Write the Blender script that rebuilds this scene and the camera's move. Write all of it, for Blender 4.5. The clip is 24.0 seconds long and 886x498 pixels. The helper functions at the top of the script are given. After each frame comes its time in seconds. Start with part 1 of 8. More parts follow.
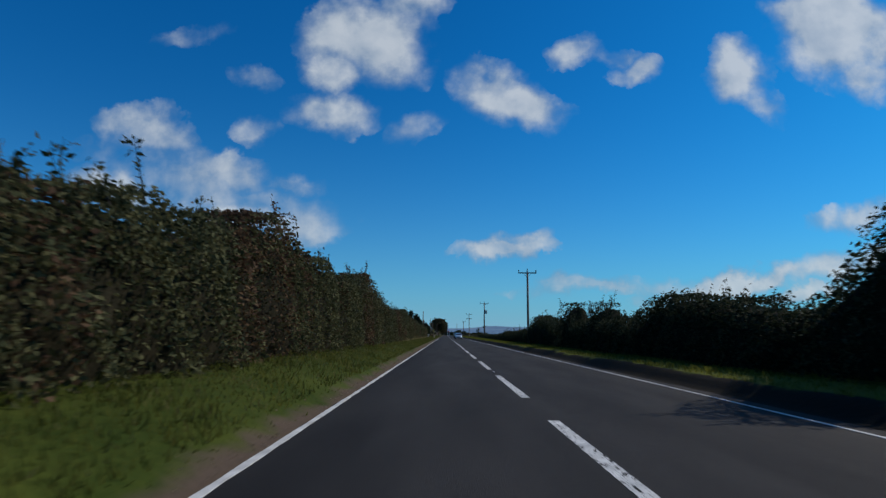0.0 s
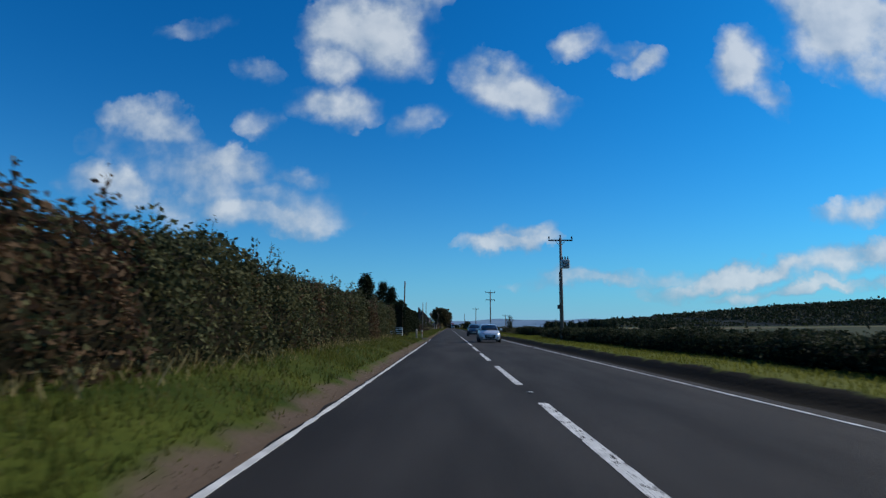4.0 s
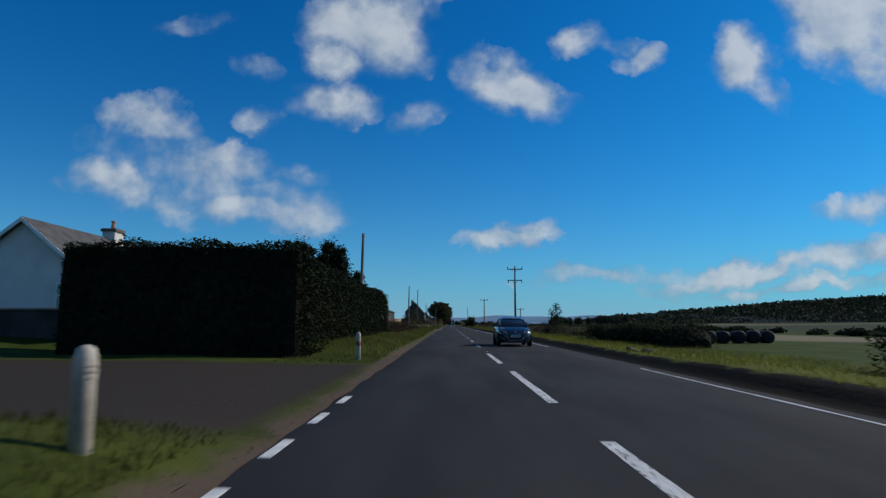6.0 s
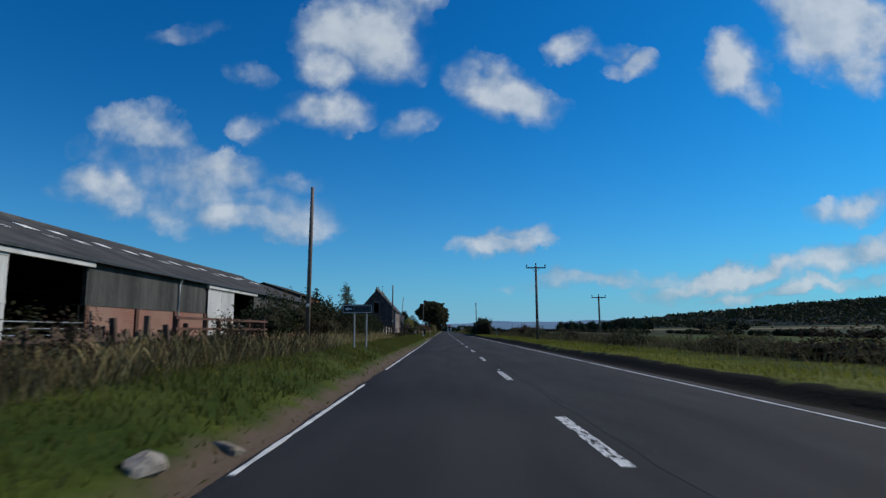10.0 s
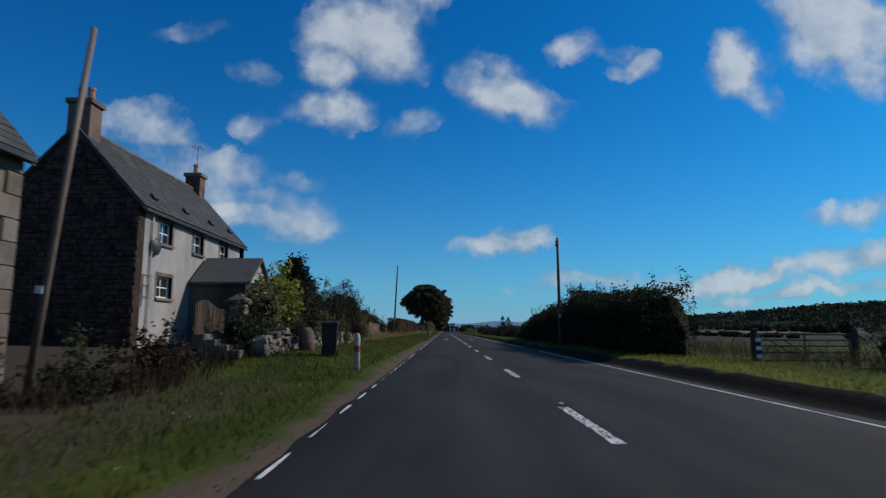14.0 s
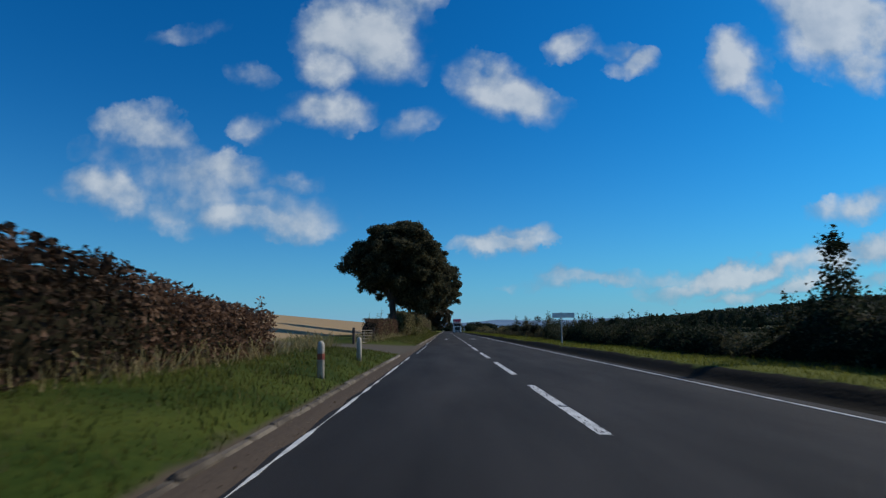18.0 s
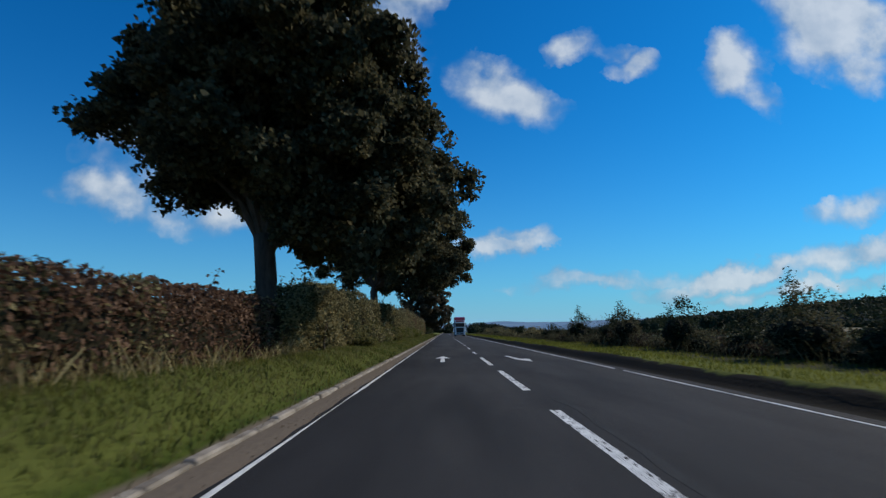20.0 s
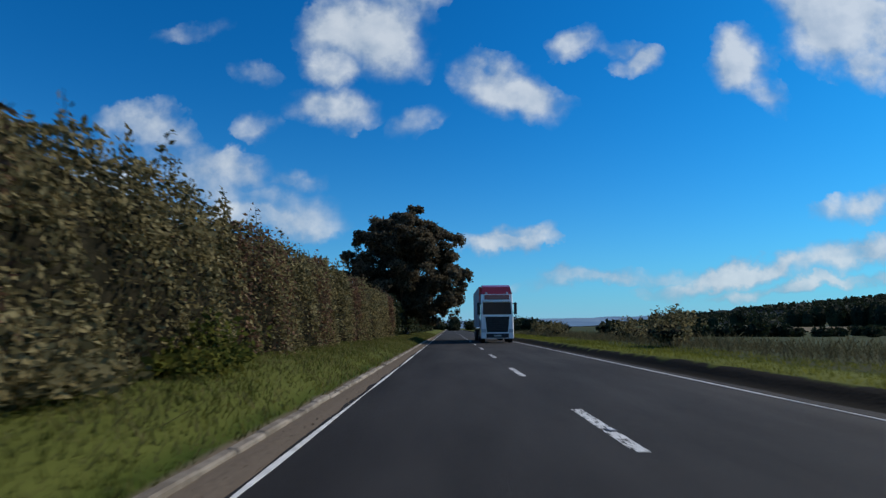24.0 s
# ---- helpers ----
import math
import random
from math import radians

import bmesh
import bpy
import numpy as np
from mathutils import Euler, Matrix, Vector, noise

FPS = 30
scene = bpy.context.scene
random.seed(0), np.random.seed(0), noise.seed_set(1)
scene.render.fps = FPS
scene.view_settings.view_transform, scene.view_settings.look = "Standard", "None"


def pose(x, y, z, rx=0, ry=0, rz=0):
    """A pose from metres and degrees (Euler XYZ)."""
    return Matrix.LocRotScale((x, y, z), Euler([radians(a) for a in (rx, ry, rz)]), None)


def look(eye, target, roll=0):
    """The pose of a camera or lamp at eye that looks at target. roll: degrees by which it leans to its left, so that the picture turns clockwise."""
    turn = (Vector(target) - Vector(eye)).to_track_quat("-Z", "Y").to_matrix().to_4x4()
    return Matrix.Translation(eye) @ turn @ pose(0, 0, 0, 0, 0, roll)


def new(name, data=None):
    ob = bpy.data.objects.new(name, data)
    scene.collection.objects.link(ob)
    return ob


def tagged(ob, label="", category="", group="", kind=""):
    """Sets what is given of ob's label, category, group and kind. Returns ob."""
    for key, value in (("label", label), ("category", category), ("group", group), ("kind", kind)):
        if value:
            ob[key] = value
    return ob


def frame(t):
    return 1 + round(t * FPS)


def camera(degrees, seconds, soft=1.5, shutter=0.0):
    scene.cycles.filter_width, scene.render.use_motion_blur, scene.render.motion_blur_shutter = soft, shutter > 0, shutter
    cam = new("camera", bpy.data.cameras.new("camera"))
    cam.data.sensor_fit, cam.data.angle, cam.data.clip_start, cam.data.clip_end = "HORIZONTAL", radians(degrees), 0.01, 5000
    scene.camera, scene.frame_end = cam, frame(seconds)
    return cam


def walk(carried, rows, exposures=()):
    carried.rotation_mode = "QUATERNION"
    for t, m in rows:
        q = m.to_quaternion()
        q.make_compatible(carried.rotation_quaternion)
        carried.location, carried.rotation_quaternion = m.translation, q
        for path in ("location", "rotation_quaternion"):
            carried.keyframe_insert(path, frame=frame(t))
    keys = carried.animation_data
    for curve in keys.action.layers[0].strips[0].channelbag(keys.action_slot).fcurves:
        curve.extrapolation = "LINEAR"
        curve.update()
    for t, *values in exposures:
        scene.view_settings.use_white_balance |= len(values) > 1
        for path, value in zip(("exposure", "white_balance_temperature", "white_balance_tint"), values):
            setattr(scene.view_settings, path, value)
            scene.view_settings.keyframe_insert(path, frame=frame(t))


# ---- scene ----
# ---- camera ----
cam = camera(73.2, 24.0, soft=1.35, shutter=0.12)
PATH = [
    (0.0, pose(-1.487, -0.05, 1.187, 98.13, -0.21, 0.22)),
    (0.5, pose(-1.492, 12.18, 1.195, 98.35, -0.31, 0.13)),
    (1.0, pose(-1.484, 24.41, 1.198, 98.21, -0.21, 0.08)),
    (1.5, pose(-1.489, 36.63, 1.200, 98.04, -0.03, 0.06)),
    (2.0, pose(-1.430, 48.83, 1.198, 97.77, 0.07, 0.05)),
    (2.5, pose(-1.436, 61.03, 1.202, 97.80, -0.33, 0.10)),
    (4.5, pose(-1.499, 109.91, 1.212, 97.22, -0.08, 0.71)),
    (5.0, pose(-1.522, 122.10, 1.213, 96.99, -0.00, 0.76)),
    (5.5, pose(-1.323, 133.89, 1.208, 96.93, -0.06, 0.68)),
    (6.0, pose(-1.591, 146.15, 1.198, 97.14, -0.22, 0.54)),
    (6.5, pose(-1.629, 158.38, 1.199, 97.18, -0.16, 0.46)),
    (7.0, pose(-1.694, 170.61, 1.200, 97.56, 0.04, 0.48)),
    (7.5, pose(-1.758, 182.82, 1.202, 97.93, 0.29, 0.55)),
    (8.0, pose(-1.798, 195.10, 1.198, 98.06, 0.38, 0.35)),
    (8.5, pose(-1.630, 207.27, 1.200, 97.91, 0.12, 0.15)),
    (9.0, pose(-1.661, 219.37, 1.197, 97.83, 0.16, 0.06)),
    (9.5, pose(-1.612, 231.61, 1.199, 97.76, 0.28, 0.06)),
    (10.0, pose(-1.590, 243.79, 1.199, 97.75, 0.35, 0.09)),
    (10.5, pose(-1.629, 255.83, 1.202, 97.88, 0.19, 0.11)),
    (12.5, pose(-1.671, 304.83, 1.203, 97.62, -0.05, 0.33)),
    (13.0, pose(-1.742, 317.24, 1.201, 97.54, 0.03, 0.27)),
    (13.5, pose(-1.795, 329.64, 1.194, 97.72, -0.20, 0.13)),
    (14.0, pose(-1.867, 341.86, 1.202, 97.75, -0.14, 0.14)),
    (14.5, pose(-1.913, 354.07, 1.208, 97.74, 0.01, 0.20)),
    (15.0, pose(-1.871, 366.38, 1.201, 97.59, 0.02, 0.21)),
    (15.5, pose(-1.813, 378.50, 1.199, 97.60, 0.11, 0.20)),
    (16.0, pose(-1.848, 390.60, 1.198, 97.78, 0.10, 0.26)),
    (16.5, pose(-1.809, 402.76, 1.200, 97.63, 0.09, 0.31)),
    (17.0, pose(-1.775, 414.93, 1.202, 97.57, 0.08, 0.31)),
    (17.5, pose(-1.766, 427.11, 1.201, 97.66, 0.30, 0.29)),
    (19.5, pose(-1.720, 475.84, 1.200, 97.74, 0.73, 0.27)),
    (20.0, pose(-1.606, 488.04, 1.198, 97.86, 0.50, 0.21)),
    (20.5, pose(-1.552, 500.23, 1.199, 97.80, 0.50, 0.26)),
    (21.0, pose(-1.473, 512.43, 1.199, 97.84, 0.39, 0.29)),
    (21.5, pose(-1.550, 524.62, 1.200, 97.72, 0.70, 0.35)),
    (22.0, pose(-1.602, 536.82, 1.201, 97.81, 0.70, 0.35)),
    (22.5, pose(-1.675, 549.01, 1.200, 97.77, 0.90, 0.48)),
    (23.0, pose(-1.732, 561.21, 1.200, 97.71, 0.70, 0.50)),
    (23.5, pose(-1.781, 573.41, 1.200, 97.64, 0.40, 0.53)),
    (24.0, pose(-1.824, 585.61, 1.199, 97.54, 0.40, 0.57)),
]
# the clip's own changes of exposure
EXPOSURES = [(0.0, -0.6), (2.5, -0.6), (4.5, -0.36), (5.4, -0.36), (6.3, -0.7), (8.2, -0.7), (9.3, -0.62), (10.3, -0.5), (12.5, -0.52), (14.0, -0.62), (17.4, -0.6), (19.5, -0.38), (24.0, -0.36)]
walk(cam, PATH, EXPOSURES)

# ---- world, sun, exposure ----
SUN_AZ, SUN_EL = 68.0, 34.0          # degrees to the right of the road's direction, and above the horizon
sun_dir = Vector((math.sin(radians(SUN_AZ)) * math.cos(radians(SUN_EL)),
                  math.cos(radians(SUN_AZ)) * math.cos(radians(SUN_EL)), math.sin(radians(SUN_EL))))
sun = new("sun", bpy.data.lights.new("sun", "SUN"))
sun.data.energy, sun.data.angle, sun.data.color = 5.0, radians(0.53), (1.0, 0.92, 0.80)
sun.matrix_world = look((0, 0, 0), -sun_dir)

world = bpy.data.worlds.new("sky")
world.use_nodes = True
scene.world = world
wt = world.node_tree
for n in list(wt.nodes):
    wt.nodes.remove(n)


def wn(type_name, **props):
    n = wt.nodes.new(type_name)
    for k, v in props.items():
        if k == "op":
            n.operation = v
        elif k == "kind":
            n.noise_dimensions = v
        elif k == "sky":
            n.sky_type = v
        elif k == "vtype":
            n.vector_type = v
        elif k == "blend":
            n.blend_type = v
            n.data_type = "RGBA"
    return n


def wmath(op, a, b=None, c=None, clamp=False):
    n = wn("ShaderNodeMath", op=op)
    n.use_clamp = clamp
    for i, v in enumerate((a, b, c)):
        if v is None:
            continue
        if isinstance(v, (int, float)):
            n.inputs[i].default_value = v
        else:
            wt.links.new(v, n.inputs[i])
    return n.outputs[0]


def wvec(op, a, b=None):
    n = wn("ShaderNodeVectorMath", op=op)
    for i, v in enumerate((a, b)):
        if v is None:
            continue
        if isinstance(v, tuple):
            n.inputs[i].default_value = v
        else:
            wt.links.new(v, n.inputs[i])
    return n


sky = wn("ShaderNodeTexSky", sky="NISHITA")
sky.sun_disc = False
sky.sun_elevation, sky.sun_rotation = radians(SUN_EL), radians(SUN_AZ)
sky.air_density, sky.dust_density, sky.ozone_density = 1.0, 0.4, 3.0
coord = wn("ShaderNodeTexCoord")
gen = coord.outputs["Generated"]
sep = wn("ShaderNodeSeparateXYZ")
wt.links.new(gen, sep.inputs[0])
fy = wmath("MAXIMUM", sep.outputs[1], 0.08)
comb = wn("ShaderNodeCombineXYZ")
wt.links.new(wmath("DIVIDE", sep.outputs[0], fy), comb.inputs[0])
wt.links.new(wmath("DIVIDE", sep.outputs[2], fy), comb.inputs[1])
flat = comb.outputs[0]


def wnoise(vec, scale, detail, rough=0.55):
    n = wn("ShaderNodeTexNoise", kind="3D")
    n.inputs["Scale"].default_value, n.inputs["Detail"].default_value, n.inputs["Roughness"].default_value = scale, detail, rough
    wt.links.new(vec, n.inputs["Vector"])
    return n


wob = wnoise(flat, 7.0, 5.0, 0.6)
off = wvec("SUBTRACT", wob.outputs["Color"], (0.5, 0.5, 0.5)).outputs[0]
sc = wn("ShaderNodeVectorMath", op="SCALE")
wt.links.new(off, sc.inputs[0])
sc.inputs["Scale"].default_value = 0.125
warped = wvec("ADD", flat, sc.outputs[0]).outputs[0]
flatz = wvec("MULTIPLY", warped, (1, 1, 0)).outputs[0]

# cumulus clouds ahead: across, up (tangents of the angles from straight ahead), half width, half height, lean in degrees, thickness
CLOUDS_A = [
    (-0.136, 0.526, 0.106, 0.075, -10, 1.25),
    (-0.070, 0.588, 0.070, 0.045, -15, 0.85),
    (-0.190, 0.467, 0.055, 0.040, -20, 1.00),
    (0.114, 0.415, 0.097, 0.044, -18, 1.15),
    (0.235, 0.503, 0.050, 0.028, 0, 0.80),
    (0.328, 0.468, 0.046, 0.025, 30, 0.85),
    (0.290, 0.492, 0.040, 0.026, 0, 0.62),
    (0.518, 0.458, 0.051, 0.053, -20, 1.05),
    (0.552, 0.398, 0.037, 0.031, 0, 0.70),
    (0.696, 0.534, 0.102, 0.084, 10, 1.55),
    (0.733, 0.445, 0.054, 0.044, 0, 0.95),
    (0.619, 0.574, 0.048, 0.039, 0, 0.90),
    (0.096, 0.138, 0.074, 0.019, 2, 1.25),
    (0.122, 0.150, 0.045, 0.018, 0, 0.95),
    (-0.198, 0.389, 0.084, 0.037, -6, 1.00),
    (-0.336, 0.364, 0.042, 0.028, 0, 0.75),
    (-0.054, 0.351, 0.061, 0.033, 25, 0.50),
]
CLOUDS_B = [
    (-0.440, 0.250, 0.150, 0.075, -22, 0.74),
    (-0.300, 0.200, 0.120, 0.045, -12, 0.66),
    (-0.521, 0.352, 0.083, 0.041, -15, 0.82),
    (-0.455, 0.285, 0.060, 0.032, -10, 0.67),
    (-0.351, 0.268, 0.074, 0.045, -25, 0.82),
    (-0.569, 0.238, 0.090, 0.040, -12, 0.97),
    (-0.465, 0.221, 0.092, 0.033, -8, 0.87),
    (-0.328, 0.185, 0.141, 0.029, -4, 0.87),
    (-0.253, 0.248, 0.052, 0.025, 0, 0.62),
    (-0.454, 0.526, 0.085, 0.024, 8, 0.38),
    (-0.338, 0.459, 0.050, 0.024, 5, 0.52),
    (0.706, 0.205, 0.084, 0.031, 10, 1.02),
    (0.500, 0.088, 0.160, 0.016, 8, 1.10),
    (0.690, 0.115, 0.120, 0.027, 12, 1.18),
    (0.220, 0.080, 0.120, 0.016, 0, 0.74),
    (0.370, 0.091, 0.085, 0.015, 0, 0.57),
    (0.620, 0.066, 0.200, 0.011, 4, 0.85),
    (-0.629, 0.323, 0.044, 0.034, 0, 0.27),
]
thick = None
for u, v, a, b, lean, w in CLOUDS_A + CLOUDS_B:
    mp = wn("ShaderNodeMapping", vtype="TEXTURE")
    mp.inputs["Location"].default_value = (u, v, 0)
    mp.inputs["Rotation"].default_value = (0, 0, radians(lean))
    mp.inputs["Scale"].default_value = (a, b, 1)
    wt.links.new(flatz, mp.inputs["Vector"])
    d = wvec("LENGTH", mp.outputs[0]).outputs["Value"]
    one = wmath("MULTIPLY", wmath("SUBTRACT", 1.45, d, clamp=True), w)
    thick = one if thick is None else wmath("SMOOTH_MAX", thick, one, 0.12)
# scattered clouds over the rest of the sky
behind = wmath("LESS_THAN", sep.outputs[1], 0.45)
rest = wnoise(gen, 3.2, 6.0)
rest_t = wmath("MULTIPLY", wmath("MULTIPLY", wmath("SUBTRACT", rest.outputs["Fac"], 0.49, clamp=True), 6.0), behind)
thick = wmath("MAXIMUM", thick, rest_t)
puff = wnoise(flat, 11.0, 5.5, 0.5)
puff_sunward = wnoise(wvec("ADD", flat, (0.022, 0.018, 0.0)).outputs[0], 11.0, 5.5, 0.5)
puff2 = wnoise(flat, 5.0, 3.0, 0.5)
dens = wmath("ADD", thick, wmath("MULTIPLY", wmath("SUBTRACT", puff.outputs["Fac"], 0.5), 2.1))
dens = wmath("ADD", dens, wmath("MULTIPLY", wmath("SUBTRACT", puff2.outputs["Fac"], 0.5), 0.7))
ramp = wn("ShaderNodeMapRange")
ramp.interpolation_type = "SMOOTHSTEP"
ramp.inputs["From Min"].default_value, ramp.inputs["From Max"].default_value = 0.06, 1.2
wt.links.new(wmath("MINIMUM", dens, wmath("MULTIPLY", wmath("SUBTRACT", thick, 0.16), 4.0)), ramp.inputs["Value"])
up = wn("ShaderNodeMapRange")
up.inputs["From Min"].default_value, up.inputs["From Max"].default_value = 0.25, 1.15
wt.links.new(dens, up.inputs["Value"])
cl = wn("ShaderNodeMix", blend="MIX")
relief = wmath("MULTIPLY", wmath("SUBTRACT", puff.outputs["Fac"], puff_sunward.outputs["Fac"]), 1.8)
wt.links.new(wmath("ADD", wmath("MULTIPLY", up.outputs[0], 0.8), relief, clamp=True), cl.inputs[0])
cl.inputs[6].default_value = (3.0, 4.4, 6.2, 1)
cl.inputs[7].default_value = (8.1, 8.9, 9.7, 1)
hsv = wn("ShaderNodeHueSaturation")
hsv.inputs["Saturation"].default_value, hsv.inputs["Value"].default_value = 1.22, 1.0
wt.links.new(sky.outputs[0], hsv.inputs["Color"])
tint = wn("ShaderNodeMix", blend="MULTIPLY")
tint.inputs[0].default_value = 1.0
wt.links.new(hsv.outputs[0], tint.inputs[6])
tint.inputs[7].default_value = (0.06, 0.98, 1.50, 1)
# pale air towards the horizon
low = wn("ShaderNodeMath", op="POWER")
low.use_clamp = True
wt.links.new(wmath("SUBTRACT", 1.0, wmath("ABSOLUTE", sep.outputs[2]), clamp=True), low.inputs[0])
low.inputs[1].default_value = 9.0
air = wn("ShaderNodeMix", blend="MIX")
wt.links.new(wmath("MULTIPLY", low.outputs[0], 0.80), air.inputs[0])
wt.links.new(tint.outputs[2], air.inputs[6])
air.inputs[7].default_value = (3.9, 6.5, 9.6, 1)
mixc = wn("ShaderNodeMix", blend="MIX")
wt.links.new(wmath("MULTIPLY", ramp.outputs[0], 0.86), mixc.inputs[0])
wt.links.new(air.outputs[2], mixc.inputs[6])
wt.links.new(cl.outputs[2], mixc.inputs[7])
bg = wn("ShaderNodeBackground")
bg.inputs["Strength"].default_value = 0.1
wt.links.new(mixc.outputs[2], bg.inputs["Color"])
wo = wn("ShaderNodeOutputWorld")
wt.links.new(bg.outputs[0], wo.inputs["Surface"])


# ---- materials ----
def mat(name, c1, c2, scale=6.0, rough=0.85, bump=0.3, fine=60.0, metal=0.0, rnd=0.0, island=0.0, spec=0.3, stretch=(1, 1, 1)):
    """A surface of two colours mingled at two scales, with fine relief; rnd varies it from object to object, island from leaf to leaf."""
    m = bpy.data.materials.new(name)
    m.use_nodes = True
    t = m.node_tree
    b = t.nodes["Principled BSDF"]
    co = t.nodes.new("ShaderNodeTexCoord")
    mp = t.nodes.new("ShaderNodeMapping")
    mp.inputs["Scale"].default_value = stretch
    geo = t.nodes.new("ShaderNodeNewGeometry")
    t.links.new(geo.outputs["Position"], mp.inputs["Vector"])
    n1, n2 = t.nodes.new("ShaderNodeTexNoise"), t.nodes.new("ShaderNodeTexNoise")
    n1.inputs["Scale"].default_value, n1.inputs["Detail"].default_value = scale, 6
    n2.inputs["Scale"].default_value, n2.inputs["Detail"].default_value = fine, 3
    for n in (n1, n2):
        t.links.new(mp.outputs[0], n.inputs["Vector"])
    mr = t.nodes.new("ShaderNodeMapRange")
    mr.inputs["From Min"].default_value, mr.inputs["From Max"].default_value = 0.32, 0.68
    mix2 = t.nodes.new("ShaderNodeMath")
    mix2.operation = "MULTIPLY_ADD"
    mix2.inputs[1].default_value = 0.35
    t.links.new(n2.outputs["Fac"], mix2.inputs[0])
    t.links.new(n1.outputs["Fac"], mix2.inputs[2])
    sub = t.nodes.new("ShaderNodeMath")
    sub.operation = "SUBTRACT"
    sub.inputs[1].default_value = 0.175
    t.links.new(mix2.outputs[0], sub.inputs[0])
    src = sub.outputs[0]
    for amount, sock in ((rnd, "obj"), (island, "isl")):
        if amount:
            if sock == "obj":
                o = t.nodes.new("ShaderNodeObjectInfo").outputs["Random"]
            else:
                o = geo.outputs["Random Per Island"]
            ma = t.nodes.new("ShaderNodeMath")
            ma.operation = "MULTIPLY_ADD"
            ma.inputs[1].default_value = amount
            t.links.new(o, ma.inputs[0])
            t.links.new(src, ma.inputs[2])
            s2 = t.nodes.new("ShaderNodeMath")
            s2.operation = "SUBTRACT"
            s2.inputs[1].default_value = amount / 2
            t.links.new(ma.outputs[0], s2.inputs[0])
            src = s2.outputs[0]
    t.links.new(src, mr.inputs["Value"])
    mx = t.nodes.new("ShaderNodeMix")
    mx.data_type = "RGBA"
    t.links.new(mr.outputs[0], mx.inputs[0])
    mx.inputs[6].default_value, mx.inputs[7].default_value = (*c1, 1), (*c2, 1)
    t.links.new(mx.outputs[2], b.inputs["Base Color"])
    b.inputs["Roughness"].default_value, b.inputs["Metallic"].default_value = rough, metal
    b.inputs["Specular IOR Level"].default_value = spec
    if bump:
        bp = t.nodes.new("ShaderNodeBump")
        bp.inputs["Strength"].default_value, bp.inputs["Distance"].default_value = bump, 0.02
        t.links.new(n2.outputs["Fac"], bp.inputs["Height"])
        t.links.new(bp.outputs[0], b.inputs["Normal"])
    return m


def leafy(name, c1, c2, scale=1.2, island=0.5, trans=0.35):
    m = mat(name, c1, c2, scale, 0.8, 0.0, 30.0, island=island, spec=0.10)
    t = m.node_tree
    b, out = t.nodes["Principled BSDF"], t.nodes["Material Output"]
    tr = t.nodes.new("ShaderNodeBsdfTranslucent")
    col = b.inputs["Base Color"].links[0].from_socket
    t.links.new(col, tr.inputs["Color"])
    ms = t.nodes.new("ShaderNodeMixShader")
    ms.inputs[0].default_value = trans
    t.links.new(b.outputs[0], ms.inputs[1])
    t.links.new(tr.outputs[0], ms.inputs[2])
    t.links.new(ms.outputs[0], out.inputs["Surface"])
    return m


M_ASPHALT = mat("asphalt", (0.0205, 0.0200, 0.0205), (0.041, 0.039, 0.0385), 0.6, 0.9, 0.6, 110.0, stretch=(1.6, 0.25, 1), spec=0.12)
M_PATCH = mat("asphalt_patch", (0.018, 0.018, 0.019), (0.026, 0.026, 0.027), 1.2, 0.9, 0.5, 120.0, spec=0.2)
M_LINE = mat("road_paint", (0.42, 0.42, 0.41), (0.70, 0.70, 0.68), 3.0, 0.7, 0.3, 45.0)
M_KERB = mat("kerb_concrete", (0.13, 0.108, 0.082), (0.29, 0.25, 0.20), 2.5, 0.9, 0.5, 30.0, rnd=0.3)
# kerb stained by soil, with some shade also put into its darker colour
M_KERB_SOILED_SHADE = mat("soiled_shaded_kerb", (0.060, 0.047, 0.034), (0.165, 0.135, 0.100), 2.5, 0.95, 0.6, 30.0, rnd=0.3)
M_CLOD = mat("turned_soil", (0.055, 0.040, 0.028), (0.150, 0.115, 0.082), 3.0, 0.95, 0.8, 40.0, rnd=0.3)
M_GRASS = leafy("grass_blades", (0.040, 0.054, 0.012), (0.112, 0.116, 0.026), 0.35, 0.6, 0.6)
# lighter copy of the grass: sunlight on the far verge put into the colour
M_GRASS_SUNLIT = leafy("sunlit_grass", (0.058, 0.070, 0.012), (0.150, 0.154, 0.026), 0.35, 0.6, 0.6)
M_GRASS_DRY = leafy("dry_grass", (0.17, 0.14, 0.06), (0.34, 0.28, 0.14), 0.8, 0.5, 0.3)
M_GRASS_PALE = leafy("bleached_grass", (0.085, 0.086, 0.030), (0.165, 0.150, 0.062), 0.6, 0.6, 0.5)
M_TREE_BROWN = leafy("dusky_tree_leaves", (0.045, 0.040, 0.027), (0.150, 0.125, 0.085), 0.5, 0.6, 0.45)
M_ROUGH = leafy("rough_pasture", (0.045, 0.042, 0.020), (0.125, 0.112, 0.060), 0.5, 0.5, 0.3)
M_WEED = leafy("dead_weeds", (0.022, 0.015, 0.010), (0.07, 0.046, 0.03), 0.9, 0.6, 0.25)
M_LEAF = leafy("hawthorn_leaves", (0.036, 0.044, 0.021), (0.105, 0.105, 0.050), 0.9, 0.7, 0.28)
M_LEAF_RED = leafy("autumn_leaves", (0.052, 0.030, 0.020), (0.125, 0.080, 0.046), 0.9, 0.7, 0.28)
M_LEAF_OLIVE = leafy("olive_leaves", (0.074, 0.068, 0.032), (0.255, 0.216, 0.108), 0.9, 0.8)
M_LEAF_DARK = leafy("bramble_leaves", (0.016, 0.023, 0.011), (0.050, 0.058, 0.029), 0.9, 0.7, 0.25)
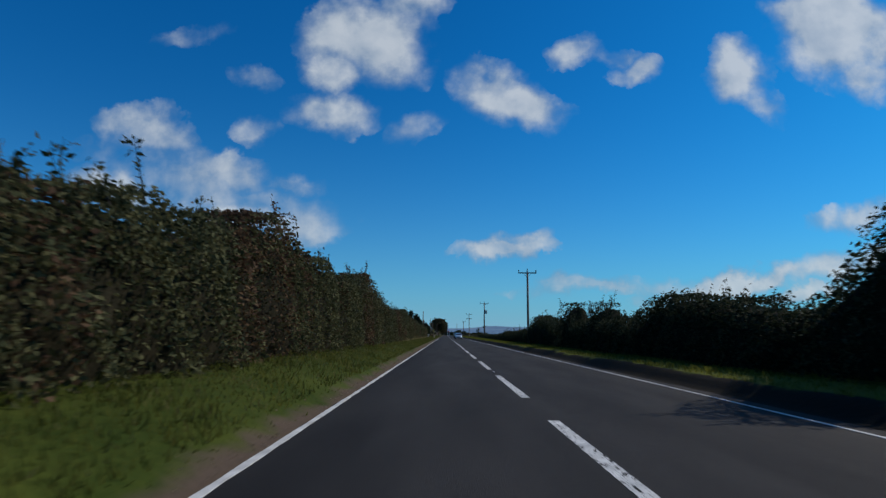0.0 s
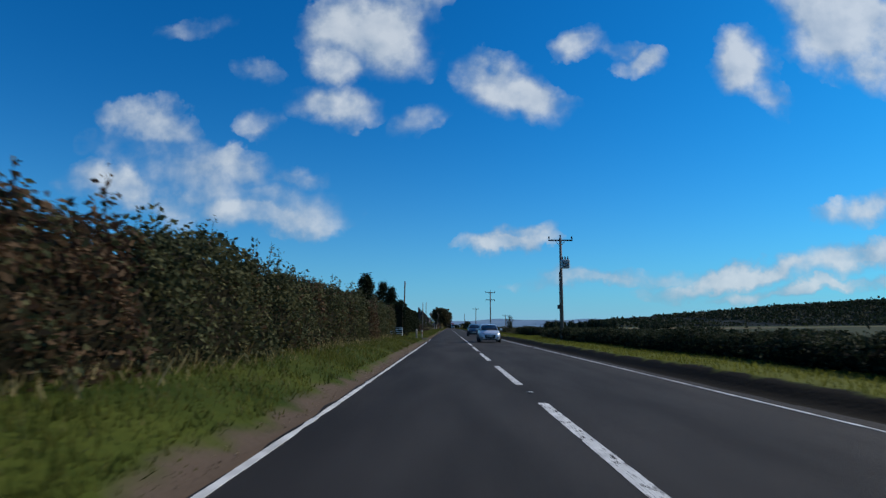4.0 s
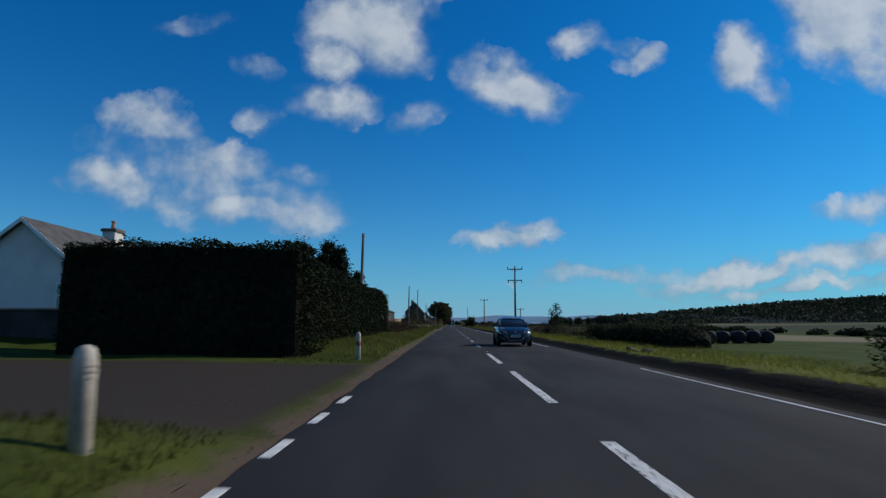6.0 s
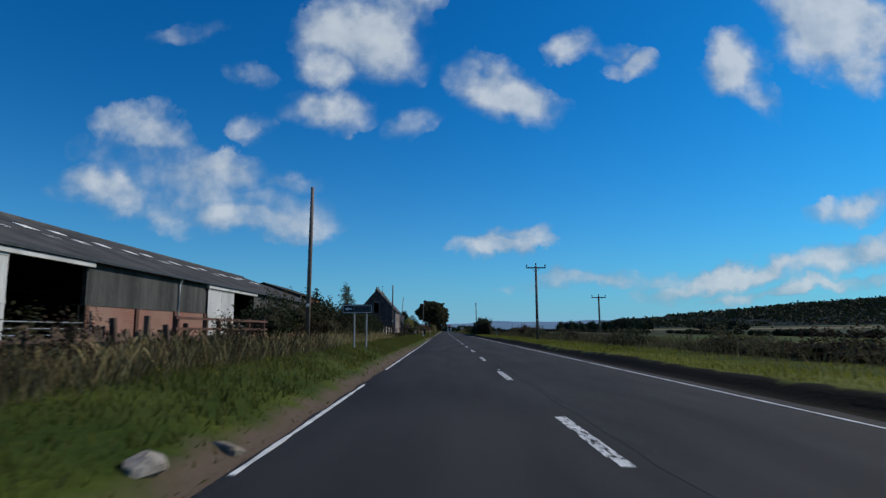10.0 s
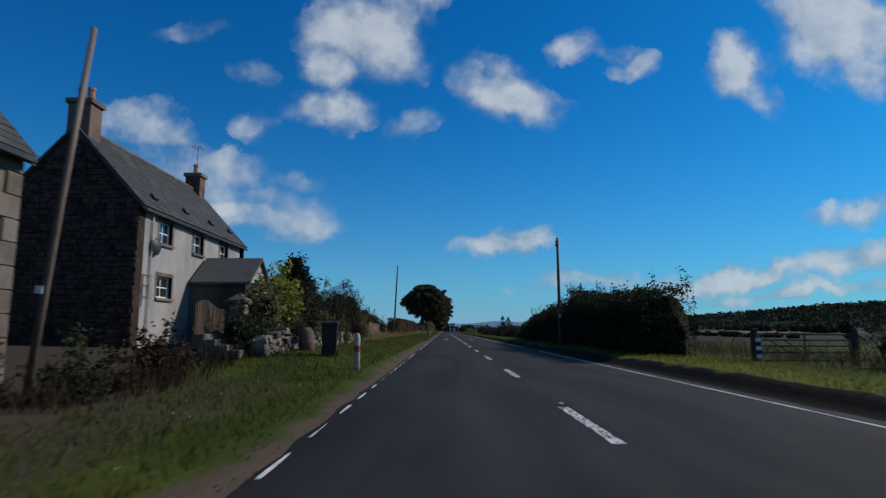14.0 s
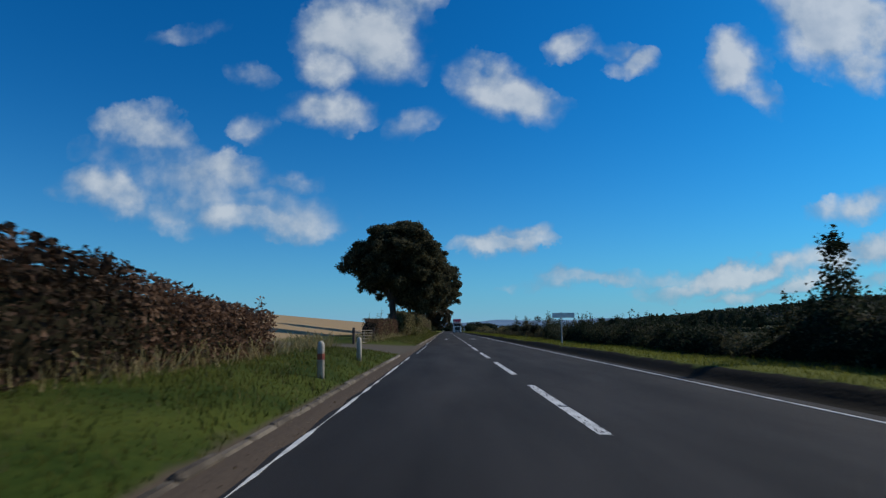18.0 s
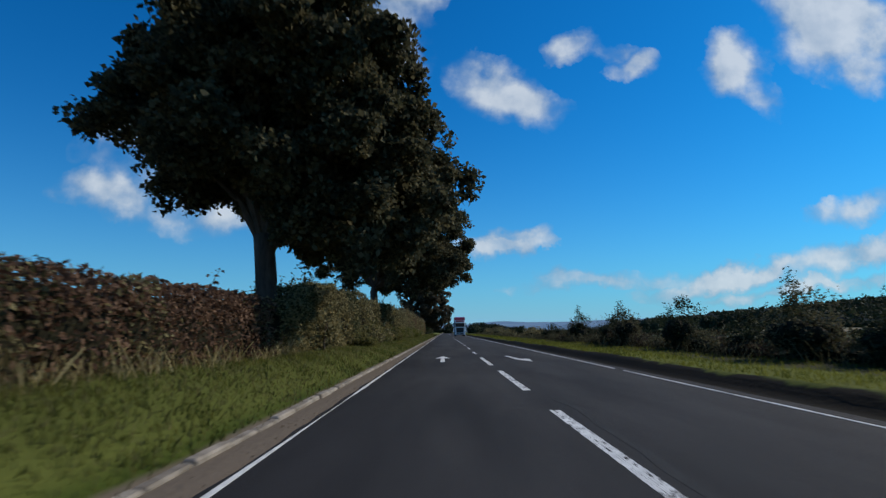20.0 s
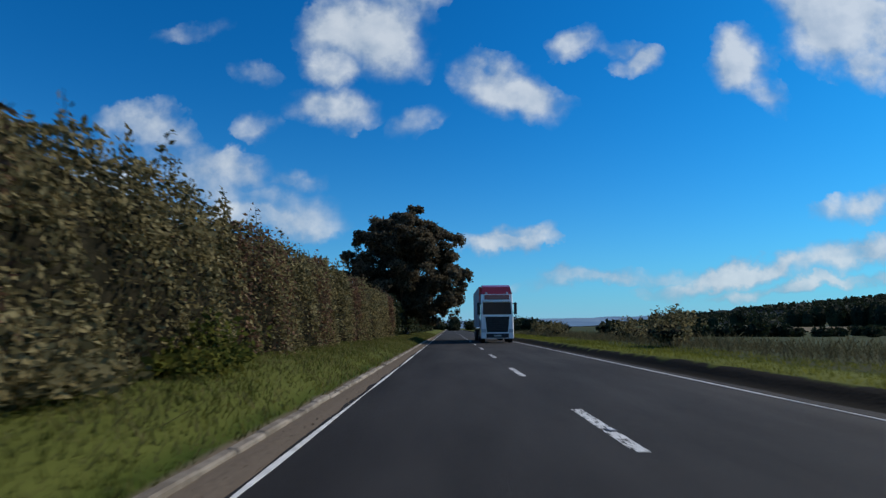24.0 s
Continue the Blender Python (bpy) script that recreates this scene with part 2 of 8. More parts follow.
M_LEAF_TREE = leafy("sycamore_leaves", (0.034, 0.037, 0.021), (0.125, 0.113, 0.062), 0.5, 0.6)
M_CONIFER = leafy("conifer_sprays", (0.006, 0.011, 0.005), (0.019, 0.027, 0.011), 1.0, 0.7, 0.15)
M_GOLD = leafy("golden_conifer_sprays", (0.13, 0.15, 0.03), (0.30, 0.29, 0.07), 1.0, 0.6)
M_BEECH = leafy("brown_beech_leaves", (0.075, 0.042, 0.028), (0.19, 0.115, 0.075), 0.9, 0.7)
M_TWIG = mat("twigs", (0.05, 0.038, 0.03), (0.11, 0.085, 0.065), 5.0, 0.9, 0.3)
# solid cores of hedges and bushes: shade between the leaves as near-black colour
M_CORE = mat("inner_shade", (0.010, 0.010, 0.006), (0.030, 0.026, 0.016), 4.0, 0.95, 0.6, 22.0, spec=0.05)
M_BARK = mat("bark", (0.045, 0.036, 0.03), (0.11, 0.09, 0.075), 3.0, 0.95, 0.9, 16.0, stretch=(1, 1, 0.25))
M_POLE = mat("pole_timber", (0.10, 0.075, 0.06), (0.24, 0.19, 0.16), 2.0, 0.9, 0.4, 30.0, stretch=(1, 1, 0.15))
M_STEEL = mat("galvanised_steel", (0.30, 0.31, 0.32), (0.46, 0.47, 0.48), 4.0, 0.5, 0.2, 40.0, metal=0.7)
M_DARKSTEEL = mat("dark_steel", (0.03, 0.03, 0.032), (0.07, 0.065, 0.06), 5.0, 0.6, 0.2, 40.0, metal=0.4)
M_PORCELAIN = mat("brown_porcelain", (0.035, 0.018, 0.012), (0.07, 0.04, 0.03), 5.0, 0.25, 0.0)
M_STONE = mat("field_stone", (0.070, 0.040, 0.029), (0.165, 0.113, 0.086), 2.2, 0.93, 0.7, 20.0, rnd=0.45, island=0.45)
M_RUBBLE = mat("lichened_rubble", (0.050, 0.042, 0.033), (0.190, 0.160, 0.130), 3.5, 0.95, 0.8, 18.0, rnd=0.5)
M_MORTAR = mat("lime_mortar", (0.105, 0.08, 0.06), (0.18, 0.145, 0.115), 3.0, 0.95, 0.6, 35.0)
M_HARL = mat("weathered_harling", (0.15, 0.118, 0.10), (0.31, 0.262, 0.235), 1.3, 0.95, 0.8, 14.0)
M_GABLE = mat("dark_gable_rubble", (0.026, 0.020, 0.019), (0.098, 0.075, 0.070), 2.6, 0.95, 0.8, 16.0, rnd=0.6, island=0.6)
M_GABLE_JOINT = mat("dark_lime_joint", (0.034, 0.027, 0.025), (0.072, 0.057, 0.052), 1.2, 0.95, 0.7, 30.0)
# brown farmhouse gable stone, darkened in colour for the side turned from the sun
M_SHADED_GABLE = mat("shaded_gable_rubble", (0.030, 0.018, 0.0135), (0.082, 0.050, 0.038), 2.6, 0.95, 0.8, 16.0, rnd=0.5, island=0.5)
M_LIMED = mat("limewashed_rubble", (0.125, 0.096, 0.080), (0.315, 0.262, 0.228), 1.7, 0.95, 0.8, 15.0, rnd=0.55, island=0.55)
M_RUST = mat("rusted_steel_post", (0.060, 0.030, 0.022), (0.125, 0.062, 0.042), 3.0, 0.9, 0.4, 30.0, stretch=(1, 1, 0.3))
M_GRIT = mat("road_grit", (0.10, 0.080, 0.062), (0.30, 0.26, 0.21), 3.0, 0.95, 0.3, 40.0, island=0.7)
M_RIDGE = mat("wooded_ridge", (0.016, 0.023, 0.026), (0.044, 0.053, 0.052), 0.016, 0.98, 0.0, 0.09, spec=0.0)
M_QUOIN = mat("dressed_stone", (0.10, 0.080, 0.066), (0.185, 0.152, 0.128), 2.0, 0.92, 0.5, 25.0, rnd=0.3)
M_RENDER = mat("painted_render", (0.225, 0.212, 0.207), (0.355, 0.338, 0.33), 0.9, 0.9, 0.4, 18.0, stretch=(1, 1, 0.5))
M_CREAM = mat("cream_render", (0.55, 0.52, 0.47), (0.68, 0.65, 0.60), 0.8, 0.9, 0.3, 22.0)
M_SLATE = mat("roof_slate", (0.045, 0.044, 0.044), (0.10, 0.096, 0.092), 1.6, 0.8, 0.4, 25.0, rnd=0.5)
M_FIBRE = mat("fibre_cement_roof", (0.035, 0.036, 0.037), (0.085, 0.083, 0.080), 0.5, 0.9, 0.4, 14.0)
M_CLAD = mat("weathered_cladding", (0.034, 0.036, 0.034), (0.105, 0.102, 0.096), 0.8, 0.85, 0.3, 20.0, stretch=(1, 1, 0.12))
# darker copy of the cladding: the steel barn's gable has its shade painted in
M_SHADED_CLAD = mat("shaded_cladding", (0.014, 0.014, 0.014), (0.040, 0.038, 0.036), 0.8, 0.9, 0.3, 20.0, stretch=(1, 1, 0.12))
M_REDCLAD = mat("red_steel_cladding", (0.26, 0.085, 0.06), (0.36, 0.13, 0.095), 0.8, 0.6, 0.2, 20.0, stretch=(1, 1, 0.2))
M_WHITEDOOR = mat("painted_door", (0.34, 0.34, 0.335), (0.52, 0.52, 0.51), 0.8, 0.7, 0.2, 20.0, stretch=(1, 1, 0.3))
M_GUTTER = mat("gutter_plastic", (0.02, 0.02, 0.02), (0.05, 0.05, 0.05), 3.0, 0.5, 0.1)
M_GREYPIPE = mat("grey_downpipe", (0.35, 0.34, 0.33), (0.5, 0.49, 0.47), 3.0, 0.6, 0.1)
# insides of the buildings, their gloom put into a near-black colour
M_INSIDE = mat("interior_shade", (0.015, 0.014, 0.013), (0.04, 0.036, 0.033), 1.0, 0.95, 0.3)
M_TIMBER = mat("weathered_timber", (0.11, 0.085, 0.065), (0.26, 0.215, 0.17), 2.5, 0.9, 0.5, 30.0, rnd=0.4, stretch=(1, 1, 0.3))
M_OLDPOST = mat("dark_rotten_timber", (0.045, 0.030, 0.022), (0.115, 0.078, 0.058), 2.5, 0.92, 0.5, 30.0, rnd=0.4, stretch=(1, 1, 0.3))
M_PALE = mat("fence_paling", (0.12, 0.076, 0.048), (0.26, 0.18, 0.12), 3.0, 0.88, 0.5, 35.0, rnd=0.55, stretch=(1, 1, 0.15))
M_BOARD = mat("grey_rail_board", (0.17, 0.148, 0.13), (0.40, 0.36, 0.32), 1.6, 0.9, 0.5, 26.0, rnd=0.35, stretch=(1, 0.2, 1))
M_WHITE = mat("white_paint", (0.62, 0.61, 0.58), (0.80, 0.79, 0.76), 4.0, 0.6, 0.15, 40.0)
M_MARKER = mat("marker_post_plastic", (0.30, 0.26, 0.21), (0.54, 0.48, 0.40), 3.5, 0.6, 0.2, 30.0)
M_BLACK = mat("black_plastic", (0.012, 0.012, 0.013), (0.03, 0.03, 0.032), 4.0, 0.5, 0.1)
M_WRAP = mat("black_bale_wrap", (0.008, 0.008, 0.009), (0.018, 0.018, 0.019), 5.0, 0.7, 0.3, 20.0, spec=0.2)
M_REDREF = mat("red_reflector", (0.20, 0.05, 0.035), (0.30, 0.09, 0.06), 5.0, 0.35, 0.0)
M_BIN = mat("bin_plastic", (0.008, 0.012, 0.013), (0.018, 0.024, 0.026), 3.0, 0.45, 0.1)
M_TERRA = mat("terracotta", (0.30, 0.14, 0.09), (0.45, 0.24, 0.16), 4.0, 0.85, 0.3)
M_STRAW = mat("straw", (0.34, 0.28, 0.15), (0.56, 0.48, 0.29), 2.0, 0.95, 0.8, 28.0, stretch=(1, 1, 2))
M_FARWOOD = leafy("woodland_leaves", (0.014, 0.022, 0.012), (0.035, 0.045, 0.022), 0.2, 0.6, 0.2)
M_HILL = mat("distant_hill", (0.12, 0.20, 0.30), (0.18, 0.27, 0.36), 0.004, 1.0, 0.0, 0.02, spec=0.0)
M_TYRE = mat("tyre_rubber", (0.012, 0.012, 0.012), (0.025, 0.025, 0.025), 8.0, 0.85, 0.3)
M_ALLOY = mat("alloy", (0.10, 0.10, 0.105), (0.17, 0.17, 0.175), 8.0, 0.35, 0.0, metal=0.9)
M_CHROME = mat("chrome", (0.65, 0.66, 0.68), (0.75, 0.76, 0.78), 8.0, 0.12, 0.0, metal=1.0)
M_PLATE = mat("number_plate", (0.55, 0.55, 0.52), (0.66, 0.66, 0.62), 8.0, 0.5, 0.0)


def paint(name, c, metal=0.3):
    m = mat(name, tuple(x * 0.9 for x in c), c, 1.5, 0.3, 0.0, metal=metal, spec=0.5)
    b = m.node_tree.nodes["Principled BSDF"]
    b.inputs["Coat Weight"].default_value, b.inputs["Coat Roughness"].default_value = 0.8, 0.06
    return m


M_SILVER = paint("silver_car_paint", (0.62, 0.66, 0.70), 0.35)
M_NAVY = paint("dark_blue_car_paint", (0.012, 0.014, 0.024), 0.3)
M_TRUCKWHITE = paint("white_cab_paint", (0.84, 0.84, 0.84), 0.0)
M_TRUCKRED = paint("red_cab_paint", (0.30, 0.02, 0.025), 0.0)


def glassy(name, c, rough=0.04):
    m = mat(name, c, tuple(x * 1.3 for x in c), 2.0, rough, 0.0, spec=0.8)
    b = m.node_tree.nodes["Principled BSDF"]
    b.inputs["Coat Weight"].default_value = 0.6
    return m


M_CARGLASS = glassy("tinted_car_glass", (0.012, 0.015, 0.018))
M_PANE = glassy("window_glass", (0.02, 0.024, 0.028))
M_SCREEN = mat("dark_windscreen", (0.006, 0.007, 0.009), (0.010, 0.011, 0.014), 2.0, 0.08, 0.0, spec=0.2)
M_LAMP = glassy("headlamp_glass", (0.45, 0.47, 0.5), 0.1)

# corrugated brick panels of the sheds: courses by a brick pattern in metres
M_BRICK = bpy.data.materials.new("red_brick")
M_BRICK.use_nodes = True
_t = M_BRICK.node_tree
_b = _t.nodes["Principled BSDF"]
_g = _t.nodes.new("ShaderNodeNewGeometry")
_s = _t.nodes.new("ShaderNodeSeparateXYZ")
_c = _t.nodes.new("ShaderNodeCombineXYZ")
_t.links.new(_g.outputs["Position"], _s.inputs[0])
_ad = _t.nodes.new("ShaderNodeMath")
_ad.operation = "ADD"
_t.links.new(_s.outputs[0], _ad.inputs[0])
_t.links.new(_s.outputs[1], _ad.inputs[1])
_t.links.new(_ad.outputs[0], _c.inputs[0])
_t.links.new(_s.outputs[2], _c.inputs[1])
_br = _t.nodes.new("ShaderNodeTexBrick")
_br.inputs["Scale"].default_value = 1.0
_br.inputs["Brick Width"].default_value, _br.inputs["Row Height"].default_value = 0.225, 0.075
_br.inputs["Mortar Size"].default_value = 0.012
_br.inputs["Color1"].default_value, _br.inputs["Color2"].default_value = (0.25, 0.070, 0.042, 1), (0.30, 0.095, 0.058, 1)
_br.inputs["Mortar"].default_value = (0.27, 0.19, 0.15, 1)
_t.links.new(_c.outputs[0], _br.inputs["Vector"])
_n = _t.nodes.new("ShaderNodeTexNoise")
_n.inputs["Scale"].default_value, _n.inputs["Detail"].default_value = 1.1, 5
_t.links.new(_g.outputs["Position"], _n.inputs["Vector"])
_mx = _t.nodes.new("ShaderNodeMix")
_mx.data_type, _mx.blend_type = "RGBA", "MULTIPLY"
_mx.inputs[0].default_value = 0.55
_t.links.new(_br.outputs["Color"], _mx.inputs[6])
_t.links.new(_n.outputs["Fac"], _mx.inputs[7])
_n2 = _t.nodes.new("ShaderNodeTexNoise")
_n2.inputs["Scale"].default_value, _n2.inputs["Detail"].default_value = 0.35, 6
_t.links.new(_g.outputs["Position"], _n2.inputs["Vector"])
_pr = _t.nodes.new("ShaderNodeMapRange")
_pr.inputs["From Min"].default_value, _pr.inputs["From Max"].default_value, _pr.inputs["To Max"].default_value = 0.40, 0.60, 0.75
_t.links.new(_n2.outputs["Fac"], _pr.inputs["Value"])
_pm = _t.nodes.new("ShaderNodeMix")
_pm.data_type = "RGBA"
_t.links.new(_pr.outputs[0], _pm.inputs[0])
_t.links.new(_mx.outputs[2], _pm.inputs[6])
_pm.inputs[7].default_value = (0.225, 0.140, 0.105, 1)
_t.links.new(_pm.outputs[2], _b.inputs["Base Color"])
_bp = _t.nodes.new("ShaderNodeBump")
_bp.inputs["Strength"].default_value, _bp.inputs["Distance"].default_value = 0.5, 0.01
_bp.invert = True
_t.links.new(_br.outputs["Fac"], _bp.inputs["Height"])
_t.links.new(_bp.outputs[0], _b.inputs["Normal"])
_b.inputs["Roughness"].default_value = 0.92


# ---- mesh helpers ----
class Geo:
    """Collects corners and faces of one mesh."""

    def __init__(self):
        self.v, self.f = [], []

    def add(self, verts, faces):
        k = len(self.v)
        self.v += [tuple(p) for p in verts]
        self.f += [tuple(i + k for i in f) for f in faces]
        return self

    def box(self, x0, x1, y0, y1, z0, z1, c=0.0):
        """A box; c chamfers its upright and top edges."""
        if c <= 0:
            return self.add([(x, y, z) for z in (z0, z1) for x, y in ((x0, y0), (x1, y0), (x1, y1), (x0, y1))],
                            [(3, 2, 1, 0), (4, 5, 6, 7), (0, 1, 5, 4), (1, 2, 6, 5), (2, 3, 7, 6), (3, 0, 4, 7)])
        ring = lambda i: [(x0 + i + c, y0 + i), (x1 - i - c, y0 + i), (x1 - i, y0 + i + c), (x1 - i, y1 - i - c),
                          (x1 - i - c, y1 - i), (x0 + i + c, y1 - i), (x0 + i, y1 - i - c), (x0 + i, y0 + i + c)]
        rows = [[(x, y, z0) for x, y in ring(0)], [(x, y, z1 - c) for x, y in ring(0)], [(x, y, z1) for x, y in ring(c)]]
        return self.loft(rows, True)

    def loft(self, rows, cap=False, closed=True):
        n, k = len(rows[0]), len(self.v)
        for r in rows:
            self.v += [tuple(p) for p in r]
        for j in range(len(rows) - 1):
            for i in range(n if closed else n - 1):
                a, b = k + j * n + i, k + j * n + (i + 1) % n
                self.f.append((a, b, b + n, a + n))
        if cap:
            self.f.append(tuple(k + i for i in reversed(range(n))))
            self.f.append(tuple(k + (len(rows) - 1) * n + i for i in range(n)))
        return self

    def tube(self, points, radii, seg=8, cap=True):
        rows = []
        for i, p in enumerate(points):
            a, b = Vector(points[max(i - 1, 0)]), Vector(points[min(i + 1, len(points) - 1)])
            q = (b - a).normalized().to_track_quat("Z", "Y")
            r = radii[i] if isinstance(radii, (list, tuple)) else radii
            rows.append([Vector(p) + q @ Vector((r * math.cos(s), r * math.sin(s), 0))
                         for s in (2 * math.pi * j / seg for j in range(seg))])
        return self.loft(rows, cap)

    def poly(self, pts, depth):
        """A flat outline with a thickness given as a vector."""
        n = len(pts)
        d = Vector(depth)
        return self.add([Vector(p) for p in pts] + [Vector(p) + d for p in pts],
                        [tuple(reversed(range(n))), tuple(range(n, 2 * n))] + [(i, (i + 1) % n, (i + 1) % n + n, i + n) for i in range(n)])

    def mesh(self, name, material, smooth=False):
        me = bpy.data.meshes.new(name)
        me.from_pydata(self.v, [], self.f)
        bm = bmesh.new()
        bm.from_mesh(me)
        bmesh.ops.recalc_face_normals(bm, faces=bm.faces)
        bm.to_mesh(me)
        bm.free()
        me.materials.append(material)
        if smooth:
            me.polygons.foreach_set("use_smooth", [True] * len(me.polygons))
        return me


def part(name, geo, material, parent=None, label="", smooth=False):
    """Links a Geo (or a mesh) as one object, under a thing where one is given."""
    me = geo.mesh(name, material, smooth) if isinstance(geo, Geo) else geo
    ob = new(name, me)
    if parent is not None:
        ob.parent = parent
    if label:
        ob["label"] = label
    return ob


def thing(name, label, category, at=(0, 0, 0), group="", kind="", turn=0.0):
    ob = new(name)
    ob.matrix_basis = pose(*at, 0, 0, turn)
    return tagged(ob, label, category, group, kind)


def quad_mesh(name, quads, material):
    """A mesh of loose quads from an array (n, 4, 3)."""
    q = np.ascontiguousarray(quads, dtype=np.float32)
    n = len(q)
    me = bpy.data.meshes.new(name)
    me.vertices.add(n * 4)
    me.vertices.foreach_set("co", q.reshape(-1))
    me.loops.add(n * 4)
    me.loops.foreach_set("vertex_index", np.arange(n * 4, dtype=np.int32))
    me.polygons.add(n)
    me.polygons.foreach_set("loop_start", np.arange(0, n * 4, 4, dtype=np.int32))
    me.update(calc_edges=True)
    me.materials.append(material)
    return me


def wave(y, seed, sizes=((9.0, 1.0), (3.7, 0.6), (1.45, 0.4))):
    """Smooth uneven numbers, about -1 to 1, along a line."""
    rs = np.random.RandomState(seed)
    out = 0 * np.asarray(y, dtype=float)
    for length, amount in sizes:
        p, k = rs.uniform(0, 6.28, 2), rs.uniform(0.8, 1.25, 2)
        out = out + amount * 0.6 * (np.sin(6.283 * y / length * k[0] + p[0]) + np.sin(6.283 * y / length * k[1] * 0.61 + p[1]))
    return out / 1.4


def leaves_at(points, size, rs, droop=0.2, wide=0.55):
    """Leaf blades, one at each point, turned at random."""
    n = len(points)
    d = rs.normal(size=(n, 3))
    d[:, 2] = d[:, 2] * 0.7 - droop
    d /= np.linalg.norm(d, axis=1)[:, None]
    s = np.cross(d, rs.normal(size=(n, 3)))
    s /= np.linalg.norm(s, axis=1)[:, None] + 1e-6
    L = (size * rs.uniform(0.6, 1.35, n))[:, None]
    W = L * wide * 0.5
    nrm = np.cross(d, s) * L * 0.12
    q = np.empty((n, 4, 3))
    q[:, 0] = points
    q[:, 1] = points + d * L * 0.45 + s * W + nrm
    q[:, 2] = points + d * L
    q[:, 3] = points + d * L * 0.45 - s * W + nrm
    return q


def smooth01(a, b, x):
    t = np.clip((np.asarray(x, dtype=float) - a) / (b - a), 0, 1)
    return t * t * (3 - 2 * t)


ROAD_L, ROAD_R = -3.62, 4.02


def ground_z(x, y):
    x, y = np.asarray(x, dtype=float), np.asarray(y, dtype=float)
    d = np.clip(-x + ROAD_L - 0.42 * smooth01(404, 412, y), 0, None)
    drive = smooth01(150.5, 153.5, y) * (1 - smooth01(168.0, 170.0, y))
    dip = 0 * d + 0.97 * smooth01(329, 333, y) * (1 - smooth01(354, 361, y))
    yard = dip + 0
    dip = np.maximum(dip, smooth01(466, 470, y) * (1 - smooth01(485, 487.5, y)))
    left = 0.50 * (1 - np.exp(-d / 1.05)) * (1 - np.maximum(0.86 * dip * np.exp(-d / 14.0), yard * np.exp(-d / 80.0))) * (1 - 0.92 * drive * np.exp(-d / 70.0)) + 0.032 * np.clip(d - 6, 0, 24) * (1 - 0.95 * drive * (d < 14)) * (1 - 0.9 * yard * (d < 16)) - 0.10 * yard * smooth01(1.5, 4.0, d)
    left = left + 0.105 * np.clip(-x - 15, 0, 150) * smooth01(425, 520, y)
    left = left + 0.03 * np.sin(x * 0.9 + y * 0.37) * np.clip(d, 0, 1)
    e = np.clip(x - ROAD_R, 0, None)
    right = 0.26 * smooth01(0.10, 0.70, e) - 0.1 * smooth01(1.3, 3.7, e) - 0.25 * smooth01(5, 12, e) - 0.5 * smooth01(15, 60, e)
    right = right + 0.010 * np.clip(x - 70, 0, 900)
    right = right + 0.03 * np.sin(x * 0.8 - y * 0.41) * np.clip(e, 0, 1)
    return np.where(x < 0, left, right)


def gz(x, y):
    return float(ground_z(x, y))


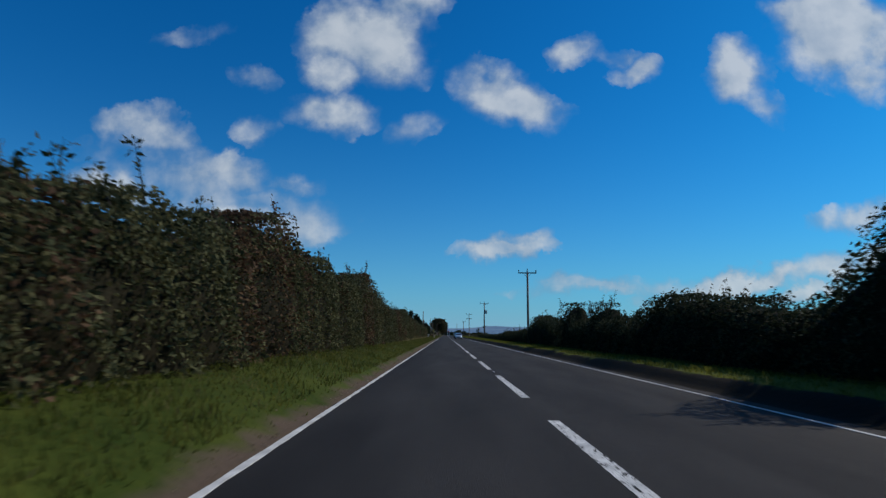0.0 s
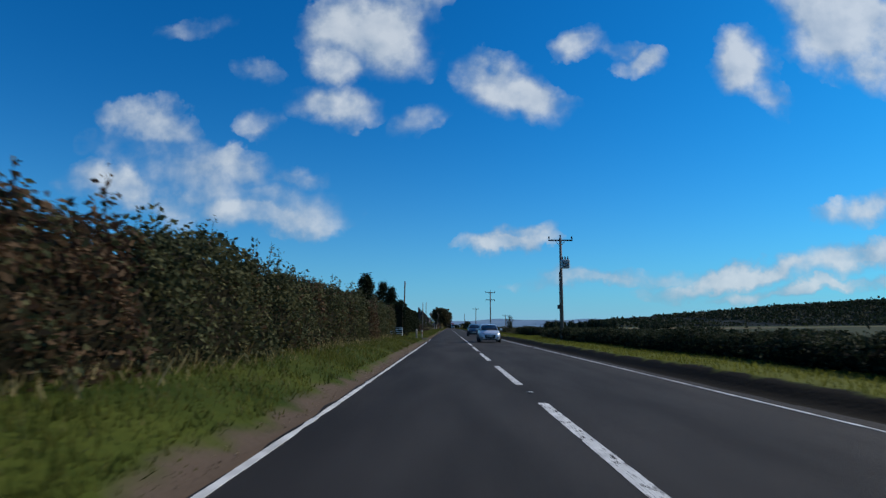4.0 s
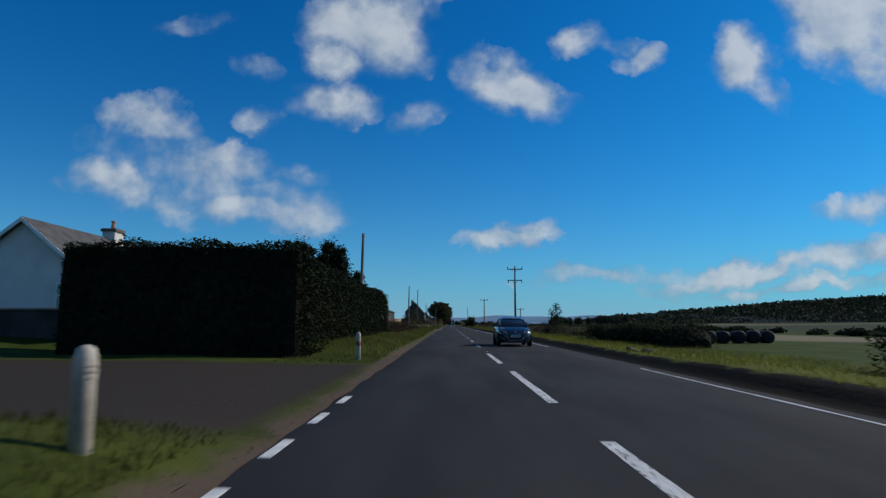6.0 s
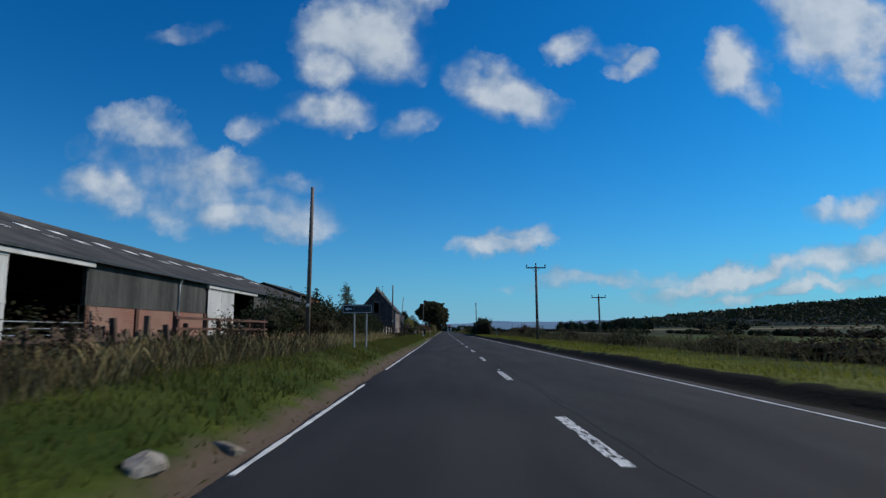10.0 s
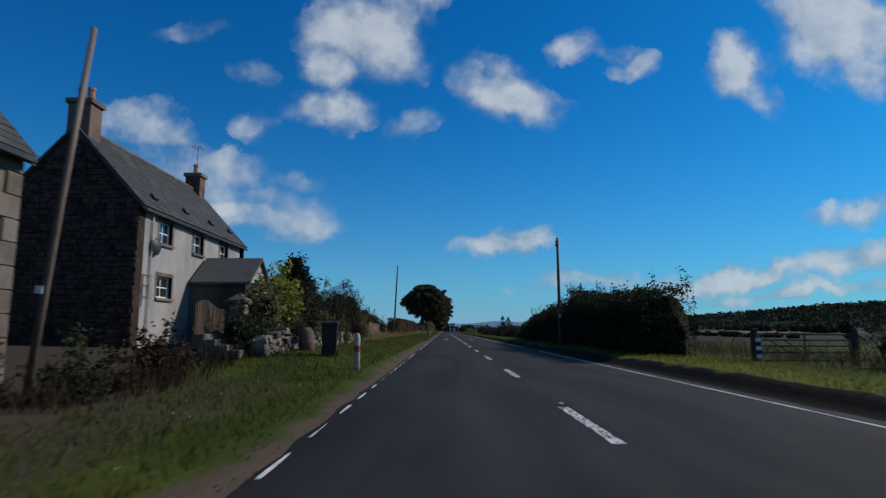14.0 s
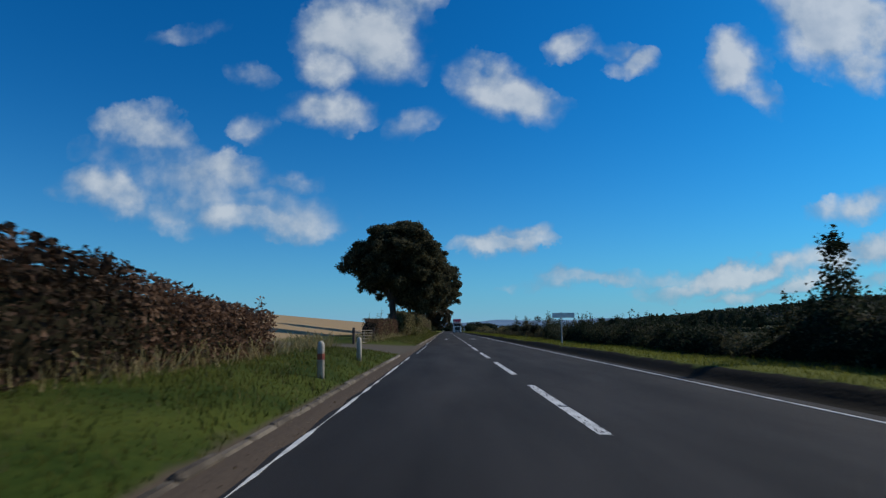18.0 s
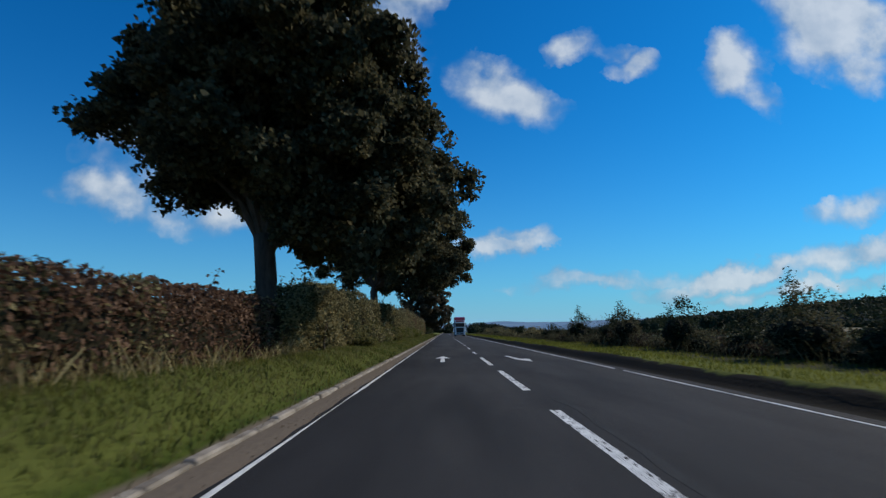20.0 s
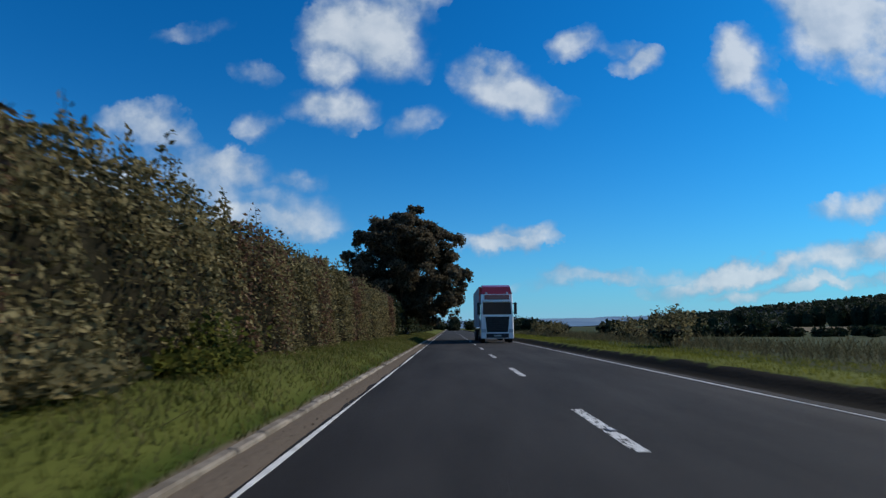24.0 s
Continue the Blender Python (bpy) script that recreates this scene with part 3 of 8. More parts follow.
# ---- ground and road ----
def ground_material():
    m = mat("grassland", (0.024, 0.041, 0.007), (0.065, 0.079, 0.014), 0.5, 0.95, 0.8, 9.0, spec=0.05)
    t = m.node_tree
    b = t.nodes["Principled BSDF"]
    base = b.inputs["Base Color"].links[0].from_socket
    g = t.nodes.new("ShaderNodeNewGeometry")
    s = t.nodes.new("ShaderNodeSeparateXYZ")
    t.links.new(g.outputs["Position"], s.inputs[0])
    nz = t.nodes.new("ShaderNodeTexNoise")
    nz.inputs["Scale"].default_value, nz.inputs["Detail"].default_value = 0.9, 5
    t.links.new(g.outputs["Position"], nz.inputs["Vector"])

    def rng(sock, a, b2):
        r = t.nodes.new("ShaderNodeMapRange")
        r.interpolation_type = "SMOOTHSTEP"
        r.inputs["From Min"].default_value, r.inputs["From Max"].default_value = a, b2
        t.links.new(sock, r.inputs["Value"])
        return r.outputs[0]

    def mul(a, c):
        k = t.nodes.new("ShaderNodeMath")
        k.operation = "MULTIPLY"
        t.links.new(a, k.inputs[0])
        t.links.new(c, k.inputs[1])
        return k.outputs[0]

    def mix(f, a, colour):
        k = t.nodes.new("ShaderNodeMix")
        k.data_type = "RGBA"
        t.links.new(f, k.inputs[0])
        t.links.new(a, k.inputs[6])
        k.inputs[7].default_value = (*colour, 1)
        return k.outputs[2]

    wob = t.nodes.new("ShaderNodeMath")
    wob.operation = "MULTIPLY_ADD"
    wob.inputs[1].default_value = 1.1
    t.links.new(nz.outputs["Fac"], wob.inputs[0])
    t.links.new(s.outputs[0], wob.inputs[2])
    big = t.nodes.new("ShaderNodeTexNoise")
    big.inputs["Scale"].default_value, big.inputs["Detail"].default_value = 0.028, 2
    t.links.new(g.outputs["Position"], big.inputs["Vector"])
    wob2 = t.nodes.new("ShaderNodeMath")
    wob2.operation = "MULTIPLY_ADD"
    wob2.inputs[1].default_value = 1.3
    t.links.new(big.outputs["Fac"], wob2.inputs[0])
    t.links.new(wob.outputs[0], wob2.inputs[2])
    broad = t.nodes.new("ShaderNodeTexNoise")
    broad.inputs["Scale"].default_value, broad.inputs["Detail"].default_value = 0.012, 4
    t.links.new(g.outputs["Position"], broad.inputs["Vector"])
    tone = t.nodes.new("ShaderNodeMath")
    tone.operation = "MULTIPLY"
    tone.inputs[1].default_value = 0.22
    t.links.new(rng(broad.outputs["Fac"], 0.48, 0.66), tone.inputs[0])
    base = mix(tone.outputs[0], base, (0.10, 0.085, 0.035))
    x, y, xw = s.outputs[0], s.outputs[1], wob2.outputs[0]
    # trodden dirt along the carriageway
    c = mix(mul(rng(xw, -2.82, -2.40), rng(x, 0.5, 0.0)), base, (0.095, 0.070, 0.052))
    c = mix(mul(mul(rng(x, -4.16, -4.02), rng(x, 0.5, 0.0)), rng(y, 402.0, 412.0)), c, (0.092, 0.070, 0.052))
    c = mix(mul(mul(rng(x, -4.16, -4.02), rng(x, 0.5, 0.0)), rng(y, 462.0, 490.0)), c, (0.128, 0.102, 0.077))
    # far-side soil strip, the bank's shade put into its near-black colour
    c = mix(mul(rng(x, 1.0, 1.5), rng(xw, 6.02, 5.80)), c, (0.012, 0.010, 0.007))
    # stubble on the rising field, and a pale strip of stubble on the far side
    c = mix(mul(rng(x, -13.0, -16.0), rng(y, 400.0, 440.0)), c, (0.33, 0.235, 0.13))
    strip = mul(mul(rng(xw, 24.0, 29.0), rng(xw, 62.0, 55.0)), mul(rng(y, 193.0, 201.0), rng(y, 312.0, 298.0)))
    c = mix(strip, c, (0.18, 0.155, 0.095))
    c = mix(rng(x, 70.0, 95.0), c, (0.038, 0.046, 0.022))
    field = t.nodes.new("ShaderNodeTexVoronoi")
    field.inputs["Scale"].default_value = 0.0042
    t.links.new(g.outputs["Position"], field.inputs["Vector"])
    cell = t.nodes.new("ShaderNodeSeparateColor")
    t.links.new(field.outputs["Color"], cell.inputs[0])
    c = mix(mul(rng(x, 70.0, 95.0), rng(cell.outputs[0], 0.66, 0.68)), c, (0.150, 0.120, 0.072))
    c = mix(mul(rng(x, 70.0, 95.0), rng(cell.outputs[1], 0.60, 0.62)), c, (0.058, 0.072, 0.024))
    # rough pasture and the mown strip along it
    c = mix(mul(mul(rng(xw, 8.2, 9.4), rng(x, 95.0, 80.0)), mul(rng(y, 405.0, 420.0), rng(y, 640.0, 585.0))), c, (0.040, 0.038, 0.019))
    c = mix(mul(mul(rng(xw, 8.6, 11.0), rng(x, 95.0, 80.0)), rng(y, 585.0, 640.0)), c, (0.042, 0.052, 0.020))
    # far-side mown strip, brightened in colour as if sunlit
    c = mix(mul(rng(xw, 5.85, 6.1), rng(xw, 9.0, 8.0)), c, (0.098, 0.106, 0.018))
    # mown left verge further on, its sunlit look put into a lighter colour
    c = mix(mul(mul(rng(x, -4.15, -4.5), rng(x, -8.0, -7.0)), rng(y, 478.0, 492.0)), c, (0.082, 0.092, 0.020))
    # the farm drive and the yard
    earth = mul(mul(rng(y, 300.0, 308.0), rng(y, 376.0, 370.0)), mul(rng(xw, -7.6, -8.6), rng(x, -60.0, -48.0)))
    c = mix(earth, c, (0.060, 0.050, 0.038))
    yard = mul(mul(rng(y, 329.0, 331.5), rng(y, 344.5, 341.5)), rng(x, -4.2, -5.2))
    c = mix(mul(yard, rng(x, -52.0, -44.0)), c, (0.11, 0.095, 0.08))
    apron = mul(mul(rng(y, 340.5, 343.5), rng(y, 358.0, 351.0)), mul(rng(xw, -3.4, -4.6), rng(x, -16.0, -14.0)))
    c = mix(apron, c, (0.062, 0.052, 0.034))
    drive = mul(mul(rng(y, 151.5, 153.0), rng(y, 164.5, 163.0)), rng(x, -3.6, -4.2))
    c = mix(mul(drive, rng(x, -24.0, -19.0)), c, (0.042, 0.034, 0.028))
    track = mul(mul(rng(y, 468.0, 471.0), rng(y, 486.0, 483.0)), rng(x, -3.6, -4.2))
    c = mix(mul(track, rng(xw, -62.0, -48.0)), c, (0.10, 0.085, 0.065))
    t.links.new(c, b.inputs["Base Color"])
    return m


xs = [-3000, -1500, -900, -500, -320, -220, -160, -120, -90, -65, -45, -32, -24, -19, -15, -12.5, -11, -9.5, -8.2, -7.2, -6.4, -5.7, -5.2, -4.8, -4.5, -4.25, -4.05, -3.88, -3.74, ROAD_L,
      -3.3, 3.7, ROAD_R, 4.1, 4.2, 4.35, 4.5, 4.65, 4.8, 4.95, 5.1, 5.3, 5.8, 6.5, 7.5, 9, 11, 13, 16, 20, 26, 34, 45, 60, 80, 100, 112, 130, 160, 200, 260, 330, 420, 520, 700, 1000, 1500, 3000]
ys = np.concatenate([[-400, -200, -100, -60], np.arange(-40, 760, 1.5), [770, 790, 820, 860, 920, 1000, 1100, 1250, 1450, 1700, 2100, 2700, 3400, 4300]])
gx, gy = np.meshgrid(np.array(xs), ys)
gzv = ground_z(gx, gy)
gzv = np.where((gx > ROAD_L + 0.02) & (gx < ROAD_R - 0.02), -0.06, gzv)
jx = np.where((np.abs(gx) < 12) & (np.abs(gx) > 3.7), 0.05 * np.sin(gy * 1.7 + gx * 3.0), 0)
nv = np.stack([gx + jx, gy, gzv], -1).reshape(-1, 3)
w, h = len(xs), len(ys)
idx = np.arange(w * h).reshape(h, w)
me = bpy.data.meshes.new("ground")
me.from_pydata(nv.tolist(), [], np.stack([idx[:-1, :-1], idx[:-1, 1:], idx[1:, 1:], idx[1:, :-1]], -1).reshape(-1, 4).tolist())
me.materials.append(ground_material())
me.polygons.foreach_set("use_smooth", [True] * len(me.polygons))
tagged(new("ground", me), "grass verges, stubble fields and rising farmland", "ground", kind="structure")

# carriageway with slightly ragged edges
ry = np.concatenate([np.arange(-60, 700, 0.75), np.arange(700, 1300, 10.0)])
el = -3.38 - 0.13 * smooth01(150, 215, ry) + 0.05 * wave(ry, 5, ((2.1, 1.0), (0.9, 0.7)))
er = ROAD_R + 0.08 + 0.05 * wave(ry, 6, ((2.3, 1.0), (0.8, 0.7)))
g = Geo()
rows = []
for y, a, b in zip(ry, el, er):
    rows.append([(a, y, -0.03), (a + 0.05, y, 0.0), (-1.7, y, 0.012), (0, y, 0.016), (2.2, y, 0.010), (b - 0.05, y, 0.0), (b, y, -0.03)])
g.loft(rows, closed=False)
road = tagged(part("road", g, M_ASPHALT, smooth=True), "dark grey two-lane asphalt road with worn white markings", "road", kind="structure")


def road_z(x):
    return float(np.interp(x, [-3.67, -1.7, 0, 2.2, 4.75], [0.0, 0.012, 0.016, 0.010, 0.0]))


def worn_stripe(length, half, seed, wear, hollow):
    """Road paint as small flakes on a grid: edges chewed, worn patches missing; hollow wears the middle most."""
    rs = np.random.RandomState(seed)
    gg = Geo()
    nx, ny = 6, int(length / 0.06)
    for j in range(ny):
        y0, y1 = length * j / ny, length * (j + 1) / ny
        for i in range(nx):
            x0, x1 = half * (2 * i / nx - 1), half * (2 * (i + 1) / nx - 1)
            m = abs(i - (nx - 1) / 2) / (nx / 2)
            k_ = 0.7 * noise.noise(Vector((x0 * 22, y0 * 6.3, seed * 3.7))) + 0.6 * noise.noise(Vector((x0 * 55, y0 * 17, seed)))
            lost = wear + hollow * (0.75 - m) * (0.5 + 0.6 * noise.noise(Vector((3.3, y0 * 1.3, seed)))) + (0.25 * wear if m > 0.7 else 0)
            if k_ + rs.normal(0, 0.07) < lost - 0.62:
                continue
            e = 0.006 * rs.uniform(-1, 1, 4)
            gg.add([(x0 + e[0], y0, 0.003), (x1 + e[1], y0, 0.003), (x1 + e[2], y1, 0.003), (x0 + e[3], y1, 0.003)], [(0, 1, 2, 3)])
    return gg


long_dash = [worn_stripe(6.0, 0.078, 11 + i, 0.26, 0.05).mesh("centre_line_dash", M_LINE) for i in range(4)]
short_dash = [worn_stripe(3.0, 0.078, 31 + i, 0.36, 0.50).mesh("centre_line_dash", M_LINE) for i in range(4)]
end_dash = [worn_stripe(3.0, 0.078, 51 + i, 0.38, 0.15).mesh("centre_line_dash", M_LINE) for i in range(4)]
runs = [(2.4, 19, 9.0, long_dash, 6.0), (177.0, 24, 9.02, short_dash, 3.0), (392.2, 14, 9.0, long_dash, 6.0), (519.5, 60, 9.0, end_dash, 3.0)]
k = 0
for start, count, step, meshes, length in runs:
    for i in range(count):
        ob = part("centre_line_dash", meshes[k % 4], M_LINE, road)
        ob.matrix_basis = pose(0.02 * math.sin(k * 1.3), start + i * step, 0.0165)
        k += 1
for i in range(2):
    ob = part("centre_line_dash", long_dash[i], M_LINE, road)
    ob.matrix_basis = pose(0, -15.6 + 9 * i, 0.0165)

# edge lines, broken where drives and worn stretches interrupt them
left_runs = [(-40, 146), (216.5, 219), (249, 257.5), (262.5, 309), (309.8, 331), *[(345 + 1.9 * i, 346.15 + 1.9 * i) for i in range(11)], (367, 373), (378, 385), (386, 466), (489, 1000)]
right_runs = [(-40, 134), (134.8, 163), (178, 250), (250.6, 330), (331, 377.2), (384.3, 398), (399, 506), (507, 1000)]
for side, run in ((-3.38, left_runs), (3.66, right_runs)):
    for j, (a, b) in enumerate(run):
        yy = np.arange(a, b + 0.01, 0.5 if b < 700 else 2.0)
        off = (0.08 + 0.06 * smooth01(80, 112, yy)) if side < 0 and b < 150 else np.zeros(len(yy))
        rs = np.random.RandomState(int(a) + 77)
        hw = (0.026 if 340 < a < 386 else 0.050 if side < 0 and b < 150 else 0.038) * (1 - 0.6 * rs.uniform(0, 1, len(yy)) ** 2)
        if side < 0 and a > 340:
            hw = hw * np.where(wave(yy, int(a) + 3, ((5.5, 1), (2.2, 1))) + rs.normal(0, 0.35, len(yy)) > (-0.25 if a < 480 else -0.5), 1, 0.12)
        gg = Geo().loft([[(side + o_ - p, y, road_z(side) + 0.001), (side + o_ - p, y, road_z(side) + 0.006), (side + o_ + q, y, road_z(side) + 0.006), (side + o_ + q, y, road_z(side) + 0.001)]
                         for y, p, q, o_ in zip(yy, hw, hw, off)], cap=True)
        part("edge_line", gg, M_LINE, road)
for y0 in [149.8 + i * 1.85 for i in range(4)] + [470.5 + i * 2.5 for i in range(6)]:
    gg = Geo().box(-3.29, -3.18, y0, y0 + 0.85, 0.001, 0.007)
    part("give_way_dash", gg, M_LINE, road)


def arrow(x, y, flip, branch, name="lane_arrow"):
    """A tall painted lane arrow; branch adds the small turning head."""
    gg = Geo()
    z0, z1 = 0.014, 0.0185
    up = lambda pts: gg.poly([(px, py, z0) for px, py in pts], (0, 0, z1 - z0))
    up([(-0.10, 0), (0.10, 0), (0.07, 3.2), (-0.07, 3.2)])
    up([(-0.33, 3.2), (0.33, 3.2), (0.0, 5.4)])
    if branch:
        up([(-0.24, 2.55), (-0.075, 2.65), (-0.075, 2.95), (-0.24, 2.85)])
        up([(-0.24, 2.1), (-0.24, 3.3), (-0.52, 2.55)])
    ob = part(name, gg, M_LINE, road)
    ob.matrix_basis = pose(x, y, 0, 0, 0, 180 if flip else 0)
    return ob


arrow(-1.58, 419.2, False, True)
arrow(-1.72, 511.6, False, False)
for yy in (425.0, 516.8):
    gg = Geo()
    for pts in ([(1.18, yy), (1.36, yy), (1.58, yy - 3.0), (1.40, yy - 3.0)], [(1.22, yy - 2.9), (1.94, yy - 3.0), (1.78, yy - 5.2)]):
        gg.poly([(px, py, 0.009) for px, py in pts], (0, 0, 0.006))
    part("lane_arrow", gg, M_LINE, road)

# repaired strip along the middle joint and a few patches
for a, b, seed in ((236, 300, 3), (470, 500, 4), (380, 400, 9)):
    yy = np.arange(a, b, 0.6)
    c0 = 0.32 + 0.07 * wave(yy, seed)
    hw = 0.05 + 0.03 * np.abs(wave(yy, seed + 1))
    gg = Geo().loft([[(c - q, y, 0.012), (c - q, y, 0.0175), (c + q, y, 0.0175), (c + q, y, 0.012)] for y, c, q in zip(yy, c0, hw)], cap=True)
    part("joint_seal", gg, M_PATCH, road)

# reflecting studs between the dashes
stud = Geo()
stud.box(-0.07, 0.07, -0.09, 0.09, 0, 0.012, 0.006)
stud_mesh = stud.mesh("road_stud", M_DARKSTEEL)
eye_mesh = Geo().box(-0.03, 0.03, -0.05, 0.05, 0.010, 0.02, 0.004).mesh("reflector", M_WHITE)
for i in range(36):
    y = 18 * i + (0.9 if i < 9 else 9.8 if i < 21 else 16.7)
    t_ = tagged(part("road_stud", stud_mesh, M_DARKSTEEL), "small steel road stud with a pale reflector", "road stud", "studs along the centre line")
    t_.matrix_basis = pose(0.03, y, 0.0165)
    part("reflector", eye_mesh, M_WHITE, t_)

# kerb stones on the later stretch
kerb = thing("kerb", "weathered concrete kerb half buried in dirt", "kerb", (-3.95, 415, 0), kind="structure")
kms = [Geo().box(-0.07, 0.07, 0.006, 0.905, -0.1, 0.072 + 0.008 * i, 0.02).mesh("kerb_stone", M_KERB) for i in range(3)]
kms_soiled = [Geo().box(-0.08, 0.07, 0.004, 0.908, -0.1, 0.068 + 0.010 * i, 0.035).mesh("kerb_stone", M_KERB_SOILED_SHADE) for i in range(3)]
rs = np.random.RandomState(4)
for i in range(265):
    y = i * 0.915
    if 52 < y < 72.5:
        continue
    if y < 9.5:
        continue
    soiled = y < 45
    ob = part("kerb_stone", (kms_soiled if soiled else kms)[i % 3], M_KERB_SOILED_SHADE if soiled else M_KERB, kerb)
    ob.matrix_basis = pose(rs.normal(0, 0.008), y, rs.normal(0, 0.008) - 0.024 - 0.03 * abs(math.sin(y * 0.071)) ** 3, 0, rs.normal(0, 1.0), rs.normal(0, 0.4))


# soil thrown up by tyres before the kerb begins
clod_mesh = Geo().loft([[(-0.20, -0.10, -0.06), (0.16, -0.07, -0.06), (0.17, 0.08, -0.06), (-0.19, 0.11, -0.06)],
                        [(-0.17, -0.06, 0.055), (0.10, -0.04, 0.045), (0.11, 0.05, 0.04), (-0.16, 0.07, 0.06)],
                        [(-0.12, -0.02, 0.085), (0.03, -0.015, 0.075), (0.03, 0.02, 0.07), (-0.11, 0.03, 0.085)]]).mesh("clod", M_CLOD)
soil = thing("soil_ridge", "brown soil thrown into ribs by tyres at the road edge", "soil", (-3.86, 404.5, 0), kind="structure")
for i in range(58):
    ob = part("clod", clod_mesh, M_CLOD, soil)
    k = rs.uniform(0.55, 0.95)
    ob.matrix_basis = pose(rs.normal(0, 0.03), i * 0.345 + rs.normal(0, 0.04), gz(-3.86, 404.5 + i * 0.345) + 0.01, 0, rs.normal(4, 4), rs.normal(12, 14)) @ Matrix.Diagonal((k, rs.uniform(0.5, 0.95), k, 1))


# ---- vegetation ----
def stuff(name, label, category):
    return tagged(new(name), label, category, kind="stuff")


def hedge(name, label, x_face, y0, y1, height, leaf, size=0.17, density=95, depth=1.6, side=-1, shoots=1.0, seed=1, lump=0.28, extra=None, mixin=None, foot=0.0):
    """A hedge along the road. height: metres above the ground, a number or a function of y. side: -1 on the nearside, 1 beyond the road."""
    rs = np.random.RandomState(seed)
    top = (lambda y: np.full_like(np.asarray(y, dtype=float), height)) if isinstance(height, (int, float)) else height
    face = x_face if callable(x_face) else (lambda y: np.full_like(np.asarray(y, dtype=float), x_face))
    yy = np.linspace(y0, y1, max(4, int((y1 - y0) / 0.7)))
    H = top(yy) + lump * 0.95 * wave(yy, seed + 3)
    X = face(yy)
    Z = ground_z(X, yy)
    ends = np.clip(np.minimum(yy - y0, y1 - yy) / 0.6, 0.05, 1)
    prof = [(0.35, foot), (0.12, 0.35), (0.05, 0.65), (0.22, 0.88), (0.55, 0.97), (0.75, 0.93), (0.95, 0.6), (0.9, 0.0)]
    core = Geo()
    rows = []
    for j, y in enumerate(yy):
        row = []
        for i, (u, v) in enumerate(prof):
            wob = lump * 0.5 * noise.noise(Vector((u * 4, y * 0.9, v * 3 + seed)))
            uu = 0.5 + (u - 0.5) * (0.45 + 0.55 * ends[j])
            row.append((X[j] + side * (uu * depth + 0.22 + wob), y, Z[j] - 0.1 + v * max(0.2, H[j] - 0.04) * (0.6 + 0.4 * ends[j]) + 0.5 * wob * v))
        rows.append(row)
    core.loft(rows, cap=True, closed=True)
    ob = stuff(name, label, "hedge")
    part("shade_core", core, M_CORE, ob, "dark solid core that stands for the shade inside the hedge")
    L = y1 - y0
    # road face and top
    n = int(L * (float(np.mean(H)) + depth * 0.8) * density)
    y = rs.uniform(y0, y1, n)
    Hy, Xy = top(y) + lump * wave(y, seed + 3), face(y)
    v = rs.uniform(0, 1, n) ** 0.9
    on_top = rs.uniform(0, 1, n) < depth * 0.8 / (float(np.mean(H)) + depth * 0.8)
    dep = np.where(on_top, rs.uniform(0.1, 1.0, n) * depth, np.abs(rs.normal(0, 0.16, n)) + 0.30 * np.clip(v - 0.8, 0, 1) * 5 * depth * 0.25)
    bul = lump * 1.1 * np.sin(y * 1.9 + v * 5.0 + seed) * np.sin(y * 0.83 + v * 2.3) * (~on_top)
    px = Xy + side * (dep + bul)
    pz = ground_z(Xy, y) + np.where(on_top, Hy - np.abs(rs.normal(0, 0.10, n)) + 0.05, foot * Hy + v * Hy * (1 - foot))
    pts = np.stack([px, y, pz], -1)
    # the rounded shoulder between face and top
    ns = int(L * (0.5 * depth + 0.4) * density)
    sy_, sv = rs.uniform(y0, y1, ns), rs.uniform(0.6, 1.0, ns)
    sH = top(sy_) + lump * 0.95 * wave(sy_, seed + 3)
    su = np.interp(sv, (0.6, 0.65, 0.88, 0.97, 1.0), (0.05, 0.05, 0.22, 0.55, 0.7)) * depth + 0.10 - np.abs(rs.normal(0, 0.07, ns))
    pts = np.concatenate([pts, np.stack([face(sy_) + side * su, sy_, ground_z(face(sy_), sy_) - 0.02 + sv * sH + np.abs(rs.normal(0, 0.06, ns))], -1)])
    if extra:
        # rounded ends that face along the road
        for ye, s in ((y0, -1), (y1, 1)):
            m_ = int(depth * float(np.mean(H)) * density * 1.2)
            ey = ye + s * np.abs(rs.normal(0, 0.12, m_))
            ex = x_face if not callable(x_face) else float(face(np.array([ye]))[0])
            epx = ex + side * rs.uniform(0, depth, m_)
            epz = gz(ex, ye) + rs.uniform(0, 1, m_) * float(top(np.array([ye]))[0])
            pts = np.concatenate([pts, np.stack([epx, ey, epz], -1)])
    # shoots that stand out of the top
    stems = []
    for _ in range(int(L * 2.6 * shoots)):
        ys_ = rs.uniform(y0, y1)
        hh = float(top(np.array([ys_]))[0] + lump * wave(np.array([ys_]), seed + 3)[0])
        base = np.array([float(face(np.array([ys_]))[0]) + side * rs.uniform(0.05, depth), ys_, gz(float(face(np.array([ys_]))[0]), ys_) + hh - 0.25])
        ln = rs.uniform(0.35, 0.6) + min(0.45, abs(rs.normal(0, 0.25)))
        tip = base + np.array([rs.normal(0, 0.15), rs.normal(0, 0.15), ln])
        kk = int(ln * 26)
        f = rs.uniform(0.15, 1, kk)[:, None]
        pts = np.concatenate([pts, base + (tip - base) * f + rs.normal(0, 0.06, (kk, 3))])
        sd = np.array([0.012, 0.004, 0])
        stems.append([base - sd, base + sd, tip + sd * 0.3, tip - sd * 0.3])
    if mixin is not None:
        pick = (wave(pts[:, 1], seed + 9, ((11, 1), (4, 0.8))) + rs.normal(0, 0.35, len(pts))) > 0.55
        part("leaves", quad_mesh("leaves", leaves_at(pts[pick], size, rs), mixin), mixin, ob)
        pts = pts[~pick]
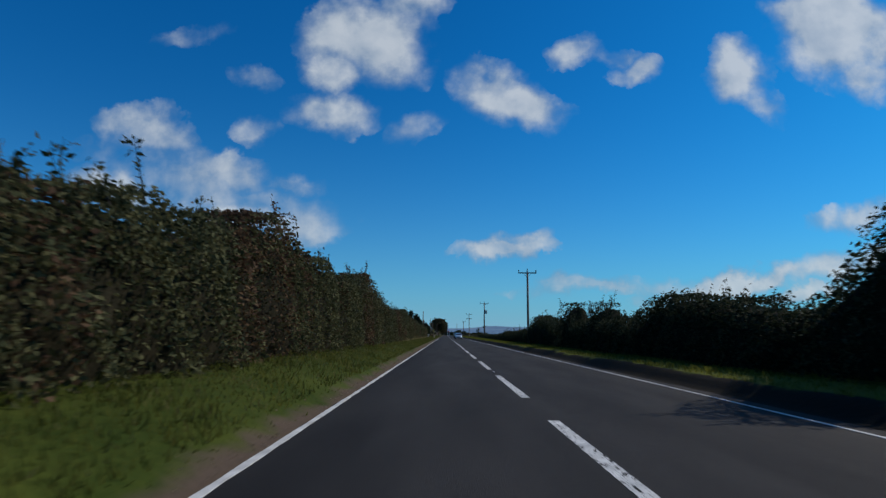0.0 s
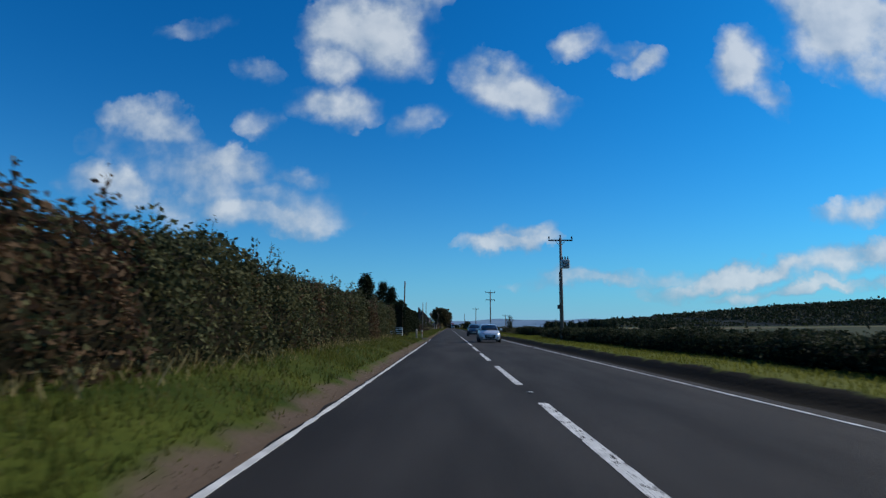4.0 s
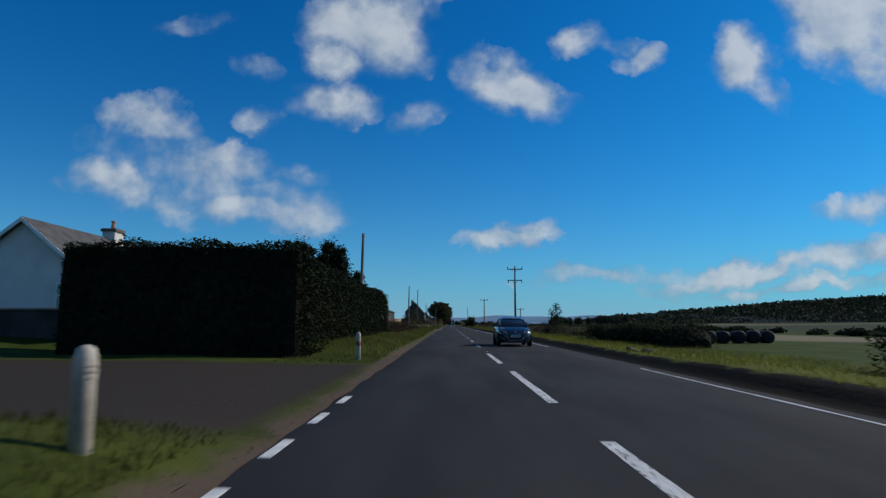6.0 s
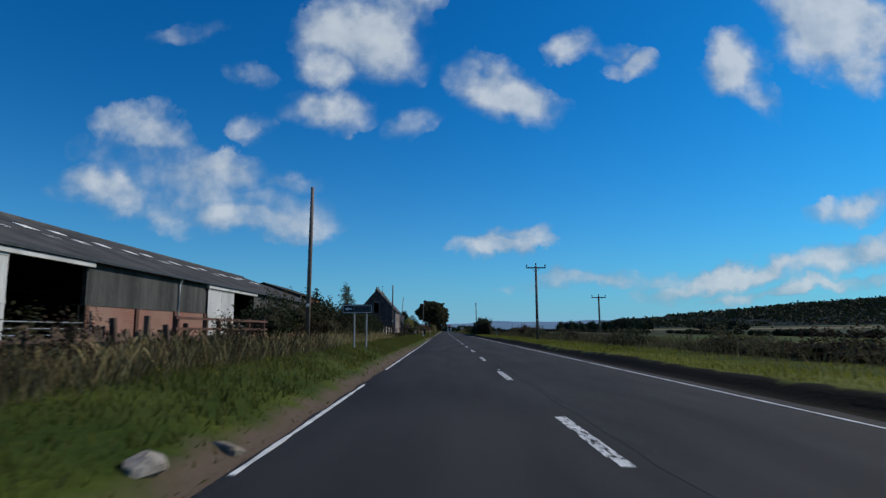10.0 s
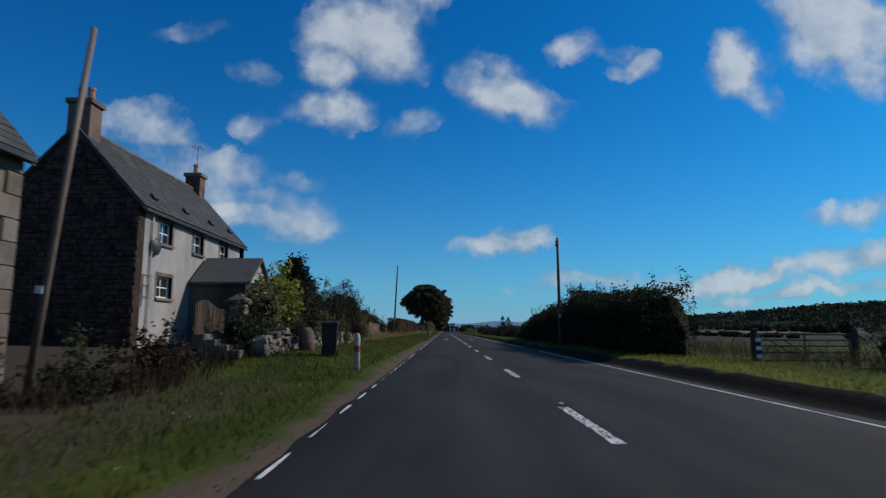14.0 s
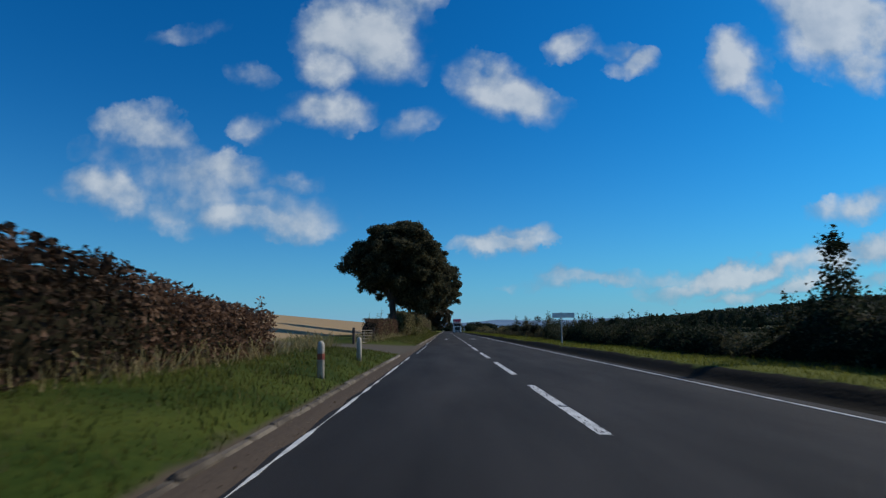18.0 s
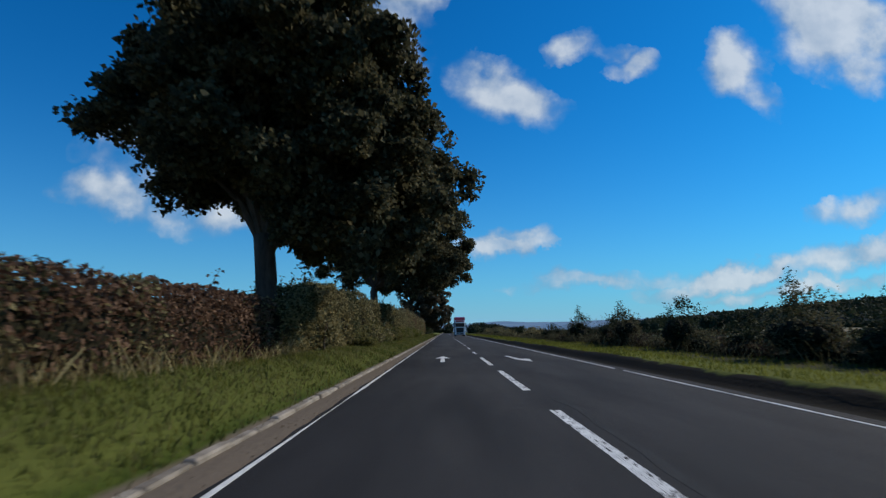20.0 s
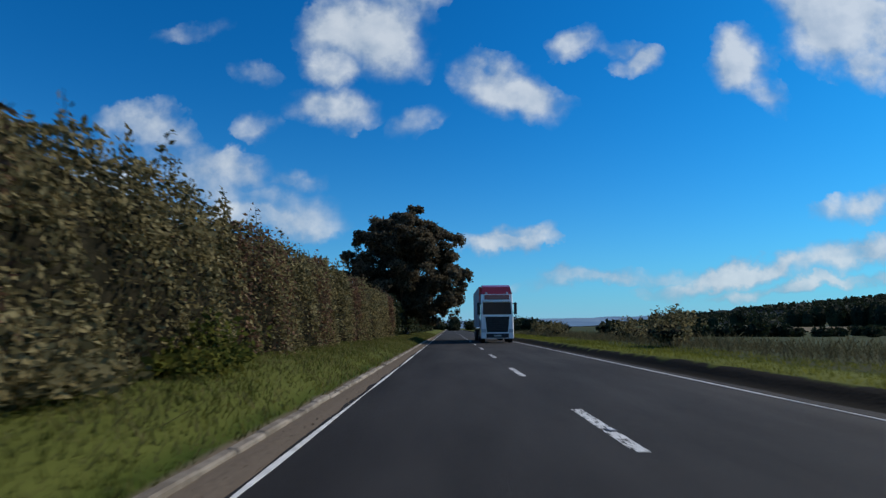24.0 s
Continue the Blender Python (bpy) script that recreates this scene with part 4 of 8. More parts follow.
    part("leaves", quad_mesh("leaves", leaves_at(pts, size, rs), leaf), leaf, ob)
    if stems:
        part("shoots", quad_mesh("shoots", np.array(stems), M_TWIG), M_TWIG, ob, "thin upright shoots")
    return ob


def blob_points(n, c, r, rs, fill=0.35):
    """Points spread through the shell of an ellipsoid."""
    d = rs.normal(size=(n, 3))
    d /= np.linalg.norm(d, axis=1)[:, None]
    return np.array(c) + d * np.array(r) * (1 - fill * rs.uniform(0, 1, n) ** 1.6)[:, None]


def bush(name, label, x, y, r, hgt, leaf, n=2600, size=0.16, seed=1, category="shrub", spiky=0.25, z=None, lumps=9, solid=0.55):
    rs = np.random.RandomState(seed)
    z0 = gz(x, y) if z is None else z
    rx, ry_ = r
    ob = tagged(new(name), label, category)
    ob.matrix_basis = pose(x, y, z0)
    pts, core = [], Geo()
    for i in range(lumps):
        a = rs.uniform(0, 6.28)
        q = rs.uniform(0, 0.62)
        c = np.array([math.cos(a) * rx * q, math.sin(a) * ry_ * q, hgt * rs.uniform(0.34, 0.68)])
        rr = np.array([rx, ry_, hgt * 0.62]) * rs.uniform(0.38, 0.58)
        c[2] = min(c[2], hgt - rr[2] * 0.85)
        pts.append(blob_points(n // lumps, c, rr, rs, 0.5))
        seg = []
        for j, v in enumerate((-0.85, -0.4, 0.15, 0.6, 0.85)):
            w_ = math.sqrt(1 - v * v) * solid
            seg.append([(c[0] + rr[0] * w_ * math.cos(s), c[1] + rr[1] * w_ * math.sin(s), max(0.02, c[2] + rr[2] * v * solid)) for s in np.linspace(0, 5.5, 8)])
        core.loft(seg, cap=True)
    for i in range(5 if hgt > 1.5 else 0):
        a = rs.uniform(0, 6.28)
        twigs = Geo().tube([(0.1 * math.cos(a), 0.1 * math.sin(a), -0.08), (rx * 0.25 * math.cos(a), ry_ * 0.25 * math.sin(a), hgt * 0.3),
                    (rx * 0.5 * math.cos(a), ry_ * 0.5 * math.sin(a), hgt * 0.62)], [0.045, 0.03, 0.012], 5)
        part("stem", twigs, M_TWIG, ob)
    ns = int(26 * spiky * rx * 2)
    for i in range(ns):
        a, q = rs.uniform(0, 6.28), rs.uniform(0, 0.85)
        b = np.array([math.cos(a) * rx * q, math.sin(a) * ry_ * q, hgt * (0.95 - 0.45 * q * q)])
        tip = b + np.array([rs.normal(0, 0.1), rs.normal(0, 0.1), rs.uniform(0.25, 0.75)])
        pts.append(b + (tip - b) * rs.uniform(0, 1, (11, 1)) + rs.normal(0, 0.05, (11, 3)))
    pts = np.concatenate(pts)
    pts[:, 2] = np.maximum(pts[:, 2], 0.04)
    if rx > 0.9:
        part("shade_core", core, M_CORE, ob)
    part("leaves", quad_mesh("leaves", leaves_at(pts, size, rs), leaf), leaf, ob)
    return ob


def broom(name, label, x, y, rx, ry_, hgt, seed):
    """A shrub of many stiff upright stems."""
    rs = np.random.RandomState(seed)
    ob = tagged(new(name), label, "shrub")
    ob.matrix_basis = pose(x, y, gz(x, y))
    stems = Geo()
    pts = []
    for i in range(420):
        a, q = rs.uniform(0, 6.28), math.sqrt(rs.uniform())
        b0 = np.array([math.cos(a) * rx * q * 0.5, math.sin(a) * ry_ * q * 0.5, -0.05])
        tip = np.array([math.cos(a) * rx * q, math.sin(a) * ry_ * q, hgt * rs.uniform(0.6, 1.05) * (1 - 0.15 * q)])
        stems.tube([tuple(b0), tuple(b0 * 0.5 + tip * 0.5 + rs.normal(0, 0.03, 3)), tuple(tip)], [0.014, 0.011, 0.004], 3, False)
        pts.append(b0 + (tip - b0) * rs.uniform(0.25, 0.98, (22, 1)) + rs.normal(0, 0.04, (22, 3)))
    part("stem_growth", stems, M_TWIG, ob)
    part("leaves", quad_mesh("leaves", leaves_at(np.concatenate(pts), 0.11, rs, -0.9, 0.4), M_CONIFER), M_CONIFER, ob)
    return ob


def conifer(name, label, x, y, r, hgt, seed=1, leaf=None, n=4200, lean=0.0):
    rs = np.random.RandomState(seed)
    leaf = leaf or M_CONIFER
    ob = tagged(new(name), label, "conifer")
    ob.matrix_basis = pose(x, y, gz(x, y))
    part("trunk", Geo().tube([(0, 0, -0.1), (0, 0, hgt * 0.5), (lean, 0, hgt * 0.95)], [0.16, 0.1, 0.02], 7), M_BARK, ob)
    pts, limbs = [], Geo()
    nb = 120
    for i in range(nb):
        v = rs.uniform(0.06, 1.0)
        a = rs.uniform(0, 6.28)
        ln = r * (1 - v) ** 0.75 * rs.uniform(0.75, 1.2) + 0.18
        b = np.array([lean * v, 0, hgt * v * 0.95])
        tip = b + np.array([math.cos(a) * ln, math.sin(a) * ln, rs.uniform(-0.1, 0.35) * ln + 0.08])
        limbs.tube([tuple(b), tuple(tip)], [0.03, 0.008], 4)
        kk = n // nb
        f = rs.uniform(0.15, 1.05, kk)[:, None]
        pts.append(b + (tip - b) * f + rs.normal(0, 1, (kk, 3)) * (0.045 + 0.11 * (1 - f)) * max(0.5, r))
    part("branches", limbs, M_TWIG, ob)["kind"] = "stuff"
    part("sprays", quad_mesh("sprays", leaves_at(np.concatenate(pts), 0.26, rs, droop=0.15, wide=0.35), leaf), leaf, ob)
    return ob


def tree(name, label, x, y, crown, trunk_h, trunk_r, seed, clumps=230, per=300, leaf=None, size=0.30):
    """A broad tree. crown: ellipsoids (dx, dy, z, rx, ry, rz) that the clumps of leaves fill."""
    rs = np.random.RandomState(seed)
    leaf = leaf or M_LEAF_TREE
    z0 = gz(x, y)
    ob = tagged(new(name), label, "tree")
    ob.matrix_basis = pose(x, y, z0)
    g_ = Geo()
    zs = np.linspace(-0.25, trunk_h, 7)
    g_.tube([(0.12 * math.sin(z * 0.8 + seed), 0.1 * math.cos(z * 0.7), z) for z in zs], [trunk_r * (1.55 - 0.9 * min(1, (z + 0.3) / 1.3)) if z < 1 else trunk_r * (0.66 - 0.02 * z) for z in zs], 12)
    part("trunk", g_, M_BARK, ob, "thick dark trunk", True)
    pts = []
    vol = np.array([c[3] * c[4] * c[5] for c in crown]) ** 0.8
    lobes = max(8, clumps // 3)
    per = per // 2
    mid = np.mean([c[:3] for c in crown], axis=0)
    share = [(c, j, max(4, int(round(lobes * v_ / vol.sum())))) for c, v_ in zip(crown, vol) for j in range(max(4, int(round(lobes * v_ / vol.sum()))))]
    for i, (c, j, of) in enumerate(share):
        up_, turn_ = 1 - 2 * ((j + 0.5) / of), j * 2.39996
        d = np.array([math.cos(turn_) * math.sqrt(1 - up_ * up_), math.sin(turn_) * math.sqrt(1 - up_ * up_), up_]) + rs.normal(0, 0.12, 3)
        p = np.array(c[:3]) + d * np.array(c[3:6]) * rs.uniform(0.80, 0.97)
        R_ = rs.uniform(0.65, 1.0)
        out = p - mid
        out /= np.linalg.norm(out) + 1e-6
        # each lobe is a cushion of leaf clumps, heaviest on its outer and upper side, with hanging tips
        for k_ in range(6):
            e = rs.normal(size=3) + out * 0.8 + np.array([0, 0, 0.45])
            e /= np.linalg.norm(e)
            r = rs.uniform(0.42, 0.75)
            pts.append(blob_points(per, p + e * R_ * np.array([1, 1, 0.62]), (r, r, r * 0.7), rs, 0.75))
        for k_ in range(2):
            r = rs.uniform(0.3, 0.5)
            pts.append(blob_points(per // 3, p + np.array([rs.normal(0, 0.7), rs.normal(0, 0.7), -R_ * 0.62]), (r, r, r * 1.1), rs, 0.8))
        if i % 4:
            continue
        m_ = np.array([p[0] * 0.35, p[1] * 0.35, trunk_h + (p[2] - trunk_h) * 0.45])
        limb = Geo().tube([(0, 0, trunk_h * 0.9), tuple(m_), tuple(m_ + (p - m_) * 0.95)], [trunk_r * 0.3, trunk_r * 0.15, 0.03], 6)
        part("limb", limb, M_BARK, ob)
    for i in range(clumps // 3):
        c = crown[rs.choice(len(crown), p=vol / vol.sum())]
        d = rs.normal(size=3)
        d /= np.linalg.norm(d)
        r = rs.uniform(0.8, 1.3)
        pts.append(blob_points(per // 2, np.array(c[:3]) + d * np.array(c[3:6]) * rs.uniform(0.1, 0.6), (r, r, r * 0.8), rs, 0.7))
    part("crown", quad_mesh("crown", leaves_at(np.concatenate(pts), size, rs, 0.3, 0.75), leaf), leaf, ob, "dense dark green leaves")
    return ob


def grass(name, label, x0, x1, y0, y1, per_m2, tall, material, seed, bias=1.0, lean=0.35):
    rs = np.random.RandomState(seed)
    n = int(abs(x1 - x0) * (y1 - y0) * per_m2)
    x = x0 + (x1 - x0) * rs.uniform(0, 1, n) ** bias
    y = rs.uniform(y0, y1, n)
    gap = ((y > 152.5) & (y < 164)) | ((y > 331) & (y < 342.5)) | ((y > 469) & (y < 485.5))
    keep = ~((x < 0) & gap)
    keep &= (wave(y + 3 * x, seed + 2, ((6, 1), (1.9, 1))) + rs.normal(0, 0.6, n)) > -0.9
    x, y = x[keep], y[keep]
    n = len(x)
    z = ground_z(x, y) - 0.02
    h_ = tall * rs.uniform(0.45, 1.3, n) * (1 + 0.35 * wave(y + x, seed + 5, ((7, 1), (2.3, 1))))
    a = rs.uniform(0, 6.28, n)
    w_ = 0.005 + 0.012 * rs.uniform(0, 1, n)
    dx, dy = np.cos(a) * w_, np.sin(a) * w_
    lx, ly = rs.normal(0, lean, n) * h_, rs.normal(0, lean, n) * h_
    q = np.empty((n, 4, 3))
    q[:, 0] = np.stack([x - dx, y - dy, z], -1)
    q[:, 1] = np.stack([x + dx, y + dy, z], -1)
    q[:, 2] = np.stack([x + lx + dx * 0.25, y + ly + dy * 0.25, z + h_], -1)
    q[:, 3] = np.stack([x + lx * 0.9 - dx * 0.25, y + ly * 0.9 - dy * 0.25, z + h_ * 0.97], -1)
    ob = part(name, quad_mesh(name, q, material), material)
    return tagged(ob, label, "grass", kind="stuff")


grass("verge_grass", "rough green verge grass beside the road", -3.84, -7.0, -4, 205, 120, 0.105, M_GRASS, 1, 1.2)
grass("verge_grass", "rough green verge grass before the farm", -4.05, -7.5, 205, 365, 120, 0.12, M_GRASS, 2, 1.2)
grass("verge_grass", "mown green verge grass beside the road", -4.08, -7.3, 405, 690, 115, 0.095, M_GRASS, 3, 1.1)
grass("verge_grass", "mown green verge grass before the garden wall", -3.95, -7.3, 365, 405, 115, 0.095, M_GRASS, 13, 1.1)
grass("verge_grass", "verge grass along the far side of the road in a sunlit colour", 4.72, 9.5, 0, 690, 70, 0.11, M_GRASS_SUNLIT, 4, 1.25)
# paler blades over the mown verge, to give it a sunlit colour
grass("mown_blades", "pale mown grass blades with the verge's sunlight in their colour", -4.1, -7.0, 484, 690, 80, 0.085, M_GRASS_PALE, 17, 1.0, 0.4)
grass("verge_tufts", "stray grass tufts creeping over the dirt edge", -3.50, -4.05, -4, 402, 34, 0.055, M_GRASS, 14, 0.55, 0.6)
grass("dry_blades", "bleached dry blades mixed into the verge grass", -3.9, -7.0, -4, 690, 26, 0.10, M_GRASS_PALE, 15, 1.0, 0.45)
grass("dry_verge_grass", "straw-coloured seeding grass at the hedge foot", -5.2, -7.6, 60, 150, 22, 0.28, M_GRASS_DRY, 5, 0.7)
grass("dry_verge_grass", "straw-coloured seeding grass along the fence", -6.2, -8.4, 252, 303, 34, 0.45, M_GRASS_DRY, 6, 0.8)
grass("dry_verge_grass", "straw-coloured seeding grass along the fence", -6.6, -8.5, 383, 520, 60, 0.42, M_GRASS_DRY, 7, 0.8)
grass("dry_verge_grass", "dull olive tall grass in the rough beyond the road", 8.6, 18.0, 195, 690, 16, 0.5, M_ROUGH, 8, 1.0)
grass("dead_weeds", "dark brown dead dock and weeds before the fence", -5.8, -9.3, 196, 236, 90, 0.30, M_WEED, 9, 0.9, 0.25)
grass("dead_weeds", "tall brown dead dock and weeds before the fence", -6.3, -9.4, 236, 268, 40, 0.46, M_WEED, 16, 0.9, 0.25)
grass("dry_verge_grass", "olive and straw seeding grass before the fence", -5.9, -9.4, 232, 270, 55, 0.44, M_ROUGH, 18, 0.9, 0.3)
grass("dry_verge_grass", "straw-coloured seeding grass before the fence", -6.0, -9.0, 234, 262, 16, 0.48, M_GRASS_DRY, 19, 0.9, 0.3)
grass("dead_weeds", "dark weeds at the yard fence", -6.6, -8.1, 306, 329, 90, 0.28, M_WEED, 10, 0.9, 0.25)
grass("dead_weeds", "brown weeds at the foot of the barn", -7.4, -9.1, 351, 368, 90, 0.5, M_WEED, 12, 0.9, 0.25)

for i in range(30):
    yy = 207 + i * 3.1 + 1.1 * math.sin(i * 2.7)
    if 268 < yy < 274:
        continue
    bush("dock_clump", "dark brown dead dock and willowherb clump", -8.3 + 0.7 * math.sin(i * 1.9), yy, (0.75, 1.3), 0.42 + 0.28 * abs(math.sin(i * 1.3)), M_WEED if i % 3 else M_ROUGH, 900, 0.075, 400 + i, "weeds", 0.8, lumps=5)
for i in range(7):
    bush("dock_clump", "dark weeds at the foot of the yard fence", -7.2 + 0.3 * math.sin(i * 1.9), 305 + i * 3.4, (0.6, 1.2), 0.3 + 0.2 * abs(math.sin(i * 1.3)), M_WEED if i % 2 else M_LEAF_DARK, 900, 0.09, 440 + i, "weeds", 0.15, lumps=5)
for i in range(6):
    bush("dock_clump", "dark weeds at the barn's foot", -8.5 + 0.25 * math.sin(i * 1.9), 344.5 + i * 2.0, (0.5, 0.9), 0.5 + 0.3 * abs(math.sin(i * 1.3)), M_WEED if i % 2 else M_LEAF_DARK, 700, 0.11, 450 + i, "weeds", 0.8, lumps=5)

rs = np.random.RandomState(78)
n_ = 9000
gx_, gy_ = -3.42 - np.abs(rs.normal(0, 0.22, n_)), rs.uniform(-4, 640, n_)
gr_ = rs.uniform(0.004, 0.013, n_) + 0.012 * (rs.uniform(0, 1, n_) > 0.97)
gz_ = np.where(gx_ > -3.62, 0.002, ground_z(gx_, gy_))
dirs = np.array([(1, 0, 0), (0, 1, 0), (-1, 0, 0), (0, -1, 0)])
tips = np.stack([gx_, gy_, gz_ + gr_ * 0.9], -1)
ringp = np.stack([gx_, gy_, gz_ - 0.002], -1)[:, None, :] + dirs[None] * (gr_[:, None, None] * rs.uniform(0.7, 1.4, (n_, 4, 1)))
grit_q = np.stack([np.stack([ringp[:, 0], ringp[:, 1], ringp[:, 2], tips], 1), np.stack([ringp[:, 2], ringp[:, 3], ringp[:, 0], tips], 1)], 1).reshape(-1, 4, 3)
tagged(part("roadside_grit", quad_mesh("roadside_grit", grit_q, M_GRIT), M_GRIT), "loose grit and small stones along the road edge", "gravel", kind="stuff")

fl = Geo()
rs = np.random.RandomState(77)
rs = np.random.RandomState(77)
for i in range(60):
    fx, fy, fr = rs.uniform(-7.0, -4.4), rs.uniform(346, 384), rs.uniform(0.008, 0.018)
    fz = gz(fx, fy) + rs.uniform(0.06, 0.13)
    fl.tube([(fx, fy, fz - 0.004), (fx, fy, fz), (fx, fy, fz + 0.006)], [0.003, fr, fr * 0.8], 6)
tagged(part("wild_flowers", fl, M_WHITE), "small white flowers scattered in the verge", "flowers", kind="stuff")

h1 = lambda y: 2.35 + 0.3 * smooth01(14, 6, y) + 0.9 * smooth01(8, 15, y) - 0.5 * smooth01(40, 55, y) - 0.45 * smooth01(84, 110, y) + 1.1 * np.exp(-((y - 36) / 3.5) ** 2) + 0.9 * np.exp(-((y - 70) / 3.0) ** 2) + 0.7 * np.exp(-((y - 17) / 4.0) ** 2)
hedge("hawthorn_hedge", "tall untrimmed hawthorn hedge with reddening leaves", -6.0, -8, 82, h1, M_LEAF, 0.125, 185, 1.9, -1, 0.8, 21, 0.32, mixin=M_LEAF_RED)
hedge("hawthorn_hedge", "untrimmed mixed hedge with dull green and brown leaves", -6.0, 82.3, 147.5, h1, M_LEAF, 0.125, 175, 1.8, -1, 0.9, 22, 0.3, extra=True, mixin=M_LEAF_RED)
conifer("cypress", "narrow dark cypress standing in the hedge", -8.0, 144.5, 1.25, 4.9, 5)
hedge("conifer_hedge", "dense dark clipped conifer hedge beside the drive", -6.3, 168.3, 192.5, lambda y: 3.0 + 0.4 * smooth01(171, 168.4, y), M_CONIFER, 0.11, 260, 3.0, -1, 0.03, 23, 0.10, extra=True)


def cross_hedge(name, label, x0, x1, y, hgt, leaf, seed, depth=1.6):
    """A clipped hedge that runs away from the road, its face to the drive."""
    rs = np.random.RandomState(seed)
    ob = stuff(name, label, "hedge")
    core = Geo()
    rows = []
    inset = 0.4 if x1 < x0 else -0.4
    for x in np.linspace(x0 - inset, x1, 14):
        zz = gz(x, y)
        b = 0.1 * noise.noise(Vector((x * 0.8, 3.1, seed)))
        rows.append([(x, y + 0.12 + b, zz - 0.1), (x, y + 0.08 + b, zz + hgt * 0.6), (x, y + 0.2, zz + hgt - 0.12), (x, y + depth - 0.2, zz + hgt - 0.12), (x, y + depth, zz - 0.1)])
    core.loft(rows, cap=True)
    part("shade_core", core, M_CORE, ob)
    n = int(abs(x1 - x0) * (hgt + depth) * 190)
    x = rs.uniform(min(x0, x1), max(x0, x1), n)
    t_ = rs.uniform(0, hgt + depth, n)
    yv = np.where(t_ < hgt, y + np.abs(rs.normal(0, 0.1, n)), y + (t_ - hgt))
    zv = ground_z(x, np.full(n, y)) + np.where(t_ < hgt, t_, hgt + rs.normal(0, 0.07, n) + 0.08 * np.sin(x * 2.3))
    pts = np.stack([x, yv, zv], -1)
    m_ = int(hgt * depth * 320)
    pts = np.concatenate([pts, np.stack([x0 - inset * np.abs(rs.normal(0.2, 0.25, m_)), y + rs.uniform(0, depth, m_), gz(x0, y) + rs.uniform(0, hgt, m_)], -1)])
    part("leaves", quad_mesh("leaves", leaves_at(pts, 0.13, rs), leaf), leaf, ob)
    return ob


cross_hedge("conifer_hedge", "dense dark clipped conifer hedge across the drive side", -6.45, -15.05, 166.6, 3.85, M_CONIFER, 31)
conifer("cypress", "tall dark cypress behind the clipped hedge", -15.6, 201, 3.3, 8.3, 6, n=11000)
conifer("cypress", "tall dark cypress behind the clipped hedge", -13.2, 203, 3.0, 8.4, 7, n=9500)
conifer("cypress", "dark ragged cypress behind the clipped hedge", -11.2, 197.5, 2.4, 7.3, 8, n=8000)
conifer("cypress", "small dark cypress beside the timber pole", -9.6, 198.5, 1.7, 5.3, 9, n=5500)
bush("roadside_bush", "dark bramble bush by the end of the fence", -9.8, 282, (2.3, 3.4), 2.9, M_LEAF_DARK, 5200, 0.17, 41)
bush("roadside_bush", "dark bramble thicket swallowing the end of the fence", -10.2, 273.2, (1.9, 2.8), 2.2, M_LEAF_DARK, 4200, 0.12, 45, spiky=0.3)
bush("roadside_bush", "brown-green thicket beside the cattle shed", -10.6, 277.6, (2.2, 2.8), 2.6, M_ROUGH, 4600, 0.12, 46, spiky=0.3)
bush("roadside_bush", "low brown bramble before the thicket", -8.9, 279.5, (1.2, 2.8), 1.5, M_ROUGH, 2600, 0.11, 47, spiky=0.3)
hedge("roadside_hedge", "overgrown dark mixed hedge behind the road sign", -8.0, 286, 307, lambda y: 2.1 - 0.5 * smooth01(296, 306, y), M_LEAF_DARK, 0.125, 144, 2.0, -1, 0.6, 24, 0.35, extra=True)
for i, (bx, by, bh) in enumerate(((-9.3, 291.5, 4.0), (-9.9, 294.5, 4.3), (-10.4, 297.5, 3.8))):
    bush("sapling", "thin leafy sapling rising from the hedge", bx, by, (0.7, 0.7), bh, M_LEAF, 700, 0.15, 50 + i, "sapling", 0.5, lumps=6)
# garden shrubs by the farmhouse
bush("garden_shrub", "golden-green feathery conifer shrub over the wall", -8.6, 366.5, (1.2, 1.5), 3.1, M_GOLD, 4200, 0.19, 61)
bush("garden_shrub", "grey-green garden shrub behind the stone wall", -8.5, 363.6, (1.0, 1.2), 2.3, M_LEAF_OLIVE, 2600, 0.15, 62)
bush("garden_shrub", "dark sprawling shrub over the garden wall", -7.9, 360.2, (0.7, 1.7), 1.35, M_LEAF_DARK, 2200, 0.14, 68)
bush("garden_shrub", "dark sprawling shrub before the gable", -8.6, 356.4, (0.7, 1.6), 1.0, M_WEED, 1600, 0.14, 69)
bush("garden_shrub", "dark green garden shrub behind the stone wall", -8.7, 369.6, (1.2, 1.8), 2.8, M_LEAF_DARK, 3600, 0.16, 63)
bush("garden_shrub", "dark purple-leaved garden shrub", -8.9, 373.2, (1.3, 2.1), 2.9, M_WEED, 3800, 0.16, 64, spiky=0.6)
broom("garden_shrub", "spiky dark broom-like shrub of upright stems", -8.7, 379.8, 1.5, 1.6, 3.35, 65)
bush("sapling", "thin leafy sapling in the garden", -8.9, 377.3, (0.45, 0.5), 3.6, M_LEAF, 500, 0.12, 165, "sapling", 0.6, lumps=6)
bush("garden_shrub", "arching small-leaved shrub at the garden's end", -8.9, 384.6, (1.5, 2.3), 3.9, M_LEAF_DARK, 5200, 0.11, 66, spiky=0.9, lumps=12)
